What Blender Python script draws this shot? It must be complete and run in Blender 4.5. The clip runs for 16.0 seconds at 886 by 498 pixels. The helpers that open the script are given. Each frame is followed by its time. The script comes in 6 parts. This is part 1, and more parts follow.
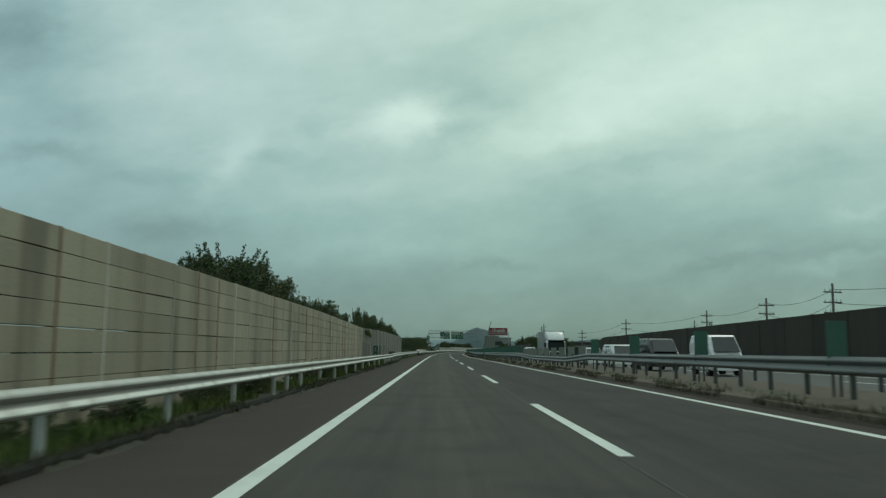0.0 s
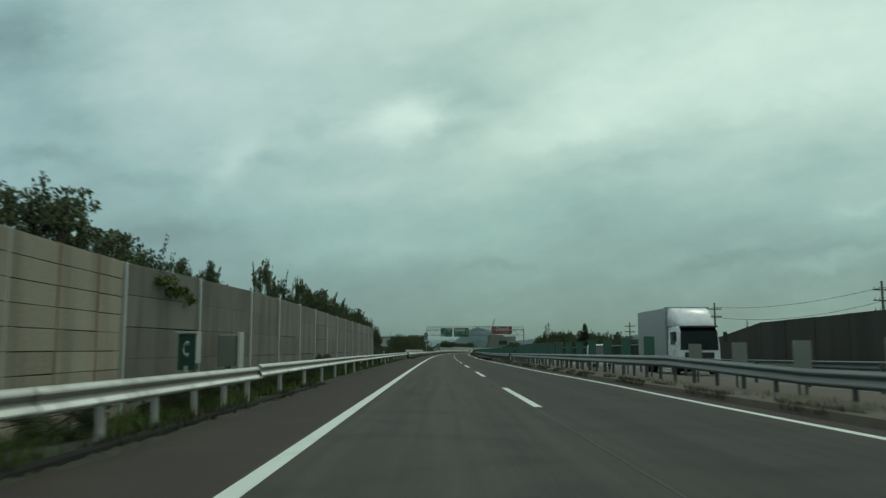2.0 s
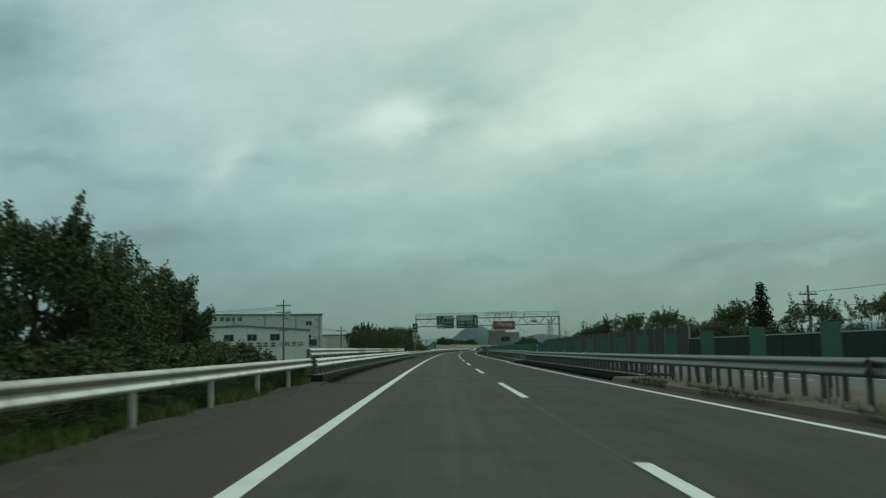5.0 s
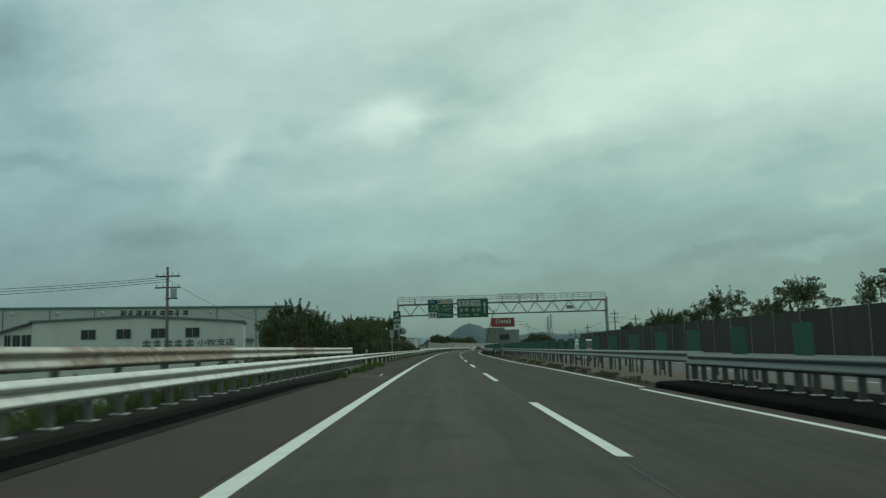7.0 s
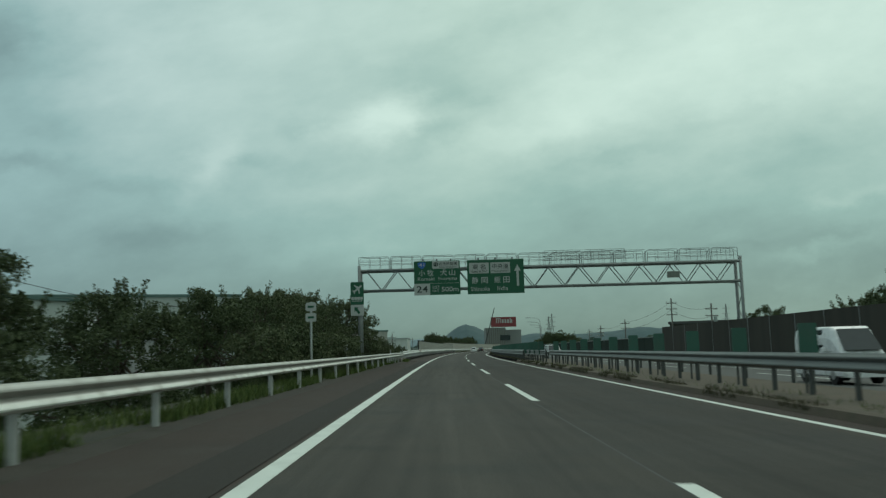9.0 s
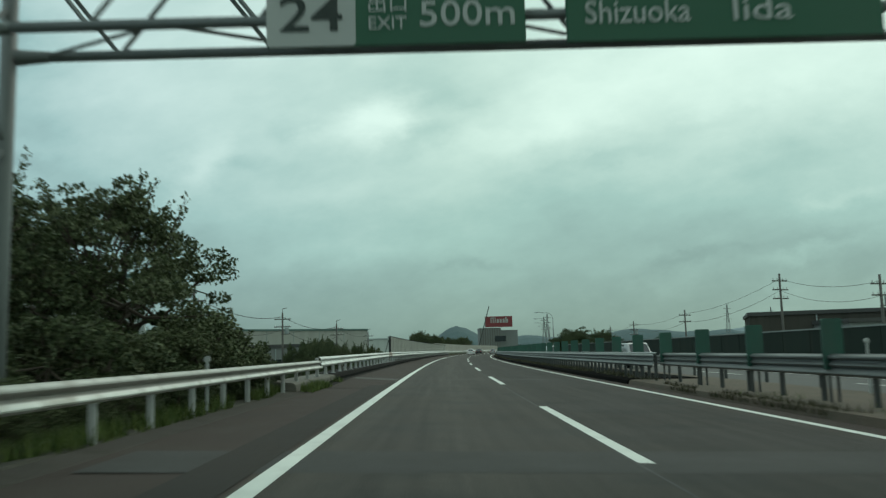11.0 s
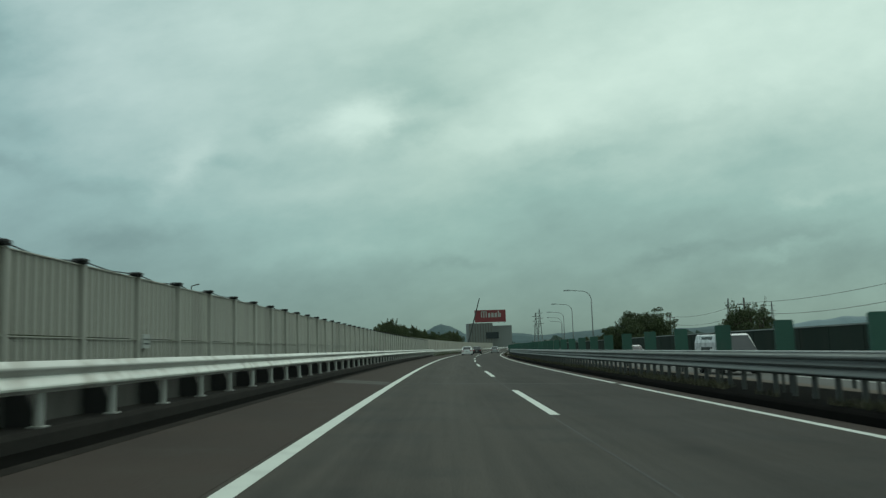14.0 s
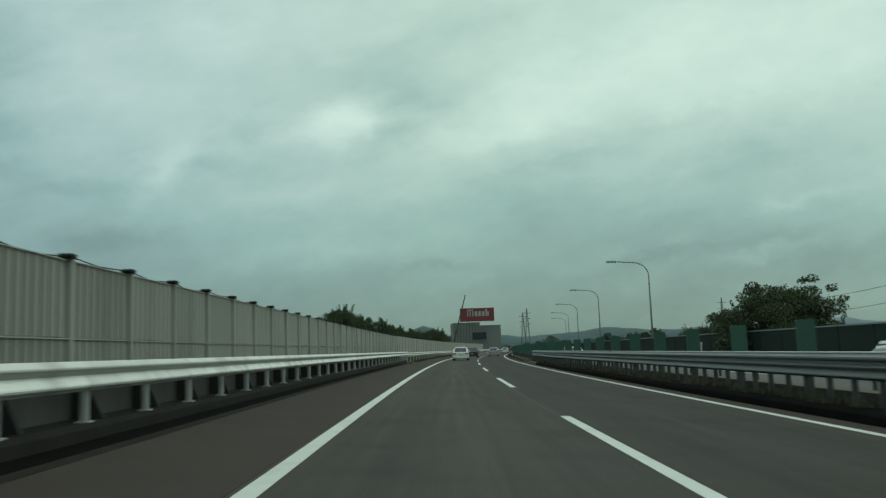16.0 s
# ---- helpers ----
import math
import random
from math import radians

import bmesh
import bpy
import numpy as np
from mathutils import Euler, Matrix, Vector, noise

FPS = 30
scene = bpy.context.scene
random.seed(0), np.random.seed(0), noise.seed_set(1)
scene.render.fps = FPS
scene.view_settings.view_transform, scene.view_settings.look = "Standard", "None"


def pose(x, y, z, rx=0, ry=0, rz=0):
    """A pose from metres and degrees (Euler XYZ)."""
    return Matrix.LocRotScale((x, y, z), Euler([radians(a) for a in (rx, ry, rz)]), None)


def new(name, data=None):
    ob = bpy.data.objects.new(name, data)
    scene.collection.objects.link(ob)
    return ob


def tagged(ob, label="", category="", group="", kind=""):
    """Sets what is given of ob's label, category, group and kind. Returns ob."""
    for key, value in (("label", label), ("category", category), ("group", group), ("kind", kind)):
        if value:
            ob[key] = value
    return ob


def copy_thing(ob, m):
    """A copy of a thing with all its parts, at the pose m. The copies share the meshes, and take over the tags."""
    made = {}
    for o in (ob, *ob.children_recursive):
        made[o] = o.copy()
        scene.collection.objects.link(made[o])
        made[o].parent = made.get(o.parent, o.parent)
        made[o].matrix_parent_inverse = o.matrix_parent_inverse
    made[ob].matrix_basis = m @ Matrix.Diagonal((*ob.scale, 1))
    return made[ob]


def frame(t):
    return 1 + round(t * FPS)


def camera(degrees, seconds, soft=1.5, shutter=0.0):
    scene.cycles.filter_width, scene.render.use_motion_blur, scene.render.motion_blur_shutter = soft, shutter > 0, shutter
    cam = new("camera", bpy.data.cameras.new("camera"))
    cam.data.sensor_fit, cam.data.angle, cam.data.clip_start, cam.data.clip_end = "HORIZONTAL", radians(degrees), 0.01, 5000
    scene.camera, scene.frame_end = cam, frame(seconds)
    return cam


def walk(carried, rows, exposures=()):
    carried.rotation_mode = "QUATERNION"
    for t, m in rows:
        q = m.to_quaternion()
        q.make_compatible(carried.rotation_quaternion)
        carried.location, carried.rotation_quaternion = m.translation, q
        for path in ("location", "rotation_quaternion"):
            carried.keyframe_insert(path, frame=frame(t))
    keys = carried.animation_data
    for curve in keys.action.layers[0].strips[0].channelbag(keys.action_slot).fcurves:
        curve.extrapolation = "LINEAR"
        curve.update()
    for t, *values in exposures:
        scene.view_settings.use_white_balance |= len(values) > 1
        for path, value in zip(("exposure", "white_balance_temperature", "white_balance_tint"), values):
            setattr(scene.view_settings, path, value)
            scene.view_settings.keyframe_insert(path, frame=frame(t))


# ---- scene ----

# The road axis is the middle of the camera's way along the left lane: s runs ahead, u to the right, h up.
S = np.arange(-200.0, 1800.0, 1.0)
BEND_S = [60, 130, 200, 290, 340, 402, 460, 490, 800, 830]
BEND = [0, 1.15e-4, 1.5e-4, 2.1e-4, 3.3e-4, 4.4e-4, 5.2e-4, 5.5e-4, 5.5e-4, 0]
KAPPA = np.interp(S, BEND_S, BEND)
TURN = np.cumsum(KAPPA)
AXIS_X = np.cumsum(np.sin(TURN))
AXIS_Y = np.cumsum(np.cos(TURN)) - 200.0
BANK_S = [-200, 0, 39, 103, 167, 204, 268, 330, 402, 1800]
BANK_DEG = [-0.5, -0.5, -0.2, 0.85, 1.75, 1.85, 1.6, 1.85, 2.05, 2.05]


def turn(s):
    return float(np.interp(s, S, TURN))


def fall(s):
    return math.tan(radians(float(np.interp(s, BANK_S, BANK_DEG))))


def place(s, u=0.0, h=0.0):
    """A point by the road: s metres along, u to the right, h above the banked road plane."""
    a = turn(s)
    x, y = float(np.interp(s, S, AXIS_X)), float(np.interp(s, S, AXIS_Y))
    return Vector((x + u * math.cos(a), y - u * math.sin(a), h - max(-12.0, min(28.0, u)) * fall(s)))


def stand(s, u, h=0.0, rz=0.0):
    """An upright pose by the road, its y axis along the road."""
    return Matrix.Translation(place(s, u, h)) @ Matrix.Rotation(-turn(s) + radians(rz), 4, "Z")


def ahead(s, d, u, z, rz=0.0):
    """An upright pose d metres straight ahead of s and u to the right, at the height z."""
    a = turn(s)
    p = place(s)
    return Matrix.Translation((p.x + d * math.sin(a) + u * math.cos(a), p.y + d * math.cos(a) - u * math.sin(a), z)) @ Matrix.Rotation(-a + radians(rz), 4, "Z")


# ---- camera ----
cam = camera(56.14, 16.0, soft=1.35, shutter=0.18)
EYE_H = 1.12
KEY_T = [0, 1.5, 3.0, 4.0, 5.2, 6.5, 8.0, 9.2, 10.5, 11.0, 12.0, 13.0, 14.0, 15.0, 16.0]
KEY_YAW = [0.24, 0.26, 0.32, 0.43, 0.72, 1.08, 1.1, 1.42, 1.86, 2.04, 2.38, 2.7, 3.12, 3.7, 4.34]
KEY_PITCH = [6.95, 6.98, 6.95, 6.94, 6.85, 6.79, 6.79, 6.9, 7.02, 7.0, 6.95, 6.85, 6.88, 6.93, 6.98]
KEY_ROLL = [-0.4, -0.1, 0.5, 0.9, 1.3, 1.6, 1.6, 1.55, 1.55, 1.6, 1.75, 1.9, 1.95, 2.05, 2.1]
SIDE_T = [0, 2, 3, 4, 5.2, 6.5, 7.5, 8, 9.2, 10.5, 11.5, 12, 12.5, 13, 14, 15, 16]
SIDE = [-0.01, 0.0, -0.06, -0.09, 0.02, 0.1, 0.07, 0.02, -0.04, -0.09, -0.04, -0.02, -0.04, 0.04, 0.1, 0.03, -0.07]

# the car rises on its springs over the viaduct's first joint
BOUNCE_T = [0, 11.0, 11.5, 12.0, 12.5, 16]
BOUNCE = [0, 0, 0.04, 0.08, 0.01, 0]


def way(t):
    return 26.15 * t - 0.0596 * t * t


rows = []
for n in range(33):
    t = n * 0.5
    yaw, pitch, roll = (float(np.interp(t, KEY_T, k)) for k in (KEY_YAW, KEY_PITCH, KEY_ROLL))
    u = float(np.interp(t, SIDE_T, SIDE))
    p = place(way(t), u, EYE_H + float(np.interp(t, BOUNCE_T, BOUNCE)))
    rows.append((t, pose(p.x, p.y, p.z, 90 + pitch, 0, -yaw) @ pose(0, 0, 0, 0, 0, -roll)))
walk(cam, rows, [(0.0, 0.0), (10.0, 0.0), (10.5, 0.2), (11.0, 0.27), (11.5, 0.05), (12.0, 0.0), (16.0, 0.0)])

# ---- world and sun ----
world = bpy.data.worlds.new("sky")
scene.world = world
world.use_nodes = True
wn, wl = world.node_tree.nodes, world.node_tree.links
wn.clear()


def wmath(op, a, b=0.0, clamp=False):
    n = wn.new("ShaderNodeMath")
    n.operation, n.use_clamp = op, clamp
    for i, v in enumerate((a, b)):
        if isinstance(v, (int, float)):
            n.inputs[i].default_value = v
        else:
            wl.new(v, n.inputs[i])
    return n.outputs[0]


def wmix(f, a, b):
    n = wn.new("ShaderNodeMix")
    n.data_type = "RGBA"
    for i, v in ((0, f), (6, a), (7, b)):
        if isinstance(v, tuple):
            n.inputs[i].default_value = (*v, 1)
        elif isinstance(v, float):
            n.inputs[i].default_value = v
        else:
            wl.new(v, n.inputs[i])
    return n.outputs[2]


SUN_UP, SUN_TURN = radians(52), radians(35)
sky = wn.new("ShaderNodeTexSky")
sky.sky_type, sky.sun_disc = "NISHITA", False
sky.sun_elevation, sky.sun_rotation = SUN_UP, SUN_TURN
way_in = wn.new("ShaderNodeTexCoord").outputs["Generated"]
split = wn.new("ShaderNodeSeparateXYZ")
wl.new(way_in, split.inputs[0])
X, Y, Z = split.outputs
up = wmath("MAXIMUM", Z, 0.0)
# cloud sheets lie on a flat layer, so they flatten towards the horizon
over = wmath("ADD", up, 0.16)
layer = wn.new("ShaderNodeCombineXYZ")
wl.new(wmath("DIVIDE", X, over), layer.inputs[0])
wl.new(wmath("DIVIDE", Y, over), layer.inputs[1])


def cloud(scale, stretch, angle, detail, seed, distort):
    m = wn.new("ShaderNodeMapping")
    m.inputs["Scale"].default_value = (scale, scale * stretch, 1)
    m.inputs["Rotation"].default_value = (0, 0, radians(angle))
    m.inputs["Location"].default_value = (seed, seed * 0.7, seed)
    wl.new(layer.outputs[0], m.inputs[0])
    n = wn.new("ShaderNodeTexNoise")
    n.inputs["Scale"].default_value = 1.0
    n.inputs["Detail"].default_value = detail
    n.inputs["Roughness"].default_value = 0.52
    n.inputs["Distortion"].default_value = distort
    wl.new(m.outputs[0], n.inputs["Vector"])
    return n.outputs["Fac"]


front = wmath("MAXIMUM", Y, 0.05)
across = wmath("DIVIDE", X, front)      # how far to the right
raised = wmath("DIVIDE", Z, front)      # how high above the horizon
sheet_at = wn.new("ShaderNodeCombineXYZ")
wl.new(across, sheet_at.inputs[0])
wl.new(raised, sheet_at.inputs[1])


def wisps(scale, stretch, angle, detail, seed, rough=0.6):
    """Cloud texture drawn out sideways, as sheets seen edge-on are."""
    m = wn.new("ShaderNodeMapping")
    m.inputs["Rotation"].default_value = (0, 0, radians(-angle))
    wl.new(sheet_at.outputs[0], m.inputs[0])
    k = wn.new("ShaderNodeMapping")
    k.inputs["Scale"].default_value = (scale, scale * stretch, 1)
    k.inputs["Location"].default_value = (seed, seed * 0.7, seed)
    wl.new(m.outputs[0], k.inputs[0])
    n = wn.new("ShaderNodeTexNoise")
    n.inputs["Scale"].default_value = 1.0
    n.inputs["Detail"].default_value = detail
    n.inputs["Roughness"].default_value = rough
    wl.new(k.outputs[0], n.inputs["Vector"])
    return wmath("SUBTRACT", n.outputs["Fac"], 0.5)


big = wmath("SUBTRACT", cloud(0.9, 0.7, -18, 5, 3.1, 0.2), 0.5)
tone = wmath("ADD", wmath("MULTIPLY", big, 0.12), wmath("MULTIPLY", wisps(9, 2.0, 11, 6, 2.7, 0.55), 0.32))
tone = wmath("ADD", tone, wmath("MULTIPLY", wisps(24, 1.9, 12, 8, 5.3, 0.6), 0.13))
# ragged edges: the sheets below are drawn on a wavering plane
across = wmath("ADD", across, wmath("ADD", wmath("MULTIPLY", wisps(14, 1.5, 0, 6, 1.1), 0.085), wmath("MULTIPLY", wisps(5, 1.5, 0, 4, 9.1), 0.06)))
raised = wmath("ADD", raised, wmath("ADD", wmath("MULTIPLY", wisps(14, 1.5, 0, 6, 4.4), 0.055), wmath("MULTIPLY", wisps(5, 1.5, 0, 4, 7.4), 0.03)))


def bank(sum_, x, z, wide, high, turn_deg, amount):
    """Adds one soft sheet of cloud, brighter or darker than the rest: right, up, width, height, tilt in degrees, amount."""
    c, s = math.cos(radians(turn_deg)), math.sin(radians(turn_deg))
    dx, dz = wmath("SUBTRACT", across, x), wmath("SUBTRACT", raised, z)
    a = wmath("DIVIDE", wmath("ADD", wmath("MULTIPLY", dx, c), wmath("MULTIPLY", dz, s)), wide)
    b = wmath("DIVIDE", wmath("SUBTRACT", wmath("MULTIPLY", dz, c), wmath("MULTIPLY", dx, s)), high)
    r = wmath("ADD", wmath("MULTIPLY", a, a), wmath("MULTIPLY", b, b))
    return wmath("ADD", sum_, wmath("MULTIPLY", wmath("POWER", 2.718, wmath("MULTIPLY", r, -1.0)), amount))


tone = bank(tone, 0.478, 0.354, 0.238, 0.105, 10, 0.22)
tone = bank(tone, 0.215, 0.312, 0.140, 0.042, 18, 0.23)
tone = bank(tone, -0.041, 0.292, 0.041, 0.029, 20, 0.40)
tone = bank(tone, -0.087, 0.264, 0.052, 0.020, 0, 0.16)
tone = bank(tone, -0.260, 0.229, 0.029, 0.043, -35, 0.25)
tone = bank(tone, -0.340, 0.345, 0.119, 0.043, -14, 0.12)
tone = bank(tone, -0.207, 0.395, 0.105, 0.035, 0, 0.12)
tone = bank(tone, -0.059, 0.123, 0.119, 0.018, 0, 0.11)
tone = bank(tone, -0.093, 0.196, 0.084, 0.020, 5, 0.12)
tone = bank(tone, 0.476, 0.106, 0.077, 0.008, 12, 0.13)
tone = bank(tone, 0.515, 0.174, 0.056, 0.010, 8, 0.12)
tone = bank(tone, 0.147, 0.262, 0.084, 0.017, 12, 0.16)
tone = bank(tone, 0.012, 0.335, 0.077, 0.031, -12, -0.14)
tone = bank(tone, 0.101, 0.393, 0.077, 0.020, 14, -0.14)
tone = bank(tone, 0.011, 0.264, 0.041, 0.017, 14, -0.18)
tone = bank(tone, 0.053, 0.304, 0.029, 0.017, -10, -0.14)
tone = bank(tone, -0.146, 0.275, 0.021, 0.014, 0, -0.12)
tone = bank(tone, -0.197, 0.238, 0.042, 0.011, 5, -0.10)
tone = bank(tone, -0.495, 0.237, 0.084, 0.013, 3, -0.19)
tone = bank(tone, -0.435, 0.279, 0.043, 0.014, -18, -0.10)
tone = bank(tone, -0.527, 0.390, 0.049, 0.042, 0, -0.24)
tone = bank(tone, -0.363, 0.208, 0.091, 0.018, -8, -0.16)
tone = bank(tone, -0.320, 0.152, 0.084, 0.022, 0, -0.16)
tone = bank(tone, 0.240, 0.226, 0.091, 0.010, 8, -0.14)
tone = bank(tone, 0.389, 0.278, 0.126, 0.014, 13, -0.12)
tone = bank(tone, 0.190, 0.170, 0.133, 0.036, 4, -0.17)
tone = bank(tone, 0.470, 0.232, 0.150, 0.055, 12, -0.22)
tone = bank(tone, 0.345, 0.102, 0.063, 0.008, 13, -0.12)
tone = bank(tone, 0.512, 0.125, 0.084, 0.011, 8, -0.07)
tone = bank(tone, 0.071, 0.097, 0.049, 0.006, 0, -0.09)
tone = bank(tone, 0.375, 0.147, 0.175, 0.025, 5, -0.09)
tone = bank(tone, 0.523, 0.105, 0.231, 0.055, 3, -0.24)
tone = bank(tone, 0.256, 0.093, 0.182, 0.049, 0, -0.11)
tone = bank(tone, -0.148, 0.103, 0.231, 0.042, 0, -0.10)
tone = bank(tone, -0.504, 0.419, 0.084, 0.063, -10, -0.11)
tone = bank(tone, -0.515, 0.353, 0.105, 0.091, -10, -0.19)
tone = bank(tone, 0.152, 0.066, 0.350, 0.042, 0, -0.06)
tone = bank(tone, -0.429, 0.140, 0.210, 0.063, 0, -0.11)
climb = wmath("DIVIDE", up, wmath("ADD", up, 0.16))
base = wmath("ADD", wmath("MULTIPLY", climb, 0.87), 0.065)
side = wmath("MULTIPLY", X, 0.14)
light = wmath("ADD", wmath("ADD", base, side), wmath("MULTIPLY", tone, 0.62), True)
ramp = wn.new("ShaderNodeValToRGB")
for e, (pos, col) in zip([ramp.color_ramp.elements[0], ramp.color_ramp.elements[1]], ((0.0, (0.085, 0.165, 0.15)), (1.0, (0.695, 0.91, 0.785)))):
    e.position, e.color = pos, (*col, 1)
for pos, col in ((0.25, (0.194, 0.318, 0.280)), (0.45, (0.294, 0.474, 0.412)), (0.65, (0.464, 0.645, 0.557)), (0.85, (0.618, 0.81, 0.70))):
    e = ramp.color_ramp.elements.new(pos)
    e.color = (*col, 1)
wl.new(light, ramp.inputs[0])
blue = wmath("MULTIPLY", wmath("SUBTRACT", 0.05, X), 0.8, True)
cast = wmix(blue, (1.0, 1.0, 1.0), (1.0, 0.95, 1.24))
tinted = wn.new("ShaderNodeVectorMath")
tinted.operation = "MULTIPLY"
wl.new(ramp.outputs[0], tinted.inputs[0])
wl.new(cast, tinted.inputs[1])
tinted = tinted.outputs[0]
zenith = wmath("MULTIPLY", wmath("SUBTRACT", Z, 0.42), 1.6, True)
lit = wmix(zenith, tinted, (0.62, 0.78, 0.72))
gap = wn.new("ShaderNodeMix")
gap.data_type = "RGBA"
gap.inputs[0].default_value = 0.93
skyback = wn.new("ShaderNodeVectorMath")
skyback.operation = "SCALE"
skyback.inputs[3].default_value = 0.1
wl.new(sky.outputs[0], skyback.inputs[0])
wl.new(skyback.outputs[0], gap.inputs[6])
wl.new(lit, gap.inputs[7])
back = wn.new("ShaderNodeBackground")
wl.new(gap.outputs[2], back.inputs[0])
back.inputs[1].default_value = 1.0
wl.new(back.outputs[0], wn.new("ShaderNodeOutputWorld").inputs[0])

sun = new("sun", bpy.data.lights.new("sun", "SUN"))
sun.data.energy, sun.data.angle, sun.data.color = 0.4, radians(14), (1.0, 0.96, 0.88)
sun.matrix_world = Matrix.Rotation(-SUN_TURN, 4, "Z") @ Matrix.Rotation(-(math.pi / 2 - SUN_UP), 4, "X")

# ---- materials ----


def paint(name, color, rough=0.7, metal=0.0, vary=0.25, scale=3.0, bump=0.1, grain=60.0, stain=None, streak=1.0, piece=0.0, spec=0.4):
    """A surface with colour varied at two scales, fine relief, and stains (colour, amount) that may run down it."""
    m = bpy.data.materials.new(name)
    m.use_nodes = True
    nt = m.node_tree
    n, l = nt.nodes, nt.links
    b = n["Principled BSDF"]
    b.inputs["Metallic"].default_value = metal
    b.inputs["Specular IOR Level"].default_value = spec
    geo = n.new("ShaderNodeNewGeometry")

    def tex(sc, detail, stretch=1.0):
        mp = n.new("ShaderNodeMapping")
        mp.inputs["Scale"].default_value = (sc, sc, sc / stretch)
        l.new(geo.outputs["Position"], mp.inputs[0])
        t = n.new("ShaderNodeTexNoise")
        t.inputs["Scale"].default_value = 1.0
        t.inputs["Detail"].default_value = detail
        l.new(mp.outputs[0], t.inputs["Vector"])
        return t.outputs["Fac"]

    def calc(op, a, b_, clamp=False):
        q = n.new("ShaderNodeMath")
        q.operation, q.use_clamp = op, clamp
        for i, v in enumerate((a, b_)):
            if isinstance(v, (int, float)):
                q.inputs[i].default_value = v
            else:
                l.new(v, q.inputs[i])
        return q.outputs[0]

    large, small = tex(scale, 5, streak), tex(grain, 2)
    f = calc("ADD", calc("MULTIPLY", calc("SUBTRACT", large, 0.5), 2.2 * vary), calc("MULTIPLY", calc("SUBTRACT", small, 0.5), vary))
    if piece:
        info = n.new("ShaderNodeObjectInfo")
        f = calc("ADD", f, calc("MULTIPLY", calc("SUBTRACT", info.outputs["Random"], 0.5), piece))
    gain = calc("ADD", f, 1.0)
    sc = n.new("ShaderNodeVectorMath")
    sc.operation = "SCALE"
    sc.inputs[0].default_value = color
    l.new(gain, sc.inputs[3])
    out = sc.outputs[0]
    if stain:
        spread = tex(scale * 1.7 + 0.13, 6, streak * 2)
        amount = calc("MULTIPLY", calc("MULTIPLY", calc("SUBTRACT", spread, 0.5), 6.0, True), stain[1])
        mx = n.new("ShaderNodeMix")
        mx.data_type = "RGBA"
        l.new(amount, mx.inputs[0])
        l.new(out, mx.inputs[6])
        mx.inputs[7].default_value = (*stain[0], 1)
        out = mx.outputs[2]
    l.new(out, b.inputs["Base Color"])
    l.new(calc("ADD", calc("MULTIPLY", calc("SUBTRACT", large, 0.5), 0.3), rough, True), b.inputs["Roughness"])
    if bump:
        bp = n.new("ShaderNodeBump")
        bp.inputs["Strength"].default_value = bump
        bp.inputs["Distance"].default_value = 0.02
        l.new(small, bp.inputs["Height"])
        l.new(bp.outputs[0], b.inputs["Normal"])
    return m


def leafy(name, dark, pale):
    m = paint(name, dark, 0.65, vary=0.3, scale=0.6, bump=0.0, grain=4)
    n, l = m.node_tree.nodes, m.node_tree.links
    b = n["Principled BSDF"]
    geo = n.new("ShaderNodeNewGeometry")
    mx = n.new("ShaderNodeMix")
    mx.data_type = "RGBA"
    l.new(geo.outputs["Random Per Island"], mx.inputs[0])
    mx.inputs[6].default_value, mx.inputs[7].default_value = (*dark, 1), (*pale, 1)
    l.new(mx.outputs[2], b.inputs["Base Color"])
    b.inputs["Specular IOR Level"].default_value = 0.15
    return m


asphalt = paint("asphalt", (0.0485, 0.0435, 0.0365), 0.85, vary=0.3, scale=0.35, bump=0.5, grain=34, stain=((0.031, 0.031, 0.028), 0.6), spec=0.25)
asphalt_edge = paint("asphalt_edge", (0.056, 0.050, 0.043), 0.9, vary=0.36, scale=0.8, bump=0.5, grain=34, stain=((0.035, 0.033, 0.024), 0.5), spec=0.15)
asphalt_old = paint("asphalt_shoulder", (0.053, 0.0418, 0.036), 0.9, vary=0.36, scale=0.5, bump=0.5, grain=34, stain=((0.062, 0.056, 0.048), 0.4), spec=0.15)
asphalt_far = paint("asphalt_opposite", (0.085, 0.085, 0.08), 0.85, vary=0.15, scale=0.4, bump=0.2, grain=60, spec=0.3)
# wheel tracks polished darker along the lanes; right lane darkened to imitate windscreen reflection
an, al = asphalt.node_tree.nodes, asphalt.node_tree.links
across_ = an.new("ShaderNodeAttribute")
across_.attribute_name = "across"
wear_reflection = an.new("ShaderNodeValToRGB")
wear_reflection.color_ramp.interpolation = "EASE"
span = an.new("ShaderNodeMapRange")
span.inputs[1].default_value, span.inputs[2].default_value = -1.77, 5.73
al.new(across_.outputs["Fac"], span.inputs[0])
al.new(span.outputs[0], wear_reflection.inputs[0])
wear_reflection.color_ramp.elements[0].color = (1.02, 0.98, 0.93, 1)
wear_reflection.color_ramp.elements[1].color = (1.0, 0.97, 0.92, 1)
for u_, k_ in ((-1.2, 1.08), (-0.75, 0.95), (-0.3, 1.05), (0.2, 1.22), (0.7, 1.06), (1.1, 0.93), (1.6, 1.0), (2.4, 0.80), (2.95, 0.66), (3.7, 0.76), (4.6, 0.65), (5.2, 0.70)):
    e = wear_reflection.color_ramp.elements.new((u_ + 1.77) / 7.5)
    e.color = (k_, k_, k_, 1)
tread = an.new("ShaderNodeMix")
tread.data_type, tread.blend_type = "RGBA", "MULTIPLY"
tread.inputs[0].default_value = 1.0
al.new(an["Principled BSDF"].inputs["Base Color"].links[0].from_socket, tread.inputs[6])
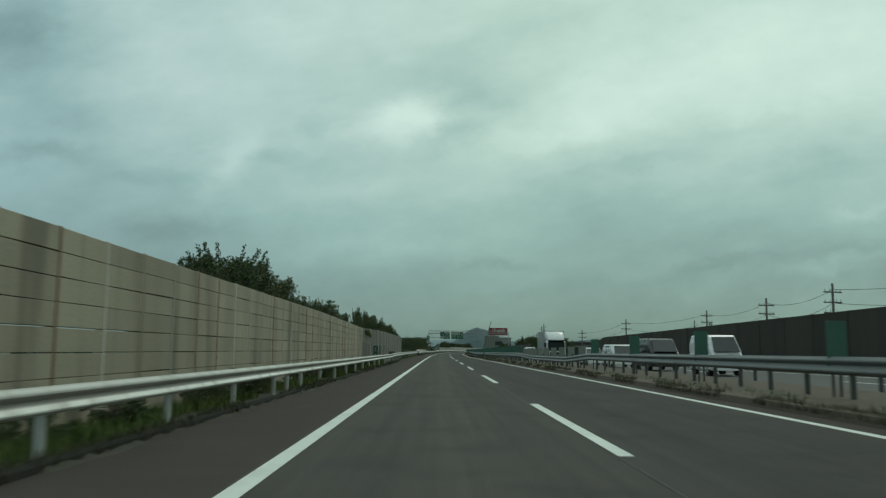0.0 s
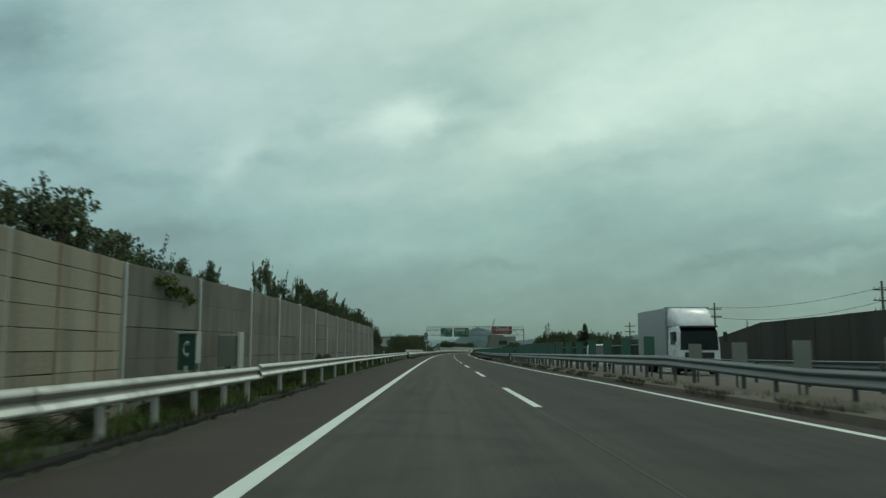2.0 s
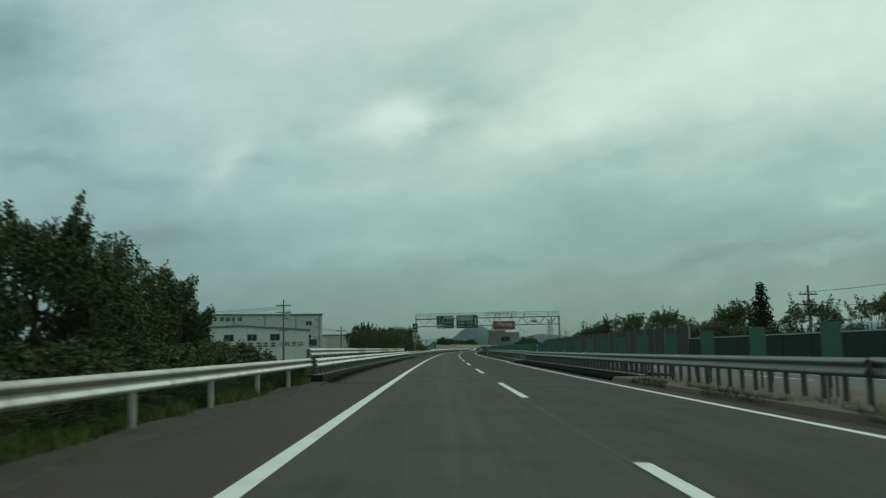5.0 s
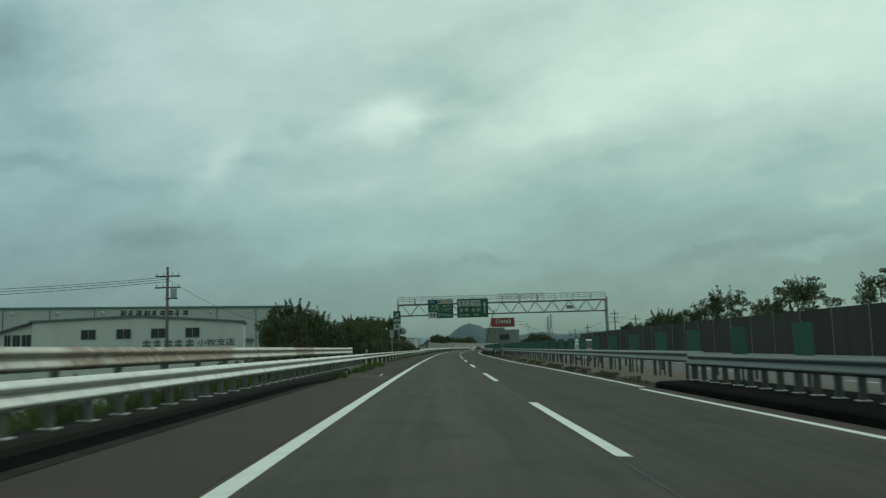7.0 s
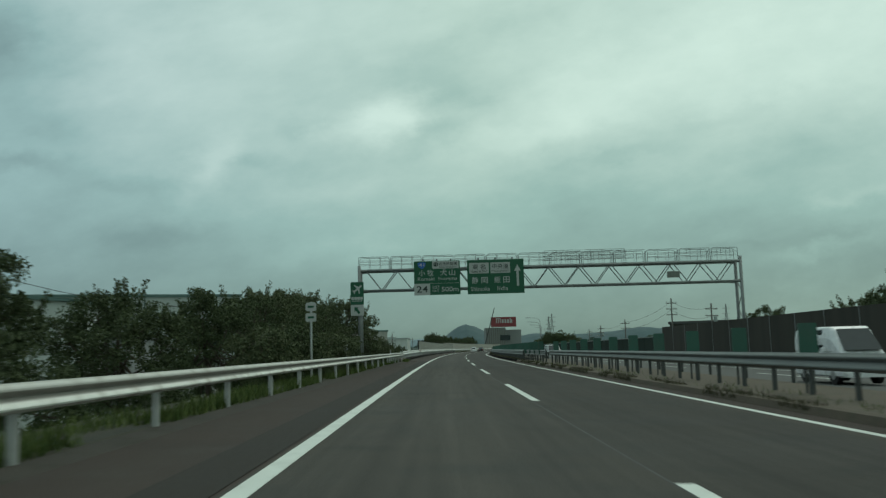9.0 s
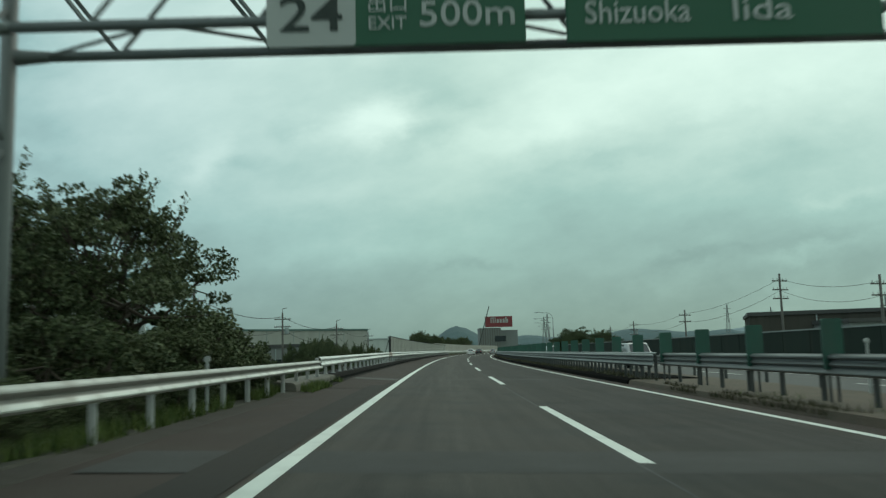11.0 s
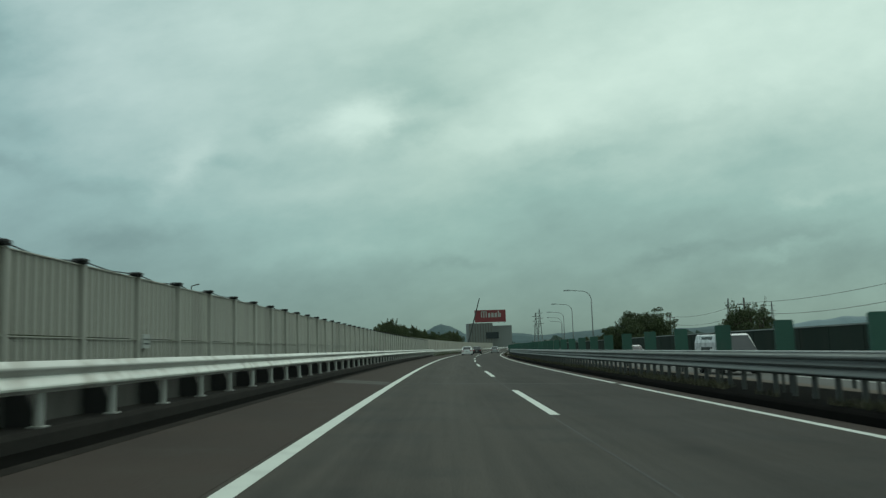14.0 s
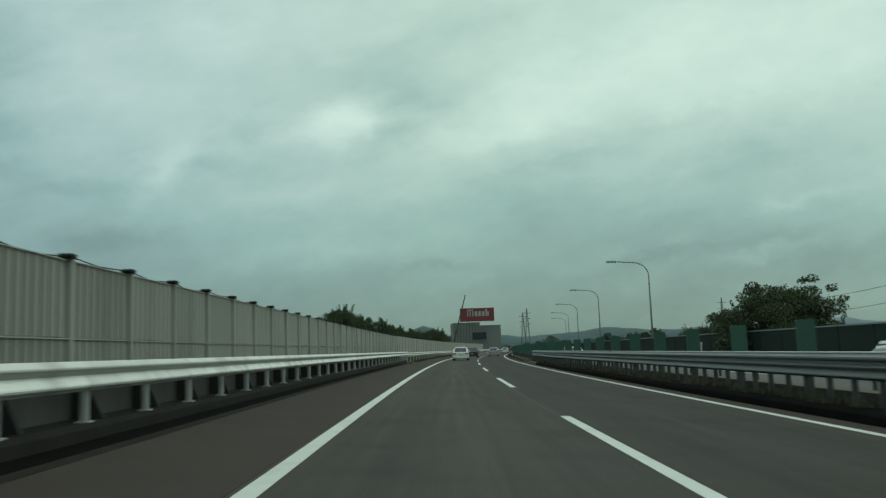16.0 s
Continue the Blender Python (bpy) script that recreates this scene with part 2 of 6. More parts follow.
al.new(wear_reflection.outputs[0], tread.inputs[7])
# long faint streaks that traffic has drawn along the lanes
long_at = an.new("ShaderNodeSeparateXYZ")
al.new(an.new("ShaderNodeNewGeometry").outputs["Position"], long_at.inputs[0])
drawn = an.new("ShaderNodeCombineXYZ")
for i_, (src_, k_) in enumerate(((across_.outputs["Fac"], 5.0), (long_at.outputs[1], 0.10))):
    by = an.new("ShaderNodeMath")
    by.operation = "MULTIPLY"
    al.new(src_, by.inputs[0])
    by.inputs[1].default_value = k_
    al.new(by.outputs[0], drawn.inputs[i_])
streaks = an.new("ShaderNodeTexNoise")
streaks.inputs["Scale"].default_value, streaks.inputs["Detail"].default_value = 1.0, 6.0
al.new(drawn.outputs[0], streaks.inputs["Vector"])
shade = an.new("ShaderNodeMapRange")
shade.inputs[1].default_value, shade.inputs[2].default_value = 0.28, 0.72
shade.inputs[3].default_value, shade.inputs[4].default_value = 0.80, 1.20
al.new(streaks.outputs["Fac"], shade.inputs[0])
scaled = an.new("ShaderNodeVectorMath")
scaled.operation = "SCALE"
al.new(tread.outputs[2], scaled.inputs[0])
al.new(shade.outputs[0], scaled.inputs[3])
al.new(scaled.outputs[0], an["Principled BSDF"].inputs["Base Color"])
line_white = paint("road_paint", (0.60, 0.63, 0.58), 0.6, vary=0.10, scale=1.2, bump=0.12, grain=45, stain=((0.36, 0.37, 0.34), 0.3))
soil = paint("median_soil", (0.098, 0.078, 0.058), 0.95, vary=0.35, scale=0.9, bump=0.6, grain=25, stain=((0.07, 0.065, 0.045), 0.6))
verge_mat = paint("verge_earth", (0.040, 0.038, 0.026), 0.95, vary=0.4, scale=0.8, bump=0.7, grain=20, stain=((0.055, 0.049, 0.035), 0.5))
field = paint("land", (0.085, 0.10, 0.055), 0.95, vary=0.45, scale=0.03, bump=0.2, grain=1.5, stain=((0.15, 0.145, 0.125), 0.6))
base_grey = paint("base_panel_grey", (0.085, 0.085, 0.078), 0.85, vary=0.3, scale=1.2, bump=0.15, grain=30, stain=((0.045, 0.045, 0.04), 0.6), streak=3, piece=0.2)
# near-black puts the shadow at the kerb's foot into the gutter's colour
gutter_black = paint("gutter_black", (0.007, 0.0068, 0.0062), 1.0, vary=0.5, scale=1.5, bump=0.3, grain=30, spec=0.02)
# soft outer edge of that painted shadow on the asphalt
gutter_shade_edge = paint("gutter_shade_edge", (0.022, 0.0195, 0.0165), 0.95, vary=0.5, scale=1.2, bump=0.4, grain=30, stain=((0.04, 0.035, 0.03), 0.5), spec=0.08)
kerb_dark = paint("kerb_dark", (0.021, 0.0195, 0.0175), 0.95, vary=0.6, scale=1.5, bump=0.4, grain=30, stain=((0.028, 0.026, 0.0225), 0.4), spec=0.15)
concrete = paint("concrete", (0.300, 0.266, 0.200), 0.9, vary=0.42, scale=0.55, bump=0.3, grain=18, stain=((0.125, 0.108, 0.085), 0.7), streak=5, piece=0.2)
concrete_grey = paint("concrete_grey", (0.148, 0.138, 0.115), 0.9, vary=0.42, scale=0.9, bump=0.25, grain=18, stain=((0.085, 0.082, 0.07), 0.75), streak=3, piece=0.22)
concrete_pale = paint("concrete_pale", (0.34, 0.33, 0.29), 0.9, vary=0.15, scale=0.6, bump=0.2, grain=40, stain=((0.2, 0.19, 0.16), 0.4), streak=6, piece=0.08)
wall_post = paint("wall_post", (0.32, 0.295, 0.25), 0.75, vary=0.22, scale=1.2, bump=0.15, grain=40, stain=((0.17, 0.095, 0.06), 0.5), streak=9, piece=0.3)
rust_post = paint("rust_post", (0.17, 0.095, 0.058), 0.85, vary=0.35, scale=1.4, bump=0.15, grain=40, stain=((0.30, 0.25, 0.19), 0.5), streak=9, piece=0.3)
pale_post = paint("pale_post", (0.44, 0.42, 0.37), 0.7, vary=0.2, scale=1.4, bump=0.1, grain=40, stain=((0.25, 0.17, 0.12), 0.4), streak=9, piece=0.2)
post_bright = paint("galvanised_post", (0.40, 0.41, 0.40), 0.55, 0.3, vary=0.15, scale=2, bump=0.08, grain=40)
rail_white = paint("rail_paint", (0.82, 0.82, 0.78), 0.45, vary=0.11, scale=1.3, bump=0.06, grain=30, stain=((0.42, 0.38, 0.33), 0.6), streak=1.0, piece=0.16)


def paint_film_and_shade(material, stops, colour):
    """Road dirt settled on a beam, and the trough's shade painted with it, by its height on the beam."""
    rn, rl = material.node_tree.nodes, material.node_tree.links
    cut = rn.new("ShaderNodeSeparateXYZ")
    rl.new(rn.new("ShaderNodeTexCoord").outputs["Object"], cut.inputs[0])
    film_shade = rn.new("ShaderNodeValToRGB")
    film_shade.color_ramp.interpolation = "EASE"
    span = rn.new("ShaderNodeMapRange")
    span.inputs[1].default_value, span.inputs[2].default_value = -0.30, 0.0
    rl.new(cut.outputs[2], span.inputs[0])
    rl.new(span.outputs[0], film_shade.inputs[0])
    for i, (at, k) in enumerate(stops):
        e = film_shade.color_ramp.elements[i] if i < 2 else film_shade.color_ramp.elements.new(at)
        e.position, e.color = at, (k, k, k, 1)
    grime_shade = rn.new("ShaderNodeMix")
    grime_shade.data_type = "RGBA"
    rl.new(film_shade.outputs[0], grime_shade.inputs[0])
    rl.new(rn["Principled BSDF"].inputs["Base Color"].links[0].from_socket, grime_shade.inputs[6])
    grime_shade.inputs[7].default_value = (*colour, 1)
    rl.new(grime_shade.outputs[2], rn["Principled BSDF"].inputs["Base Color"])


paint_film_and_shade(rail_white, ((0.0, 0.0), (1.0, 0.0), (0.44, 0.0), (0.50, 0.80), (0.64, 0.85), (0.73, 0.72), (0.80, 0.28), (0.95, 0.2)), (0.24, 0.24, 0.225))
rail_grimy = paint("rail_paint_grimy", (0.80, 0.79, 0.74), 0.5, vary=0.16, scale=1.3, bump=0.06, grain=30, stain=((0.36, 0.31, 0.25), 0.6), piece=0.16)
paint_film_and_shade(rail_grimy, ((0.0, 0.35), (1.0, 0.62), (0.12, 0.02), (0.36, 0.05), (0.46, 0.88), (0.72, 0.94), (0.80, 0.72), (0.92, 0.45)), (0.16, 0.148, 0.125))
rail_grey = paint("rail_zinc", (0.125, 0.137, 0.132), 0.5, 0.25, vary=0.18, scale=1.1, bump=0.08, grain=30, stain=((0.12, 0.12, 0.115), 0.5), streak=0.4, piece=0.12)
rail_rust = paint("rail_rust", (0.30, 0.235, 0.19), 0.85, vary=0.35, scale=3, bump=0.2, grain=30, stain=((0.50, 0.48, 0.45), 0.7))
post_grey = paint("rail_post", (0.36, 0.365, 0.35), 0.6, 0.1, vary=0.15, scale=3, bump=0.1, grain=30, stain=((0.2, 0.18, 0.15), 0.4))
# darker copy of the post steel, shade on the bridge posts as colour
post_shaded = paint("rail_post_shaded", (0.12, 0.125, 0.115), 0.7, 0.1, vary=0.2, scale=3, bump=0.1, grain=30, stain=((0.12, 0.1, 0.08), 0.5))
rail_worn = paint("rail_paint_worn", (0.60, 0.575, 0.53), 0.6, vary=0.2, scale=1.6, bump=0.1, grain=30, stain=((0.34, 0.27, 0.22), 0.65), piece=0.25)
paint_film_and_shade(rail_worn, ((0.0, 0.3), (1.0, 0.45), (0.14, 0.05), (0.40, 0.05), (0.50, 0.72), (0.70, 0.78), (0.80, 0.3), (0.92, 0.15)), (0.22, 0.20, 0.175))
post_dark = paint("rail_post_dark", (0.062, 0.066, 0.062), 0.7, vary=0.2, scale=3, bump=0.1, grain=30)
far_wall = paint("far_wall_panel", (0.062, 0.058, 0.050), 0.9, vary=0.22, scale=0.5, bump=0.2, grain=20, stain=((0.04, 0.042, 0.036), 0.5), streak=5, piece=0.16, spec=0.1)
far_low_wall = paint("far_low_wall", (0.026, 0.037, 0.030), 0.9, vary=0.25, scale=0.4, bump=0.15, grain=20, stain=((0.035, 0.042, 0.034), 0.5), streak=4, piece=0.2, spec=0.1)
wall_cap = paint("wall_cap", (0.22, 0.25, 0.23), 0.7, vary=0.15, scale=1, bump=0.05)
green_board = paint("green_board", (0.027, 0.088, 0.066), 0.6, vary=0.18, scale=1.5, bump=0.05, grain=30, stain=((0.05, 0.085, 0.07), 0.4), piece=0.2)
grey_board = paint("grey_board", (0.16, 0.175, 0.155), 0.7, vary=0.18, scale=1.5, bump=0.05, grain=30, piece=0.15)
# darker tone for the flutes' hollows, their shade put into the colour
louvre_shade = paint("louvre_groove_shade", (0.17, 0.163, 0.142), 0.75, 0.1, vary=0.15, scale=0.8, bump=0.1, grain=40, stain=((0.14, 0.135, 0.115), 0.4), streak=7, piece=0.07)
louvre_post = paint("louvre_post", (0.45, 0.44, 0.40), 0.6, 0.1, vary=0.1, scale=1.0, bump=0.05, stain=((0.25, 0.24, 0.21), 0.3), streak=6)
louvre = paint("louvre_panel", (0.39, 0.38, 0.34), 0.65, 0.1, vary=0.12, scale=0.8, bump=0.1, grain=40, stain=((0.18, 0.175, 0.15), 0.4), streak=7, piece=0.07)
black_metal = paint("black_metal", (0.02, 0.02, 0.02), 0.6, vary=0.2, bump=0.05)
gantry_steel = paint("gantry_steel", (0.19, 0.205, 0.20), 0.6, 0.2, vary=0.15, scale=2, bump=0.05)
sign_green = paint("sign_green", (0.006, 0.075, 0.036), 0.45, vary=0.06, scale=0.8, bump=0.0)
sign_white = paint("sign_white", (0.36, 0.375, 0.36), 0.5, vary=0.05, bump=0.0)
sign_blue = paint("sign_blue", (0.02, 0.10, 0.34), 0.5, vary=0.05, bump=0.0)
sign_black = paint("sign_black", (0.02, 0.03, 0.025), 0.6, vary=0.05, bump=0.0)
sign_red = paint("sign_red", (0.20, 0.038, 0.042), 0.6, vary=0.12, scale=0.3, bump=0.0)
leaf_dark = leafy("leaf_dark", (0.038, 0.054, 0.026), (0.092, 0.112, 0.053))
leaf_mid = leafy("leaf_mid", (0.050, 0.067, 0.032), (0.122, 0.138, 0.070))
# distance haze is put into the colour of the far leaves
leaf_far_haze = leafy("leaf_far_haze", (0.036, 0.058, 0.046), (0.060, 0.086, 0.066))
leaf_fir = leafy("leaf_fir", (0.010, 0.018, 0.010), (0.024, 0.036, 0.018))
grass_mat = leafy("grass_blade", (0.038, 0.066, 0.016), (0.125, 0.155, 0.045))
weed_mat = leafy("dry_weed", (0.03, 0.035, 0.018), (0.10, 0.09, 0.055))
bark = paint("bark", (0.075, 0.06, 0.045), 0.95, vary=0.3, scale=6, bump=0.5, grain=40, streak=4)
hall_white = paint("hall_cladding", (0.44, 0.47, 0.45), 0.7, vary=0.07, scale=0.3, bump=0.03, stain=((0.33, 0.35, 0.33), 0.3), streak=6)
hall_grey = paint("hall_cladding_grey", (0.29, 0.33, 0.325), 0.7, vary=0.07, scale=0.3, bump=0.03)
hall_beige = paint("hall_cladding_beige", (0.31, 0.31, 0.285), 0.75, vary=0.08, scale=0.2, bump=0.03, stain=((0.19, 0.185, 0.168), 0.3), streak=6)
roof_teal = paint("roof_teal", (0.085, 0.14, 0.13), 0.6, vary=0.1, scale=0.4, bump=0.03)
roof_tile = paint("roof_tile", (0.06, 0.06, 0.058), 0.7, vary=0.2, scale=1, bump=0.1)
window_dark = paint("window_glass", (0.02, 0.025, 0.028), 0.12, vary=0.1, bump=0.0, spec=0.5)
pole_concrete = paint("pole_concrete", (0.095, 0.09, 0.082), 0.9, vary=0.15, scale=2, bump=0.1)
wire_mat = paint("wire", (0.03, 0.03, 0.03), 0.7, bump=0.0)
car_white = paint("car_white", (0.62, 0.63, 0.63), 0.28, vary=0.03, bump=0.0, spec=0.5)
car_dark = paint("car_dark", (0.02, 0.02, 0.024), 0.3, vary=0.05, bump=0.0, spec=0.5)
car_silver = paint("car_silver", (0.32, 0.33, 0.33), 0.35, 0.4, vary=0.05, bump=0.0)
car_blue = paint("car_blue", (0.05, 0.12, 0.28), 0.35, vary=0.05, bump=0.0)
rubber = paint("rubber", (0.018, 0.018, 0.018), 0.85, vary=0.1, bump=0.0)
lamp_red = paint("lamp_red", (0.30, 0.02, 0.02), 0.3, vary=0.05, bump=0.0)
lamp_clear = paint("lamp_clear", (0.5, 0.52, 0.52), 0.2, vary=0.05, bump=0.0)
# aerial haze is mixed into these hill and far building colours
hill_mat = paint("hill_wood_haze", (0.075, 0.115, 0.12), 1.0, vary=0.2, scale=0.01, bump=0.0, grain=0.06)
hill_far_haze = paint("hill_far_haze", (0.16, 0.22, 0.235), 1.0, vary=0.1, scale=0.01, bump=0.0, grain=0.05)
haze_grey = paint("far_building", (0.20, 0.21, 0.205), 0.9, vary=0.1, scale=0.1, bump=0.0)
sos_green = paint("box_green", (0.015, 0.06, 0.045), 0.5, vary=0.1, bump=0.0)

# ---- mesh helpers ----


def mesh_of(name, verts, faces, material=None, smooth=False):
    m = bpy.data.meshes.new(name)
    m.from_pydata(verts, [], faces)
    m.update()
    if smooth:
        m.polygons.foreach_set("use_smooth", [True] * len(m.polygons))
    if material:
        m.materials.append(material)
    return m


class Build:
    """Gathers boxes, tubes and sheets into one mesh."""

    def __init__(self):
        self.v, self.f = [], []

    def add(self, verts, faces):
        o = len(self.v)
        self.v += [tuple(p) for p in verts]
        self.f += [tuple(i + o for i in q) for q in faces]
        return self

    def box(self, x0, x1, y0, y1, z0, z1, m=None):
        p = [Vector((x, y, z)) for z in (z0, z1) for y in (y0, y1) for x in (x0, x1)]
        if m:
            p = [m @ q for q in p]
        return self.add(p, [(0, 2, 3, 1), (4, 5, 7, 6), (0, 1, 5, 4), (2, 6, 7, 3), (0, 4, 6, 2), (1, 3, 7, 5)])

    def slab(self, x0, x1, y0, y1, z0, z1, c=0.01):
        """A box with its upright and top edges cut off."""
        ring = [(x0 + c, y0), (x1 - c, y0), (x1, y0 + c), (x1, y1 - c), (x1 - c, y1), (x0 + c, y1), (x0, y1 - c), (x0, y0 + c)]
        mx, my = (x0 + x1) / 2, (y0 + y1) / 2
        shrink = [(x + (c if x < mx else -c), y + (c if y < my else -c)) for x, y in ring]
        v = [(x, y, z0) for x, y in ring] + [(x, y, z1 - c) for x, y in ring] + [(x, y, z1) for x, y in shrink]
        f = [tuple(range(7, -1, -1)), tuple(range(16, 24))]
        for k in (0, 8):
            f += [(k + i, k + (i + 1) % 8, k + 8 + (i + 1) % 8, k + 8 + i) for i in range(8)]
        return self.add(v, f)

    def tube(self, a, b, r, r2=None, n=8, caps=True):
        a, b = Vector(a), Vector(b)
        r2 = r if r2 is None else r2
        q = (b - a).to_track_quat("Z", "Y")
        v = []
        for p, rad in ((a, r), (b, r2)):
            for i in range(n):
                w = 2 * math.pi * i / n
                v.append(p + q @ Vector((rad * math.cos(w), rad * math.sin(w), 0)))
        f = [(i, (i + 1) % n, n + (i + 1) % n, n + i) for i in range(n)]
        if caps:
            f += [tuple(range(n - 1, -1, -1)), tuple(range(n, 2 * n))]
        return self.add(v, f)

    def path(self, pts, r, n=6):
        """One bent tube through the points."""
        pts = [Vector(p) for p in pts]
        v, f = [], []
        for i, p in enumerate(pts):
            d = pts[min(i + 1, len(pts) - 1)] - pts[max(i - 1, 0)]
            q = d.to_track_quat("Z", "Y")
            v += [p + q @ Vector((r * math.cos(2 * math.pi * k / n), r * math.sin(2 * math.pi * k / n), 0)) for k in range(n)]
        for i in range(len(pts) - 1):
            f += [(i * n + k, i * n + (k + 1) % n, (i + 1) * n + (k + 1) % n, (i + 1) * n + k) for k in range(n)]
        f += [tuple(range(n - 1, -1, -1)), tuple(range(len(v) - n, len(v)))]
        return self.add(v, f)

    def prism(self, outline, y0, y1):
        """An outline in x, z drawn out along y."""
        k = len(outline)
        v = [(x, y0, z) for x, z in outline] + [(x, y1, z) for x, z in outline]
        f = [(i, (i + 1) % k, k + (i + 1) % k, k + i) for i in range(k)]
        return self.add(v, f + [tuple(range(k - 1, -1, -1)), tuple(range(k, 2 * k))])

    def mesh(self, name, material, smooth=False):
        m = mesh_of(name, self.v, self.f, material, smooth)
        bm = bmesh.new()
        bm.from_mesh(m)
        bmesh.ops.recalc_face_normals(bm, faces=bm.faces)
        bm.to_mesh(m)
        bm.free()
        return m


def part(name, data, parent, m=None, label="", material=None, smooth=False):
    """Links a mesh, or what a Build has gathered, as one object under a thing or a part."""
    if isinstance(data, Build):
        data = data.mesh(name, material, smooth)
    ob = new(name, data)
    ob.parent = parent
    if m is not None:
        ob.matrix_basis = m
    if label:
        ob["label"] = label
    return ob


def thing(name, m, label, category, group="", kind=""):
    ob = new(name)
    ob.empty_display_size = 0.3
    ob.matrix_basis = m
    return tagged(ob, label, category, group, kind)


def sweep(name, profile, s0, s1, step, material, closed=True, label="", category="", kind="structure", ease=None):
    """Draws a cross-section of (u, h) along the road; what stands above the road may be eased along it."""
    n = max(1, int(round((s1 - s0) / step)))
    k = len(profile)
    v, f = [], []
    for i in range(n + 1):
        s = s0 + (s1 - s0) * i / n
        v += [tuple(place(s, u, h * ease(s) if ease and h > 0.01 else h)) for u, h in profile]
    for i in range(n):
        for j in range(k if closed else k - 1):
            a, b = i * k + j, i * k + (j + 1) % k
            f.append((a, b, b + k, a + k))
    if closed:
        f += [tuple(range(k)), tuple(range(n * k + k - 1, n * k - 1, -1))]
    m = mesh_of(name, v, f, material)
    bm = bmesh.new()
    bm.from_mesh(m)
    bmesh.ops.recalc_face_normals(bm, faces=bm.faces)
    if not closed:
        if sum(q.normal.z for q in bm.faces) < 0:
            bmesh.ops.reverse_faces(bm, faces=bm.faces)
    bm.to_mesh(m)
    bm.free()
    side_ = m.attributes.new("across", "FLOAT", "POINT")
    side_.data.foreach_set("value", [profile[i % k][0] for i in range(len(m.vertices))])
    ob = new(name, m)
    return tagged(ob, label, category, "", kind)

# ---- road ----
LEFT_LINE, DASH, RIGHT_LINE = -1.63, 1.99, 5.74
S0, S1 = -30.0, 760.0
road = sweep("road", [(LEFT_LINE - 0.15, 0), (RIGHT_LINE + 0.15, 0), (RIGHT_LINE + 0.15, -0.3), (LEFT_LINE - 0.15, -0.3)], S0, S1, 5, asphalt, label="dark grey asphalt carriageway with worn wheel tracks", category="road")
sweep("shoulder", [(-3.72, -0.012), (LEFT_LINE - 0.15, -0.002), (LEFT_LINE - 0.15, -0.3), (-3.72, -0.3)], S0, S1, 5, asphalt_old, label="brownish dark asphalt hard shoulder", category="shoulder")
sweep("shoulder", [(RIGHT_LINE + 0.15, -0.002), (6.45, -0.012), (6.45, -0.3), (RIGHT_LINE + 0.15, -0.3)], S0, S1, 5, asphalt_old, label="narrow dark asphalt strip beside the median", category="shoulder")
sweep("road", [(10.9, 0.0), (20.3, 0.0), (20.3, -0.3), (10.9, -0.3)], S0, S1, 5, asphalt_far, label="grey asphalt of the opposite carriageway", category="road")
sweep("median", [(6.45, -0.012), (6.5, 0.13), (6.62, 0.15), (7.6, 0.18), (9.4, 0.2), (10.8, 0.12), (10.9, -0.02), (10.9, -0.3), (6.45, -0.3)], S0, S1, 4, soil, label="brown bare soil median strip", category="median")

# white paint
SWERVE_S = [-30, 72, 80, 88, 97, 204, 205, 228, 242, 780]      # the median line wanders a little
SWERVE = [0, 0, 0.15, 0.15, 0, 0, 0.34, 0.34, 0, 0]


def line_mesh(name, u, w, s0, s1, step=5.0):
    n = max(1, int(round((s1 - s0) / step)))
    v, f = [], []
    for i in range(n + 1):
        s = s0 + (s1 - s0) * i / n
        c = u + (float(np.interp(s, SWERVE_S, SWERVE)) if u == RIGHT_LINE else 0.0)
        v += [tuple(place(s, c - w, 0.004)), tuple(place(s, c + w, 0.004)), tuple(place(s, c + w, 0.001)), tuple(place(s, c - w, 0.001))]
    for i in range(n):
        a = 4 * i
        f += [(a, a + 1, a + 5, a + 4), (a + 1, a + 2, a + 6, a + 5), (a + 3, a, a + 4, a + 7)]
    return mesh_of(name, v, f, line_white)


part("edge_line", line_mesh("edge_line", LEFT_LINE, 0.10, S0, S1), road, label="solid white painted edge line")
for a, b in ((S0, 203.9), (204.9, 381.6), (382.6, S1)):
    part("edge_line", line_mesh("edge_line", RIGHT_LINE, 0.085, a, b), road)
for n in range(-1, 36):
    s = 9.0 + 20 * n
    part("lane_dash", line_mesh("lane_dash", DASH, 0.085, s, s + 8.7, 4.35), road)
far_road = bpy.data.objects["road.001"]
for u in (11.4, 18.6):
    part("edge_line", line_mesh("edge_line", u, 0.09, S0, S1), far_road)
for n in range(-1, 36):
    part("lane_dash", line_mesh("lane_dash", 15.0, 0.08, 3 + 20 * n, 11 + 20 * n, 4.0), far_road)
# lengthwise joint under the dashes, and joints and patches across
joint = paint("joint_tar", (0.022, 0.022, 0.021), 0.7, vary=0.2, bump=0.1)
patch = paint("patch", (0.068, 0.064, 0.056), 0.9, vary=0.2, scale=1.5, bump=0.2)


def strip(name, s0, s1, u0, u1, material, h=0.003, step=5.0, parent=road, h_left=None, skew=0.0):
    """A thin strip of paint or asphalt; its left edge may lie higher, on the bridges' raised shoulder, or further on."""
    h_left = h if h_left is None else h_left
    n = max(1, int(round((s1 - s0) / step)))
    v, f = [], []
    for i in range(n + 1):
        s = s0 + (s1 - s0) * i / n
        v += [tuple(place(s + skew, u0, h_left)), tuple(place(s, u1, h))]
        if i:
            a = 2 * i
            f.append((a - 2, a - 1, a + 1, a))
    return part(name, mesh_of(name, v, f, material), parent)


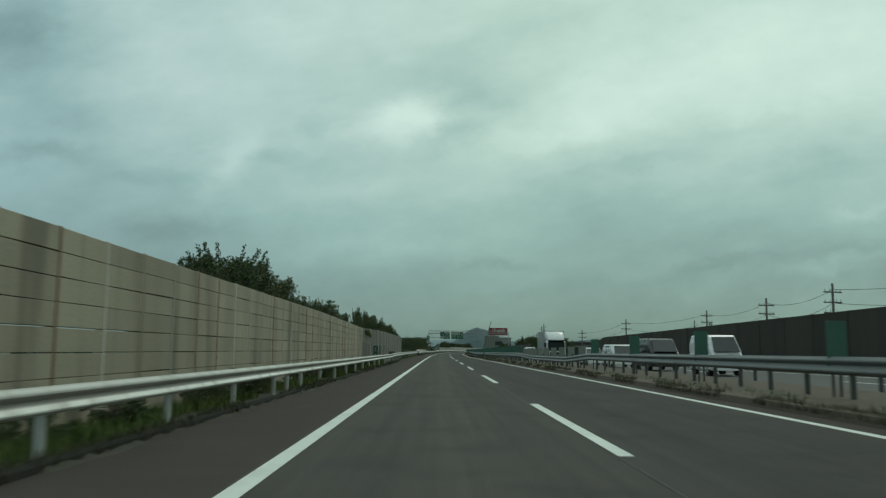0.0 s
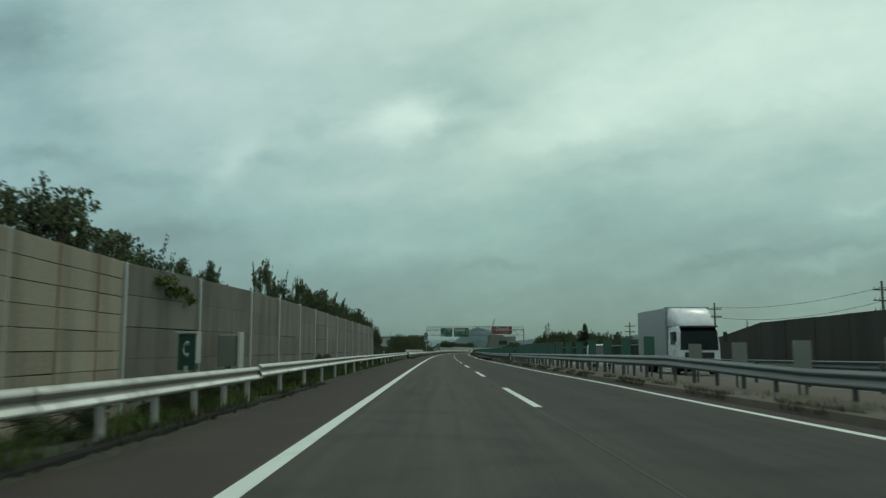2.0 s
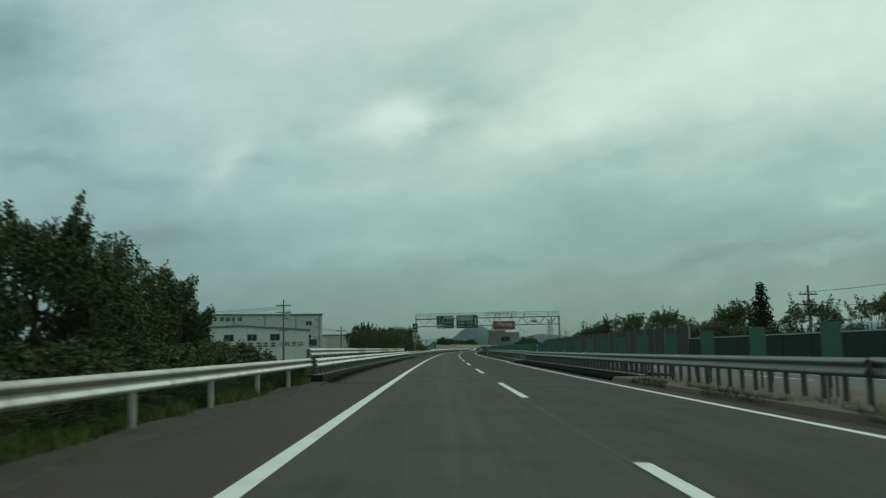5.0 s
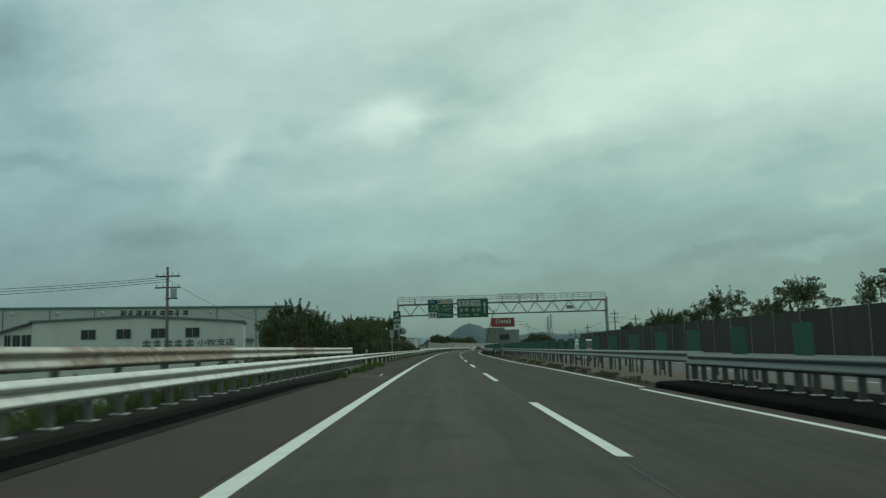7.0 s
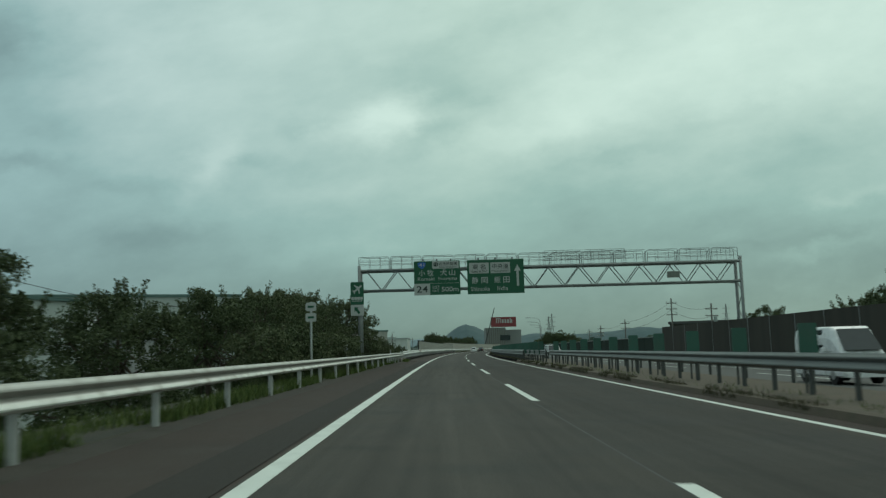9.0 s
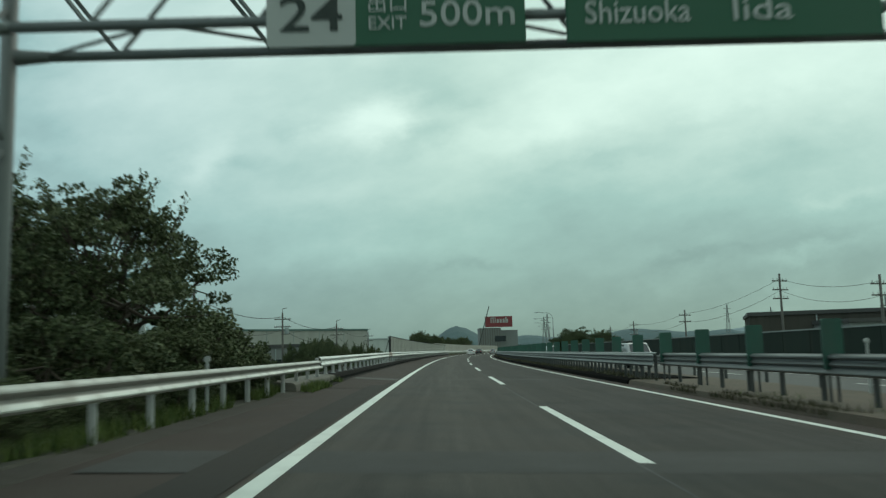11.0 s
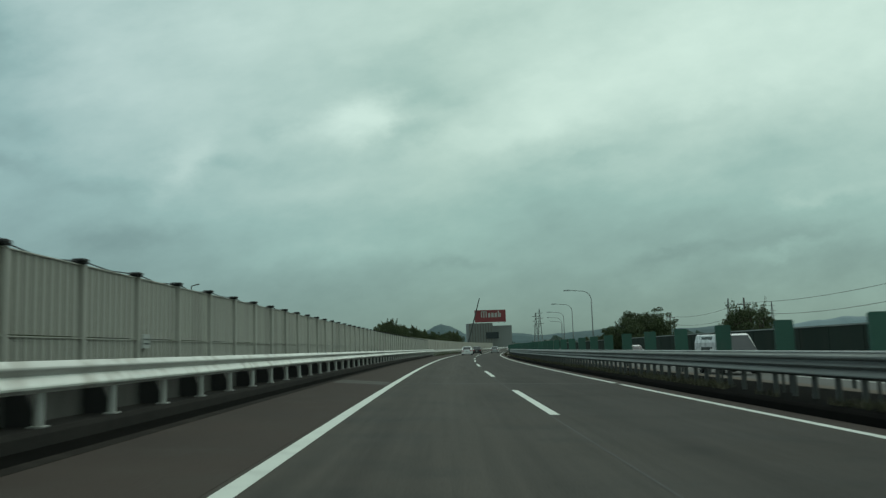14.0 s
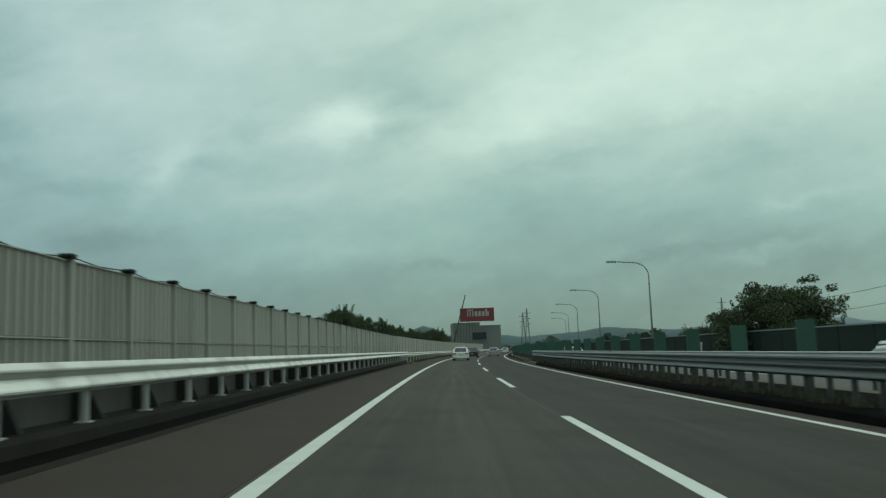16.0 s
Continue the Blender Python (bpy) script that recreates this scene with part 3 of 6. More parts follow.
strip("tar_joint", S0, S1, DASH - 0.115, DASH - 0.085, joint, 0.0025)
# darker strip across the road just short of the gantry
strip("asphalt_patch", 288.3, 290.0, -3.5, 6.3, paint("dark_strip", (0.031, 0.030, 0.027), 0.85, vary=0.25, scale=1.0, bump=0.3), 0.002)
for s in (156.5, 314.0, 382.1, 474):
    strip("expansion_joint", s, s + 0.2, -1.8, 6.4, joint, 0.002)
    strip("expansion_joint", s, s + 0.2, -3.9, -1.8, joint, 0.005, h_left=0.096 if s in (314.0, 382.1) else 0.005)
for s, w_ in ((312.4, 1.5), (381.0, 1.08), (382.32, 1.05)):
    strip("asphalt_patch", s, s + w_, -3.5, -1.82, patch, 0.004, h_left=0.079)
# the first bridge ends on the skew: a dusty slab, its joint, a stray paint mark and a darker seam strip
strip("dusty_slab", 209.75, 212.4, -3.7, -1.82, paint("dusty_slab", (0.082, 0.073, 0.058), 0.95, vary=0.4, scale=1.6, bump=0.4, grain=30, stain=((0.045, 0.042, 0.036), 0.5), spec=0.1), 0.008, skew=3.15)
strip("expansion_joint", 212.4, 212.62, -3.9, -1.82, joint, 0.011, skew=3.5)
strip("paint_mark", 214.0, 215.4, -2.43, -2.36, line_white, 0.009)
strip("seam_strip", 214.9, 312, -2.44, -1.82, paint("seam_asphalt", (0.037, 0.033, 0.029), 0.88, vary=0.3, scale=0.6, bump=0.5, grain=34, spec=0.15), 0.004)

# ---- verges and land ----
BRIDGES = ((157, 215), (306, 474))
sweep("verge", [(-3.72, -0.014), (-3.80, 0.028), (-4.3, 0.02), (-6.4, -0.22), (-8.2, -0.5), (-8.2, -0.8), (-3.72, -0.6)], S0, 157, 4, verge_mat, label="grassy earth verge behind the guard rail", category="verge")
sweep("verge_kerb", [(-3.70, -0.012), (-3.715, 0.055), (-3.75, 0.07), (-3.86, 0.07), (-3.88, 0.02), (-3.88, -0.3), (-3.70, -0.3)], S0, 79.6, 4, kerb_dark, label="low blackened kerb between shoulder and grass", category="kerb")
sweep("edge_strip", [(-3.70, -0.012), (-3.78, 0.034), (-4.1, 0.036), (-4.13, 0.0), (-4.13, -0.3), (-3.70, -0.3)], 80, 156.4, 4, asphalt_edge, label="grey gritty strip between shoulder and grass", category="kerb")
sweep("edge_strip", [(-3.72, -0.012), (-3.76, 0.0), (-4.12, 0.02), (-4.12, -0.3), (-3.72, -0.3)], 216.4, 311.4, 4, asphalt_edge, label="worn grey-brown paved strip between shoulder and grass", category="kerb")
sweep("verge", [(-4.12, -0.012), (-4.2, 0.03), (-4.4, 0.02), (-6.4, -0.22), (-8.2, -0.5), (-8.2, -0.8), (-4.12, -0.6)], 216, 306, 4, verge_mat, label="grassy earth verge behind the guard rail", category="verge")
sweep("verge", [(-3.72, -0.014), (-3.8, 0.04), (-4.3, 0.06), (-6.4, 0.1), (-8.2, 0.1), (-8.2, -0.8), (-3.72, -0.6)], 474, S1, 4, verge_mat, label="grassy earth verge below the noise wall", category="verge")
for (a, b), k, top, w_ in zip(BRIDGES, (-3.88, -4.10), (0.24, 0.29), (0.88, 0.75)):
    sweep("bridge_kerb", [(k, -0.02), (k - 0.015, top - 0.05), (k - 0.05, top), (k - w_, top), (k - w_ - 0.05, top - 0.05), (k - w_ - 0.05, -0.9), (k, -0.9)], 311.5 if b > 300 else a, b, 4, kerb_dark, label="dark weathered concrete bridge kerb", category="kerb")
    # the shoulder climbs a little towards the kerb, and eases down to the road's plane at either end
    ends = lambda s, a=a, b=b: max(0.0, min(1.0, (s - a) / 6.0, ((209.5 if b < 300 else b) - s) / 6.0))
    sweep("shoulder", [(k - 0.01, 0.10), (-1.80, 0.001), (-1.80, -0.3), (k - 0.01, -0.3)], a, b, 2, asphalt_old, label="raised hard shoulder of brownish asphalt on the bridge", category="shoulder", ease=ends)
    sweep("gutter", [(k - 0.02, 0.113), (k + 0.34, 0.093), (k + 0.34, 0.05), (k - 0.02, 0.05)], a, b, 2, gutter_black, label="black gutter strip along the kerb with its shade painted in", category="gutter", ease=ends)
    sweep("gutter", [(k + 0.33, 0.0915), (k + 0.52, 0.0815), (k + 0.52, 0.05), (k + 0.33, 0.05)], a, b, 2, gutter_shade_edge, label="dark asphalt band softening the gutter's painted shade", category="gutter", ease=ends)
    sweep("median_kerb", [(6.40, -0.004), (6.44, 0.12), (6.5, 0.16), (6.62, 0.185), (7.4, 0.21), (8.9, 0.23), (8.9, -0.3), (6.40, -0.3)], a + 4, b - (10 if b < 300 else 4), 4, gutter_black, label="black concrete kerb of the median", category="kerb")
sweep("edge_kerb", [(-3.95, -0.02), (-3.98, 0.15), (-4.04, 0.185), (-4.68, 0.2), (-4.73, 0.1), (-4.73, -0.6), (-3.95, -0.6)], 215.1, 222.2, 1, concrete_grey, label="pale dusty concrete kerb past the bridge's end", category="kerb")
sweep("edge_kerb", [(-4.0, -0.02), (-4.03, 0.2), (-4.09, 0.245), (-4.75, 0.28), (-4.82, 0.18), (-4.82, -0.9), (-4.0, -0.9)], 303.2, 311.4, 1, concrete_grey, label="pale weathered concrete kerb before the viaduct", category="kerb")
sweep("verge", [(20.3, -0.01), (20.4, 0.1), (22.5, 0.05), (24.5, -0.6), (24.5, -1.2), (20.3, -1.2)], S0, S1, 5, verge_mat, label="grassy verge beyond the opposite carriageway", category="verge")

LAND = -5.6
xs = np.r_[-4500, -2500, -1200, -600, -320, -180, np.arange(-120, 261, 3.0), 320, 450, 700, 1200, 2500, 4500]
ys = np.r_[-600, -250, np.arange(-60, 1001, 6.0), 1100, 1300, 1700, 2400, 3500, 4800]
sx, sy = AXIS_X[::4], AXIS_Y[::4]
lv, lf = [], []
for y in ys:
    near = np.argmin((sy - y) ** 2)
    for x in xs:
        # across the road by the axis point level with y, which is close enough on so gentle a bend
        a = TURN[::4][near]
        u = (x - sx[near]) * math.cos(a) - (y - sy[near]) * math.sin(a)
        s = S[::4][near]
        edge_l, edge_r = -8.0, 24.0
        if any(b0 < s < b1 for b0, b1 in BRIDGES):
            edge_l = -1.0
        d = max(edge_l - u, u - edge_r, 0)
        z = max(LAND, -1.2 - d * (0.62 if edge_l < -2 else 2.0))
        if d > 12:
            z += 0.25 * noise.noise(Vector((x * 0.03, y * 0.03, 0)))
        if -60 < y < 900 and z > LAND + 1 and d == 0:
            z = -1.2
        lv.append((x, y, z))
w = len(xs)
for j in range(len(ys) - 1):
    for i in range(w - 1):
        a = j * w + i
        lf.append((a, a + 1, a + w + 1, a + w))
tagged(new("ground", mesh_of("ground", lv, lf, field)), "low flat land with grass, lots and fields", "ground", kind="structure")

# ---- guard rails ----


def w_beam(length, material, tall=0.29, face=1, name="beam"):
    """A corrugated steel beam, drawn along y with its top at z = 0, whose ridges stand out towards +x times face."""
    prof = [(0.0, 0.0), (0.02, 0.015), (0.085, 0.045), (0.096, 0.07), (0.09, 0.09), (0.03, 0.165), (0.012, 0.185), (0.016, 0.2), (0.062, 0.24), (0.072, 0.262), (0.066, 0.285), (0.015, 0.33), (0.0, 0.35)]
    if tall > 0.4:
        prof = prof[:-1] + [(0.01, 0.37), (0.075, 0.41), (0.083, 0.44), (0.075, 0.47), (0.015, 0.505), (0.0, 0.525)]
    k = tall / prof[-1][1]
    prof = [(x, z * k - tall) for x, z in prof]
    ring = prof + [(x - 0.012, z) for x, z in reversed(prof)]
    b = Build()
    b.prism([(x * face, z) for x, z in ring], 0.0, length)
    return b.mesh(name, material)


def rail_post_mesh(material, height, low=-0.4, r=0.057, flange=False):
    b = Build()
    b.tube((0, 0, low), (0, 0, height), r, n=10)
    b.tube((0, 0, height), (0, 0, height + 0.012), r * 1.02, r * 0.6, n=10)
    b.box(0, 0.07, -0.04, 0.04, height - 0.24, height - 0.1)
    if flange:
        b.slab(-0.085, 0.085, -0.08, 0.08, low, low + 0.02, 0.006)
    return b.mesh("post", material)


def guard_rail(s0, s1, u, post_step, beam_mat, post_mat, label, face=1, top=0.78, pitch=4.0, foot=-0.4, flange=False, tall=0.29, odd=(), end_cap=False, u1=None, cap=None, top1=None, first=None, thick=0.057, plates=None):
    """A rail from s0 to s1, at u (or from u to u1), its beam's top that high above the road plane, its posts down to foot, the first one at first."""
    u1 = u if u1 is None else u1
    top1 = top if top1 is None else top1
    lift = lambda s: top + (top1 - top) * (s - s0) / (s1 - s0)
    at = lambda s: u + (u1 - u) * (s - s0) / (s1 - s0)
    root = thing("guard_rail", stand(s0, u, 0), label, "guard rail", "guard rails along the motorway", "")
    inv = root.matrix_basis.inverted()
    beam = w_beam(pitch + 0.28, beam_mat, tall, face)
    rust = w_beam(pitch + 0.28, rail_rust, tall, face)
    post = rail_post_mesh(post_mat, top - 0.04, foot, thick, flange)
    plate_mesh = Build().slab(-0.11, 0.11, -0.1, 0.1, foot + 0.03, foot + 0.055, 0.008).mesh("foot_plate", plates) if plates else None
    tube = Build().tube((0, 0, 0.02), (0, pitch, 0.02), 0.025).mesh("top_tube", cap) if cap else None
    n = int(round((s1 - s0) / pitch))
    for i in range(n):
        s = s0 + i * pitch
        a, b = place(s, at(s), lift(s)), place(s + pitch, at(s + pitch), lift(s + pitch))
        m = Matrix.Translation(a) @ (b - a).to_track_quat("Y", "Z").to_matrix().to_4x4()
        part("beam", rust if i in odd else beam, root, inv @ m @ Matrix.Translation((face * (0.062 if i % 2 else 0.06), 0, 0)), "rusty stained beam" if i in odd else "")
        if tube:
            part("top_tube", tube, root, inv @ m, "pale steel tube along the top" if i == 0 else "")
    first = s0 + 0.1 if first is None else first
    for s in np.arange(first, s1 + 0.05, post_step):
        part("post", post, root, inv @ stand(s, at(s), 0) @ Matrix.Rotation(0 if face > 0 else math.pi, 4, "Z"))
        if plates:
            part("foot_plate", plate_mesh, root, inv @ stand(s, at(s), 0), "pale steel foot plate" if s == first else "")
    if end_cap:
        b = Build()
        b.box(-0.02, 0.16 * face, -0.01, 0.02, top - tall - 0.02, top + 0.02)
        part("end_plate", b, root, inv @ stand(s1 + 0.3, u1, 0), "white end plate", rail_white)
    return root


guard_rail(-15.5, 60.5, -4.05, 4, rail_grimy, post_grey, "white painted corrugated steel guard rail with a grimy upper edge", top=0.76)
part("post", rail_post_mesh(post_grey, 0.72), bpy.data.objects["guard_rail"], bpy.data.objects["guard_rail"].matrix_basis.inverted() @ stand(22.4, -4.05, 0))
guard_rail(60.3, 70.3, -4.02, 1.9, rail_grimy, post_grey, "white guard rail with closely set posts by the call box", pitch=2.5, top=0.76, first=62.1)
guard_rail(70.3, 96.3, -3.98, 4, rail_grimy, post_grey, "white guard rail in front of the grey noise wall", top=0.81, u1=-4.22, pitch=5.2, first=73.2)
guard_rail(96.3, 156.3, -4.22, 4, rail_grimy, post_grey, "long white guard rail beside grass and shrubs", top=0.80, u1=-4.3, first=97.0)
guard_rail(156.5, 224.5, -4.12, 1, rail_white, post_shaded, "white guard rail on closely set posts along a bridge kerb", foot=0.2, top=0.785, first=157.2, plates=post_grey)
guard_rail(158.2, 222.2, -4.58, 2, rail_worn, post_shaded, "weathered taller white guard rail at the bridge's edge", top=1.115, foot=0.2, flange=True, odd=(4, 8, 9, 12), end_cap=True)
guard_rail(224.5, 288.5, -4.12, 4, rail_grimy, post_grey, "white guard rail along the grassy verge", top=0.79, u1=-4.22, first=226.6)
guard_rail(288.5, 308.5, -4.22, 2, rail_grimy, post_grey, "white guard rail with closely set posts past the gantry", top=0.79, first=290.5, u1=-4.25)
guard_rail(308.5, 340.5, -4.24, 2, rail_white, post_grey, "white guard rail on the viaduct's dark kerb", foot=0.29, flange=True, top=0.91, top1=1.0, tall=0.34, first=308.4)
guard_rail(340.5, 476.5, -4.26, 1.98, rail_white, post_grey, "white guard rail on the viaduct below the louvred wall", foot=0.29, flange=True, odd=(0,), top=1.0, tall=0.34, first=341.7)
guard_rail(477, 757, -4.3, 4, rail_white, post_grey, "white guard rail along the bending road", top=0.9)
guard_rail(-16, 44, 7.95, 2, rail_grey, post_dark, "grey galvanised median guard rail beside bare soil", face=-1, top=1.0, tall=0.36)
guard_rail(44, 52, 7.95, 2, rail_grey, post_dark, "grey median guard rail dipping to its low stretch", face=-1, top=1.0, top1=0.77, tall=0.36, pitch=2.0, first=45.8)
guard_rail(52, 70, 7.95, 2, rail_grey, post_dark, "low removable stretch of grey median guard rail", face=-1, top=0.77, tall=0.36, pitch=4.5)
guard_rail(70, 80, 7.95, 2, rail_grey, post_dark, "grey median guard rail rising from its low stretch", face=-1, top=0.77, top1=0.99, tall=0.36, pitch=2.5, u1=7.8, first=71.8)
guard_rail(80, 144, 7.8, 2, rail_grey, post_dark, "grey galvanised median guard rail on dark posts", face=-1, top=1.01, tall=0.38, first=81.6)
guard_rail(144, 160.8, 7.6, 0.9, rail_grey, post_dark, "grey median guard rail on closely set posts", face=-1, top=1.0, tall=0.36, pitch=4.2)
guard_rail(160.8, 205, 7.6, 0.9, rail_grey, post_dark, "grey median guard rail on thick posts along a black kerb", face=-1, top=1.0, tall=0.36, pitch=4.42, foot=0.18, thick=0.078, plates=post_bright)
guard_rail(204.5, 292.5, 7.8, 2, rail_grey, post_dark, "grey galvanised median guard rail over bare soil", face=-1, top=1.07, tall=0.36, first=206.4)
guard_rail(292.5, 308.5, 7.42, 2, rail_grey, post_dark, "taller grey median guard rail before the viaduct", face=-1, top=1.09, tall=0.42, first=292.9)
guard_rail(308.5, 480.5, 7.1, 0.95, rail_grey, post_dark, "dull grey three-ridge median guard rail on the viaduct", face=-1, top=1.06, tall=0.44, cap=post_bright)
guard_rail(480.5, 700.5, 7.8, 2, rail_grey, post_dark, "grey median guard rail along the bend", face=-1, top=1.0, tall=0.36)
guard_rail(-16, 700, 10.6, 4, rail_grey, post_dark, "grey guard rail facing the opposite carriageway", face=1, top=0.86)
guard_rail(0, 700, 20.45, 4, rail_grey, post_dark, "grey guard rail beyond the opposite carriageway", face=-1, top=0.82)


def anti_glare(s, u, high, wide, material, label):
    root = thing("anti_glare_board", stand(s, u, 0.19), label, "board", "boards on the median")
    b = Build()
    c = wide * 0.07
    h = high - 0.19
    b.prism([(-wide / 2, 0.56), (wide / 2, 0.56), (wide / 2, h - c), (wide / 2 - c, h), (-wide / 2 + c, h), (-wide / 2, h - c)], -0.03, 0.03)
    part("board", b, root, material=material)
    b = Build()
    b.tube((-wide * 0.2, 0.05, -0.2), (-wide * 0.2, 0.05, h - 0.2), 0.03)
    b.tube((wide * 0.2, 0.05, -0.2), (wide * 0.2, 0.05, h - 0.2), 0.03)
    part("stand", b, root, material=post_dark)
    return root


green_one = anti_glare(8.2, 8.05, 1.72, 0.40, green_board, "dark green anti-glare board standing on the median")
for s in np.arange(16.9, 45, 8.75):
    copy_thing(green_one, stand(s, 8.05, 0.19, random.uniform(-5, 5)))
first = anti_glare(47.3, 8.1, 1.38, 0.40, grey_board, "low grey anti-glare board standing on the median")
for i in range(1, 9):
    copy_thing(first, stand(47.3 + 3.9 * i, 8.1, 0.19, random.uniform(-6, 6)))
for s in (*np.arange(84.1, 142, 4.0), *np.arange(146.4, 207, 4.0), *np.arange(210.3, 293, 4.3)):
    copy_thing(green_one, stand(s, 8.05, 0.19, random.uniform(-5, 5)))
for s in np.arange(296.4, 640, 4.0):
    copy_thing(green_one, stand(s, 7.42, 0.23, random.uniform(-5, 5)))

# ---- noise walls ----


def noise_wall(name, s0, s1, line, low, top, step, rows, panel_mat, post_mat, label, group, post_w=0.16, thick=0.12, gap=0.018, proud=0.05, cap=None, slats=0, other_posts=()):
    """A wall of panels between posts; line is its u, or knots (s, u) that it follows; some of its posts may be of other materials."""
    knots = line if isinstance(line, tuple) else ((s0, line), (s1, line))
    u = lambda s: float(np.interp(s, [k[0] for k in knots], [k[1] for k in knots]))
    root = thing(name, stand(s0, u(s0), low), label, "noise wall", group, "structure")
    inv = root.matrix_basis.inverted()
    high = (top - low) / rows
    b = Build()
    if slats:
        b.box(-thick / 2, thick / 2 - 0.085, 0.03, step - 0.03, gap, high)
        # thin louvres pressed into six upright flutes
        ys_ = np.linspace(0.06, step - 0.06, 46)
        dip = [0.5 - 0.5 * math.cos(2 * math.pi * 9 * (y - 0.06) / (step - 0.12)) for y in ys_]
        pitch_ = (high - gap) / slats
        for i in range(slats):
            z = gap + pitch_ * i
            front = [(thick / 2 - 0.068 + 0.05 * d, y, z + pitch_ * 0.05) for y, d in zip(ys_, dip)]
            back_ = [(thick / 2 - 0.072 + 0.05 * d, y, z + pitch_ * 0.98) for y, d in zip(ys_, dip)]
            lip = [(thick / 2 - 0.073 + 0.05 * d, y, z + pitch_ * 0.05) for y, d in zip(ys_, dip)]
            m_ = len(ys_)
            b.add(front + back_ + lip, [(j, j + 1, m_ + j + 1, m_ + j) for j in range(m_ - 1)] + [(j + 1, j, 2 * m_ + j, 2 * m_ + j + 1) for j in range(m_ - 1)])
        b.box(thick / 2 - 0.08, thick / 2 - 0.012, 0.03, step - 0.03, high - 0.014, high)
        panel = b.mesh("panel", panel_mat)
        panel.materials.append(louvre_shade)
        # recessed faces take the tone that stands in for groove shade
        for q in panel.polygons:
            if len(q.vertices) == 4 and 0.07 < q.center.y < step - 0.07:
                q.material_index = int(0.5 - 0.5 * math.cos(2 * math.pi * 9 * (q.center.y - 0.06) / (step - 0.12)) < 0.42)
    else:
        b.prism([(-thick / 2, gap), (thick / 2 - 0.006, gap), (thick / 2, gap + 0.007), (thick / 2, high - 0.005), (thick / 2 - 0.004, high), (-thick / 2, high)], 0.012, step - 0.012)
        panel = b.mesh("panel", panel_mat)
    b = Build()
    b.slab(-thick / 2 - 0.03, thick / 2 + proud, -post_w / 2, post_w / 2, -0.6, top - low + 0.015, 0.012)
    posts = [b.mesh("post", k) for k in (post_mat, *other_posts)]
    n = int(round((s1 - s0) / step))
    for i in range(n):
        sa, sb = s0 + i * step, s0 + (i + 1) * step
        a, c = place(sa, u(sa), low), place(sb, u(sb), low)
        m = Matrix.Translation(a) @ (c - a).to_track_quat("Y", "Z").to_matrix().to_4x4()
        for r in range(rows):
            part("panel", panel, root, inv @ m @ Matrix.Translation((random.uniform(-0.006, 0.006), 0, r * high + (0.0 if slats else random.uniform(-0.004, 0.004)))) @ Matrix.Rotation(0.0 if slats else radians(random.uniform(-0.22, 0.22)), 4, "X"))
        if cap:
            b = Build()
            b.box(-thick / 2 - 0.04, thick / 2 + 0.04, 0.0, step, top - low, top - low + 0.08)
            if i == 0:
                cap_mesh = b.mesh("cap", cap)
            part("cap", cap_mesh, root, inv @ m)
    for i in range(n + 1):
        s = s0 + i * step
        part("post", posts[(i * 7 // 3) % len(posts)], root, inv @ stand(s, u(s), low))
    return root


noise_wall("noise_wall", 10.1, 69.3, ((10, -5.5), (38, -5.55), (50, -5.85), (69.3, -6.45)), -0.36, 2.88, 1.74, 9, concrete, wall_post, "tall stained concrete noise wall with rusty posts", "noise walls", 0.075, gap=0.013, proud=0.012, other_posts=(concrete, rust_post, wall_post, pale_post, rust_post))
noise_wall("noise_wall", 68.85, 120.85, ((69, -6.42), (77, -5.66), (85, -5.55), (121, -5.6)), -0.36, 2.87, 4.0, 5, concrete_grey, post_bright, "tall grey concrete noise wall with pale steel posts", "noise walls", 0.10, gap=0.007)
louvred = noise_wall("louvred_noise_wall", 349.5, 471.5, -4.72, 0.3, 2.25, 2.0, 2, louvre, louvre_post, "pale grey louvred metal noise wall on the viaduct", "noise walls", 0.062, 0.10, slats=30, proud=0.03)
noise_wall("noise_wall", 474, 694, -7.4, 0.0, 2.75, 4.0, 1, concrete_pale, concrete_pale, "long pale concrete noise wall along the bend", "noise walls", 0.2, 0.2)
high_far = noise_wall("far_noise_wall", 3, 107, 21.2, 0.0, 3.25, 4.0, 1, far_wall, far_wall, "tall dark weathered noise wall beyond the opposite lanes", "far noise walls", 0.09, gap=0.002, proud=0.015)
# its end slopes down to the lower wall
b = Build()
b.add([(x, y, z) for x in (-0.06, 0.06) for y, z in ((0.02, -0.6), (9.98, -0.6), (9.98, 2.25), (0.02, 3.25))], [(0, 3, 2, 1), (4, 5, 6, 7), (0, 1, 5, 4), (1, 2, 6, 5), (2, 3, 7, 6), (3, 0, 4, 7)])
part("sloping_panel", b, high_far, high_far.matrix_basis.inverted() @ stand(107, 21.2, 0), "dark panel with a sloping top", far_wall)
noise_wall("far_noise_wall", 117, 201, 21.2, 0.0, 2.2, 4.0, 1, far_low_wall, far_low_wall, "low dark green-grey noise wall with a pale cap", "far noise walls", 0.12, proud=0.01, cap=wall_cap)
noise_wall("far_noise_wall", 201, 313, 21.2, 0.0, 3.34, 4.0, 1, far_wall, gantry_steel, "tall dark noise wall with pale vertical posts", "far noise walls", 0.055, gap=0.002, proud=0.02)
noise_wall("far_noise_wall", 313, 641, 21.2, 0.0, 2.42, 4.0, 1, far_low_wall, far_low_wall, "low dark green-grey noise wall with a pale cap", "far noise walls", 0.12, proud=0.01, cap=wall_cap)

# ---- sign gantry ----
GANTRY_S = 291.5
G_LEFT, G_RIGHT = -6.2, 21.6


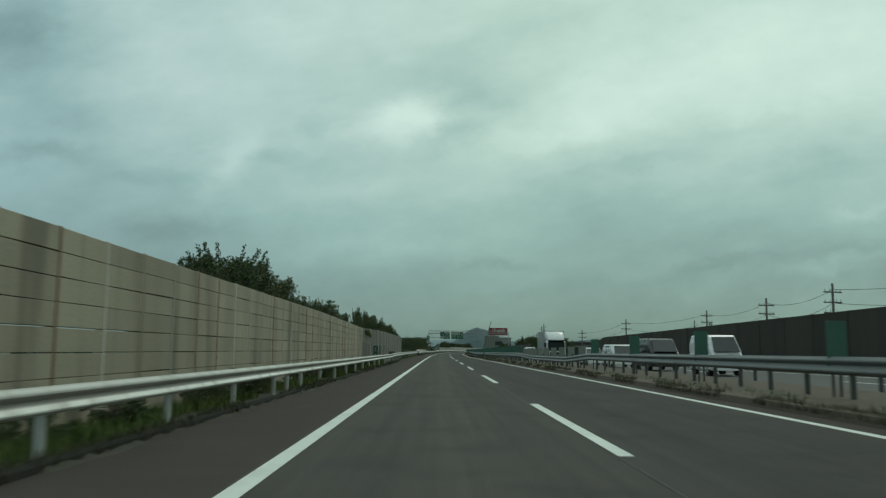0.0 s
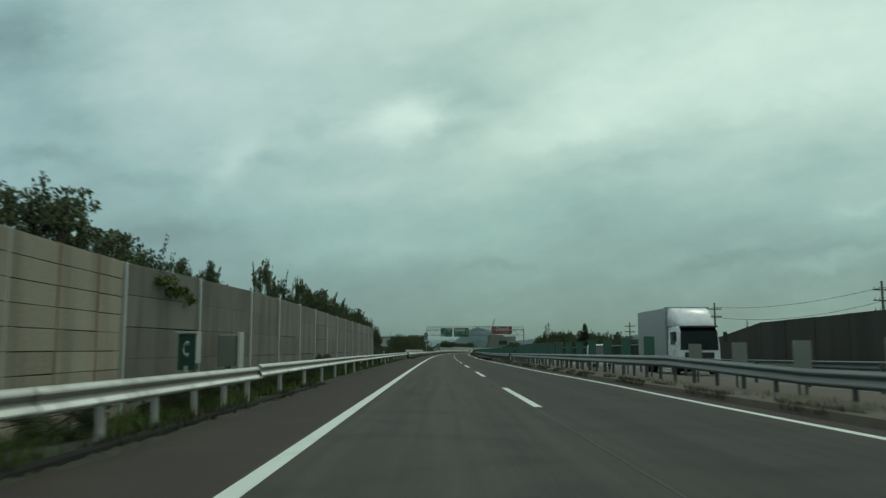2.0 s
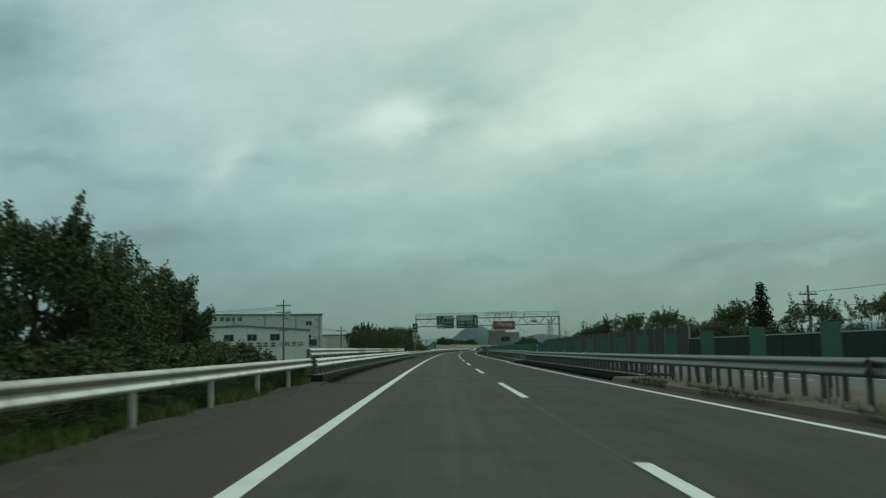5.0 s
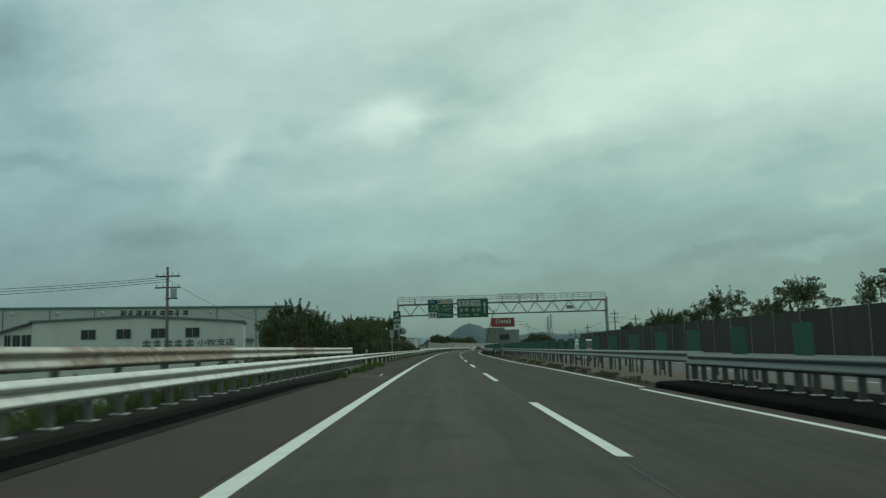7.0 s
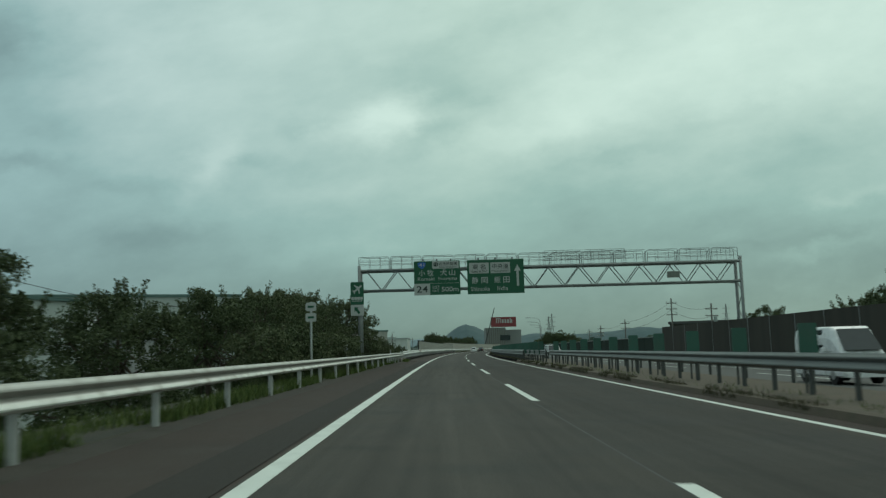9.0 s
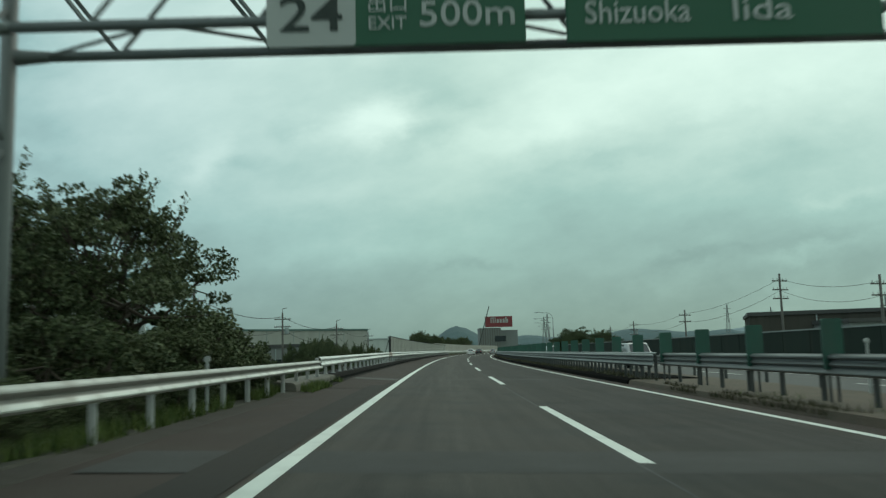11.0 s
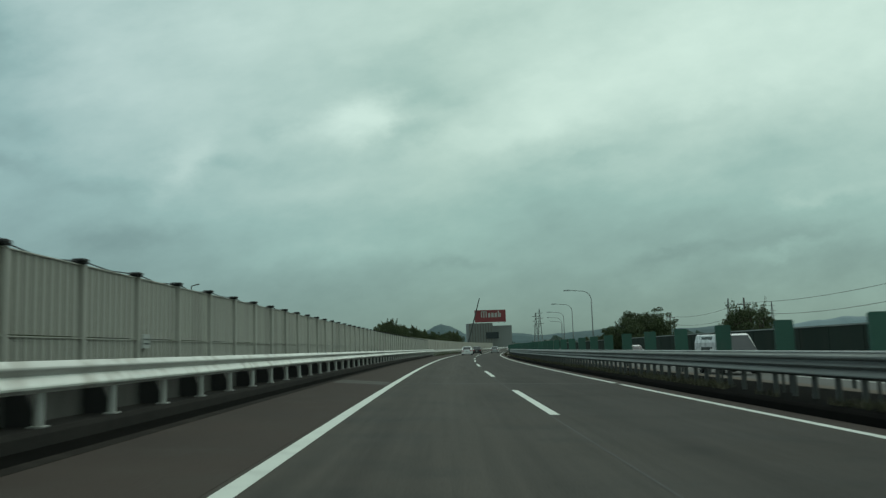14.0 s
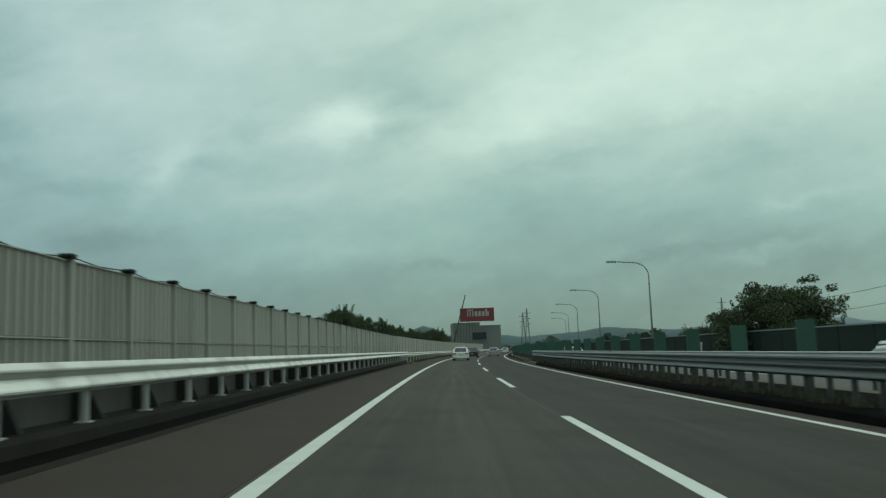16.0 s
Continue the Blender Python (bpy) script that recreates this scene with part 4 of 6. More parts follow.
def word(text, size, width, material, bold=0.0):
    """A word as a flat mesh in x, z, its left foot at the origin, fitted to a width."""
    c = bpy.data.curves.new("word", "FONT")
    c.body, c.size, c.offset, c.extrude = text, size, bold, 0.003
    c.resolution_u = 3
    ob = bpy.data.objects.new("word", c)
    scene.collection.objects.link(ob)
    dg = bpy.context.evaluated_depsgraph_get()
    m = bpy.data.meshes.new_from_object(ob.evaluated_get(dg))
    bpy.data.objects.remove(ob)
    m.name = "lettering"
    xs_ = [v.co.x for v in m.vertices]
    ys_ = [v.co.y for v in m.vertices]
    x0, x1, y0, y1 = min(xs_), max(xs_), min(ys_), max(ys_)
    k = width / (x1 - x0) if width else 1.0
    for v in m.vertices:
        x, y, z = v.co
        v.co = ((x - x0) * k, -z, y - y0 if size > 0 else y)
    m.materials.clear()
    m.materials.append(material)
    m.update()
    return m


def letters(parent, text, x, z, high, width, material, y=-0.012, bold=0.012, label=""):
    """Lettering whose lower left corner is at x, z on a board that faces -y; high is the height of its glyphs."""
    m = word(text, 1.0, None, material, bold * 0.45)
    zs = [v.co.z for v in m.vertices]
    xs_ = [v.co.x for v in m.vertices]
    kz, kx = high / (max(zs) - min(zs)), width / (max(xs_) - min(xs_))
    for v in m.vertices:
        v.co.x, v.co.z = v.co.x * kx, v.co.z * kz
    return part("lettering", m, parent, Matrix.Translation((x, y, z)), label)


def plate(parent, name, x0, x1, z0, z1, material, y=-0.004, deep=0.01, label="", corner=0.04):
    b = Build()
    c = min(corner, (x1 - x0) / 4, (z1 - z0) / 4)
    b.prism([(x0 + c, z0), (x1 - c, z0), (x1, z0 + c), (x1, z1 - c), (x1 - c, z1), (x0 + c, z1), (x0, z1 - c), (x0, z0 + c)], y, y + deep)
    return part(name, b, parent, label=label, material=material)


gm = stand(GANTRY_S, 0, 0)
gantry = thing("sign_gantry", gm, "grey tubular steel truss gantry spanning both carriageways", "gantry")
z0, z1 = 5.5, 6.95
for side, y in (("near", -0.55), ("far", 0.55)):
    for z in (z0, z1):
        part("chord", Build().tube((G_LEFT + 0.1, y, z), (G_RIGHT - 0.1, y, z), 0.075, n=10), gantry, material=gantry_steel, smooth=True)
    n = 24
    for i in range(n):
        xa = G_LEFT + 0.5 + (G_RIGHT - G_LEFT - 1.0) * i / n
        xb = G_LEFT + 0.5 + (G_RIGHT - G_LEFT - 1.0) * (i + 1) / n
        za, zb = (z0, z1) if i % 2 else (z1, z0)
        part("brace", Build().tube((xa, y, za), (xb, y, zb), 0.035, n=6), gantry, material=gantry_steel)
for z in (z0, z1):
    for i in range(13):
        xa = G_LEFT + 0.5 + (G_RIGHT - G_LEFT - 1.0) * i / 13
        xb = G_LEFT + 0.5 + (G_RIGHT - G_LEFT - 1.0) * (i + 1) / 13
        part("brace", Build().tube((xa, -0.55 if i % 2 else 0.55, z), (xb, 0.55 if i % 2 else -0.55, z), 0.028, n=6), gantry, material=gantry_steel)
for x, foot in ((G_LEFT, -0.6), (G_RIGHT, -1.2)):
    for y in (-0.55, 0.55):
        part("column", Build().tube((x, y, foot - 0.5), (x, y, 7.32 if y < 0 else 7.05), 0.115, n=14), gantry, material=gantry_steel, smooth=True)
    for i in range(6):
        a = foot + 0.6 + i * 1.05
        s_ = 1 if i % 2 else -1
        part("brace", Build().tube((x, -0.55 * s_, a), (x, 0.55 * s_, a + 1.05), 0.04, n=6), gantry, material=gantry_steel)
    part("brace", Build().tube((x, -0.55, foot + 0.35), (x, 0.55, foot + 0.35), 0.05, n=6), gantry, material=gantry_steel)
    for y in (-0.55, 0.55):
        for z in (z0, z1):
            k = 1 if x < 0 else -1
            part("joint", Build().tube((x + 0.12 * k, y, z), (x + 0.6 * k, y, z), 0.12, 0.08, n=10), gantry, material=gantry_steel)
# walkway and hand rails on top
b = Build()
b.box(G_LEFT + 0.1, G_RIGHT - 0.1, -0.4, 0.4, z1 + 0.09, z1 + 0.12)
part("walkway", b, gantry, label="steel grating walkway", material=gantry_steel)
for y in (-0.42, 0.42):
    x = G_LEFT - 0.05
    while x < G_RIGHT - 0.3:
        w_ = min(2.35, G_RIGHT - x)
        b = Build()
        top = 7.97
        for z in (z1 + 0.5, z1 + 0.75):
            b.tube((x, y, z), (x + w_ - 0.12, y, z), 0.014, n=5)
        pts = [(x, y, z1 + 0.1), (x, y, top - 0.1), (x + 0.08, y, top), (x + w_ - 0.2, y, top), (x + w_ - 0.12, y, top - 0.1), (x + w_ - 0.12, y, z1 + 0.1)]
        b.path(pts, 0.02)
        for k in (0.33, 0.66):
            b.tube((x + w_ * k, y, z1 + 0.1), (x + w_ * k, y, top), 0.014, n=5)
        part("hand_rail", b, gantry, material=gantry_steel)
        x += w_
# raised stretch of hand rail in the middle of the span
for y in (-0.62, 0.62):
    b = Build()
    for z in (7.5, 7.78, 8.06):
        b.tube((7.4, y, z), (13.2, y, z), 0.016, n=5)
    for x in np.arange(7.4, 13.3, 0.83):
        b.tube((x, y, 7.05), (x, y, 8.06), 0.016, n=5)
    part("hand_rail", b, gantry, material=gantry_steel)
b = Build()
b.slab(16.2, 17.1, -0.75, -0.6, 5.85, 6.3, 0.02)
part("small_board", b, gantry, label="small grey board on the truss", material=grey_board)


def big_sign(x0, x1, zb, zt, label):
    root = thing("direction_sign", gm @ Matrix.Translation((x0, -0.78, zb)) @ Matrix.Rotation(math.atan(0), 4, "Y"), label, "road sign", "signs on the gantry")
    b = Build()
    b.slab(0, x1 - x0, 0, 0.06, 0, zt - zb, 0.02)
    part("panel", b, root, material=sign_green)
    for k in range(3):
        xk = (x1 - x0) * (0.2 + 0.3 * k)
        part("bracket", Build().box(xk - 0.05, xk + 0.05, 0.06, 0.16, 0.15, zt - zb + 0.15), root, material=black_metal)
    return root


sg = big_sign(-2.19, 1.36, 5.05, 7.65, "green exit sign with white lettering for two towns")
sg.scale = (0.942, 1, 0.953)
W = 3.55
plate(sg, "number_panel", 0.0, 1.22, 0.0, 0.88, sign_white, label="white exit number panel")
letters(sg, "24", 0.18, 0.21, 0.50, 0.86, sign_black, bold=0.02)
plate(sg, "rule", 1.22, W, 0.875, 0.895, sign_white, y=-0.005)
letters(sg, "出口", 1.40, 0.46, 0.25, 0.52, sign_white)
letters(sg, "EXIT", 1.40, 0.22, 0.17, 0.52, sign_white, bold=0.005)
letters(sg, "500m", 2.10, 0.24, 0.36, 1.30, sign_white)
letters(sg, "Komaki", 0.28, 1.10, 0.27, 1.28, sign_white, bold=0.008)
letters(sg, "Inuyama", 1.88, 1.04, 0.33, 1.45, sign_white, bold=0.008)
letters(sg, "小", 0.36, 1.45, 0.46, 0.50, sign_white, bold=0.015)
letters(sg, "牧", 1.02, 1.45, 0.48, 0.50, sign_white, bold=0.015)
letters(sg, "犬", 2.02, 1.45, 0.48, 0.52, sign_white, bold=0.015)
letters(sg, "山", 2.70, 1.47, 0.44, 0.48, sign_white, bold=0.015)
b = Build()
b.prism([(0.28, 2.45), (0.45, 2.52), (0.6, 2.50), (0.75, 2.52), (0.92, 2.45), (0.88, 2.24), (0.74, 2.08), (0.6, 2.0), (0.46, 2.08), (0.32, 2.24)], -0.006, 0.0)
sh = part("route_shield", b, sg, label="blue route shield", material=sign_blue)
letters(sh, "41", 0.40, 2.2, 0.22, 0.4, sign_white, y=-0.012)
plate(sg, "name_panel", 1.42, 3.46, 2.0, 2.56, sign_white, label="white panel naming a city expressway")
plate(sg, "route_badge", 1.52, 1.86, 2.17, 2.48, sign_black, y=-0.008, corner=0.1)
letters(sg, "11", 1.60, 2.23, 0.18, 0.18, sign_white, y=-0.014)
letters(sg, "名古屋高速", 1.94, 2.23, 0.26, 1.4, sign_black, y=-0.01)
letters(sg, "NAGOYA EXPWY", 1.94, 2.05, 0.12, 1.36, sign_black, y=-0.01, bold=0.004)

sg = big_sign(1.68, 6.06, 5.03, 7.64, "large green direction sign with a white arrow")
sg.scale = (0.94, 1, 0.954)
plate(sg, "name_panel", 0.16, 1.68, 1.56, 2.38, sign_white, label="white panel naming an expressway")
plate(sg, "name_panel", 1.80, 3.32, 1.56, 2.38, sign_white, label="white panel naming an expressway")
letters(sg, "東", 0.40, 1.86, 0.42, 0.46, sign_black, bold=0.012)
letters(sg, "名", 1.00, 1.86, 0.42, 0.44, sign_black, bold=0.012)
letters(sg, "TOMEI EXPWY", 0.26, 1.62, 0.17, 1.32, sign_black, bold=0.004)
letters(sg, "中央道", 1.94, 1.88, 0.40, 1.25, sign_black, bold=0.012)
letters(sg, "CHUO EXPWY", 1.9, 1.62, 0.17, 1.32, sign_black, bold=0.004)
letters(sg, "静", 0.34, 0.80, 0.50, 0.50, sign_white, bold=0.015)
letters(sg, "岡", 1.08, 0.80, 0.48, 0.50, sign_white, bold=0.015)
letters(sg, "飯", 2.06, 0.80, 0.50, 0.50, sign_white, bold=0.015)
letters(sg, "田", 2.76, 0.81, 0.47, 0.50, sign_white, bold=0.015)
letters(sg, "Shizuoka", 0.26, 0.24, 0.32, 1.45, sign_white, bold=0.008)
letters(sg, "Iida", 2.30, 0.24, 0.31, 0.82, sign_white, bold=0.008)
b = Build()
b.prism([(3.80, 0.55), (3.98, 0.55), (3.98, 1.72), (4.15, 1.68), (3.89, 2.18), (3.63, 1.68), (3.80, 1.72)], -0.008, 0.0)
part("arrow", b, sg, label="white arrow pointing up", material=sign_white)

# airport board on the left column
ap = thing("airport_sign", gm @ Matrix.Translation((-6.83, -0.78, 3.7)) @ Matrix.Diagonal((0.85, 1, 0.97, 1)), "green airport board with a white plane above a white arrow panel", "road sign", "signs on the gantry")
plate(ap, "panel", 0, 1.12, 0.82, 2.52, sign_green, y=0, deep=0.06)
plate(ap, "arrow_panel", 0, 1.12, 0, 0.80, sign_white, y=0, deep=0.06, label="white panel with a green arrow")
b = Build()
hub = [(0.0, 0.5), (0.07, 0.42), (0.08, 0.2), (0.42, -0.02), (0.42, -0.1), (0.08, 0.02), (0.06, -0.28), (0.17, -0.38), (0.17, -0.44), (0.0, -0.4), (-0.17, -0.44), (-0.17, -0.38), (-0.06, -0.28), (-0.08, 0.02), (-0.42, -0.1), (-0.42, -0.02), (-0.08, 0.2), (-0.07, 0.42)]
ca, sa = math.cos(radians(-55)), math.sin(radians(-55))
b.prism([(0.57 + 0.95 * (x * ca - z * sa), 1.98 + 0.95 * (x * sa + z * ca)) for x, z in hub], -0.008, 0.0)
part("plane_symbol", b, ap, label="white plane symbol", material=sign_white)
for k in range(4):
    plate(ap, "lettering_bar", 0.06 + 0.255 * k, 0.28 + 0.255 * k, 1.18, 1.40, sign_white, y=-0.006, corner=0.03)
plate(ap, "lettering_bar", 0.1, 1.0, 1.07, 1.12, sign_white, y=-0.006)
b = Build()
arrow = [(0.0, 0.34), (0.26, 0.04), (0.1, 0.07), (0.1, -0.3), (-0.1, -0.3), (-0.1, 0.07), (-0.26, 0.04)]
ca, sa = math.cos(radians(42)), math.sin(radians(42))
b.prism([(0.54 + x * ca - z * sa, 0.4 + x * sa + z * ca) for x, z in arrow], -0.008, 0.0)
part("arrow", b, ap, label="green slanting arrow", material=sign_green)

# ---- trees ----


def crown_mesh(name, rng, blobs, leaves, size, material, droop=0.25, tufts=0):
    """Many small bent leaves spread through soft clumps."""
    weights = np.array([b[3] ** 1.6 for b in blobs])
    pick = rng.choice(len(blobs), leaves, p=weights / weights.sum())
    B = np.array(blobs)[pick]

    def unit(q):
        return q / (np.linalg.norm(q, axis=1, keepdims=True) + 1e-6)

    d = unit(rng.normal(size=(leaves, 3)))
    rr = B[:, 3] * rng.uniform(0.35, 1.08, leaves) ** 0.6
    squash = np.ones((leaves, 3))
    squash[:, 2] = B[:, 4]
    p = B[:, :3] + d * rr[:, None] * squash
    a = d * 0.6 + rng.normal(size=(leaves, 3)) * 0.8
    a[:, 2] -= droop
    a = unit(a)
    c = unit(np.cross(a, rng.normal(size=(leaves, 3))))
    ln, wd = size * rng.uniform(0.6, 1.5, (leaves, 1)), size * rng.uniform(0.3, 0.55, (leaves, 1))
    bow = np.cross(a, c) * ln * 0.12
    v = np.stack((p, p + a * ln * 0.45 + c * wd + bow, p + a * ln, p + a * ln * 0.45 - c * wd + bow), 1).reshape(-1, 3).tolist()
    f = np.arange(4 * leaves).reshape(-1, 4).tolist()
    return mesh_of(name, v, f, material)


def tree_kind(seed, high, spread, blobs_n, leaves, size, material, flat=0.6, low=0.3, airy=0.0):
    """Trunk and crown meshes of one kind of tree, its foot at the origin."""
    rng = np.random.default_rng(seed)
    tr = Build()
    top = Vector((rng.uniform(-0.2, 0.2) * spread, rng.uniform(-0.2, 0.2) * spread, high * 0.72))
    mid = Vector((top.x * 0.4, top.y * 0.4, high * 0.35))
    r0 = 0.035 * high ** 0.9
    tr.tube((0, 0, -0.6), mid, r0, r0 * 0.7, 8)
    tr.tube(mid, top, r0 * 0.7, r0 * 0.25, 7)
    blobs = []
    for i in range(blobs_n):
        w = 2 * math.pi * (i * 0.618 + rng.uniform(-0.06, 0.06))
        g = low + (1 - low) * (i + 0.5) / blobs_n
        env = math.sin(math.pi * min(1.0, 0.22 + 0.72 * (g - low) / (1 - low))) ** 0.7
        rad = spread * env * rng.uniform(0.45, 0.95)
        c = Vector((math.cos(w) * rad, math.sin(w) * rad, high * (g * 0.9) * rng.uniform(0.96, 1.02)))
        br = spread * rng.uniform(0.20, 0.36) * (1 - airy * 0.4)
        blobs.append((c.x, c.y, c.z, br, flat * rng.uniform(0.7, 1.1)))
        root_ = mid.lerp(top, rng.uniform(0.0, 0.8))
        el = root_.lerp(c, 0.55) + Vector((0, 0, -0.05 * high))
        tr.tube(root_, el, r0 * 0.32, r0 * 0.2, 5, False)
        tr.tube(el, c, r0 * 0.2, r0 * 0.07, 5, False)
        for _ in range(4):
            tip = c + Vector(np.clip(rng.normal(size=3), -1.2, 1.2)) * br * 0.6
            tr.tube(el.lerp(c, 0.6), tip, r0 * 0.1, r0 * 0.03, 4, False)
            blobs.append((tip.x, tip.y, tip.z, br * rng.uniform(0.22, 0.45), flat))
    for i in range(14):
        w, r = rng.uniform(0, 6.28), spread * rng.uniform(0.15, 0.85)
        p = Vector((math.cos(w) * r, math.sin(w) * r, high * (0.86 - 0.42 * (r / spread) ** 2)))
        d = Vector((math.cos(w) * 0.5, math.sin(w) * 0.5, rng.uniform(0.7, 1.3))).normalized()
        ln = high * rng.uniform(0.08, 0.19)
        tr.tube(p - d * high * 0.1, p + d * ln, 0.018, 0.006, 4, False)
        for k in range(6):
            q = p + d * ln * k / 5
            blobs.append((q.x, q.y, q.z, high * 0.022 * (1.5 - 0.2 * k), 1.0))
    return tr.mesh("trunk", bark), crown_mesh("crown", rng, blobs, leaves, size, material)


KINDS = {
    "dense": tree_kind(1, 6, 2.6, 22, 34000, 0.085, leaf_dark, 0.75, 0.18),
    "dense2": tree_kind(2, 6, 3.0, 24, 36000, 0.088, leaf_dark, 0.7, 0.2),
    "dense3": tree_kind(3, 6, 2.8, 22, 34000, 0.085, leaf_mid, 0.7, 0.16),
    "airy": tree_kind(4, 6, 3.2, 26, 17000, 0.085, leaf_mid, 0.4, 0.3, 0.9),
    "airy2": tree_kind(5, 6, 3.4, 28, 18000, 0.085, leaf_dark, 0.35, 0.3, 0.8),
    "spread": tree_kind(9, 6, 4.3, 40, 52000, 0.11, leaf_dark, 0.46, 0.42, 0.25),
    "bush": tree_kind(6, 1.6, 1.1, 12, 7000, 0.062, leaf_dark, 0.7, 0.2),
    "bush2": tree_kind(7, 1.6, 1.2, 12, 7000, 0.062, leaf_mid, 0.6, 0.2),
}
TREES = {
    "dense": ("tree", "dense dark green broadleaf tree", "tree"),
    "dense2": ("tree", "broad dark green uneven tree", "tree"),
    "dense3": ("tree", "leafy mid-green uneven tree", "tree"),
    "airy": ("tree", "loose-branched tree with gappy crown", "tree"),
    "airy2": ("tree", "spreading tree with open branches", "tree"),
    "spread": ("tree", "broad spreading tree with layered branches", "tree"),
    "bush": ("shrub", "small dark green roadside shrub", "shrub"),
    "bush2": ("shrub", "small pale green roadside shrub", "shrub"),
}
MASTERS = {}


def plant(kind, m, high, wide=1.0, where=""):
    """Sets a tree of that height at a pose."""
    name, label, cat = TREES[kind]
    base_h = 1.6 if name == "shrub" else 6.0
    k = high / base_h
    m = m @ Matrix.Rotation(random.uniform(0, 6.28), 4, "Z")
    if kind not in MASTERS:
        root = thing(name, m, label + where, cat, "roadside " + name + "s")
        part("trunk", KINDS[kind][0], root)
        part("crown", KINDS[kind][1], root)
        MASTERS[kind] = root
        ob = root
    else:
        ob = copy_thing(MASTERS[kind], m)
        ob["label"] = label + where
    ob.scale = (k * wide, k * wide, k)
    return ob


rnd = random.Random(7)
rnd2 = random.Random(12)
BEHIND = " behind the noise wall"
for s, u, top, kind, wide in ((38, -10.8, 5.4, "dense", 0.9), (42, -10.4, 6.2, "dense2", 0.9), (47, -10.4, 6.4, "dense3", 0.9), (52, -10.4, 5.7, "dense", 0.85), (57, -10.6, 5.0, "dense3", 0.8),
                              (61, -10.2, 5.2, "airy2", 0.7), (66, -10.2, 5.0, "dense2", 0.7), (73, -9.6, 5.4, "airy", 1.0), (77, -10.2, 5.0, "dense3", 0.7), (82, -10.2, 5.0, "airy2", 0.7),
                              (88, -10.2, 4.9, "dense", 0.65), (97, -9.7, 5.9, "airy", 0.3), (102.5, -9.8, 5.6, "airy2", 0.5), (109.6, -9.7, 6.0, "airy", 0.26), (106, -10.6, 4.6, "dense3", 0.6), (114, -10.4, 4.7, "dense2", 0.7), (118.5, -9.4, 6.1, "dense3", 0.75), (125, -10.4, 5.6, "airy2", 0.8)):
    plant(kind, stand(s, u - (0.5 if wide > 0.6 else 0.0), -1.6), top + 1.8, wide * 0.92, BEHIND)
for s, u, top, kind in ((129, -9.8, 5.6, "dense2"), (133, -9.2, 5.2, "dense"), (137, -10.5, 5.4, "dense3"), (140, -9.0, 4.9, "airy2"), (144, -10, 5.1, "dense"), (148, -9.0, 4.5, "dense2"), (152, -9.6, 4.5, "airy2"), (156, -9.0, 3.7, "dense"), (131, -12.5, 5.4, "dense"), (161, -10.5, 3.1, "dense2"), (167, -11.5, 2.4, "dense")):
    plant(kind, stand(s, u, -2.0), top + 2.0, 0.85, " crowding the guard rail")
for s in np.arange(127, 157, 2.6):
    plant(rnd.choice(("bush", "bush2")), stand(s, -6.6 + rnd.uniform(-0.5, 0.7), -0.35), rnd.uniform(1.2, 1.9), 1.2)
for s, u, top, kind in ((236, -10.0, 3.6, "airy2"), (240, -10.4, 4.6, "dense2"), (244, -9.8, 4.3, "airy2"), (249, -10.5, 3.5, "dense"), (256, -9.8, 3.2, "dense2"), (265, -9.6, 3.8, "dense"), (270, -9.2, 4.3, "airy2"), (274, -9.0, 4.3, "dense3"), (277, -9.4, 4.5, "airy"), (280, -9.2, 4.6, "airy2"), (283, -9.4, 4.6, "airy"), (287, -10.0, 5.2, "airy2"), (291, -10.4, 5.5, "airy"), (285, -11.5, 5.4, "dense3"), (297, -9.6, 5.3, "airy2"), (301, -8.6, 5.6, "airy"), (303.2, -9.4, 6.0, "airy2"), (300, -11, 5.2, "dense3")):
    plant(kind, stand(s, u, -2.0), top + 2.0, 0.85 if top > 4 else 0.95, " beside the guard rail")
for s in np.arange(262, 304, 1.6):
    plant(rnd.choice(("bush", "bush2", "bush")), stand(s, (-7.5 if 277 < s < 293.5 else -6.2) + rnd.uniform(-0.5, 0.4), -0.35), rnd.uniform(1.7, 2.6), 1.0)
for s in np.arange(70, 157, 1.5):
    plant(rnd2.choice(("bush", "bush2", "bush")), stand(s + rnd2.uniform(-0.6, 0.6), -4.9 + rnd2.uniform(-0.25, 0.25), -0.1), rnd2.uniform(0.4, 0.8), 1.3, " at the foot of the wall")
for s in np.arange(264, 305, 1.3):
    plant(rnd2.choice(("bush", "bush2", "bush")), stand(s + rnd2.uniform(-0.4, 0.4), -5.15 + rnd2.uniform(-0.25, 0.15), -0.1), rnd2.uniform(0.6, 1.0), 0.9, " crowding the guard rail")
for s in np.arange(10, 70, 3.1):
    plant(rnd.choice(("bush", "bush2")), stand(s + rnd.uniform(-0.8, 0.8), -4.85 + rnd.uniform(-0.25, 0.25), -0.1), rnd.uniform(0.45, 0.8), 1.2, " at the foot of the wall")
for s in np.arange(161, 214, 3.4):
    plant(rnd2.choice(("dense", "dense2", "dense3")), stand(s, -7.0 + rnd2.uniform(-0.5, 0.4), LAND), rnd2.uniform(6.0, 6.4), 0.75, " growing up beside the bridge")
plant("bush2", stand(87.7, -4.95, -0.1), 1.05, 0.75, " leaning over the guard rail")
plant("bush2", stand(104, -5.0, -0.1), 0.6, 0.9, " at the foot of the wall")
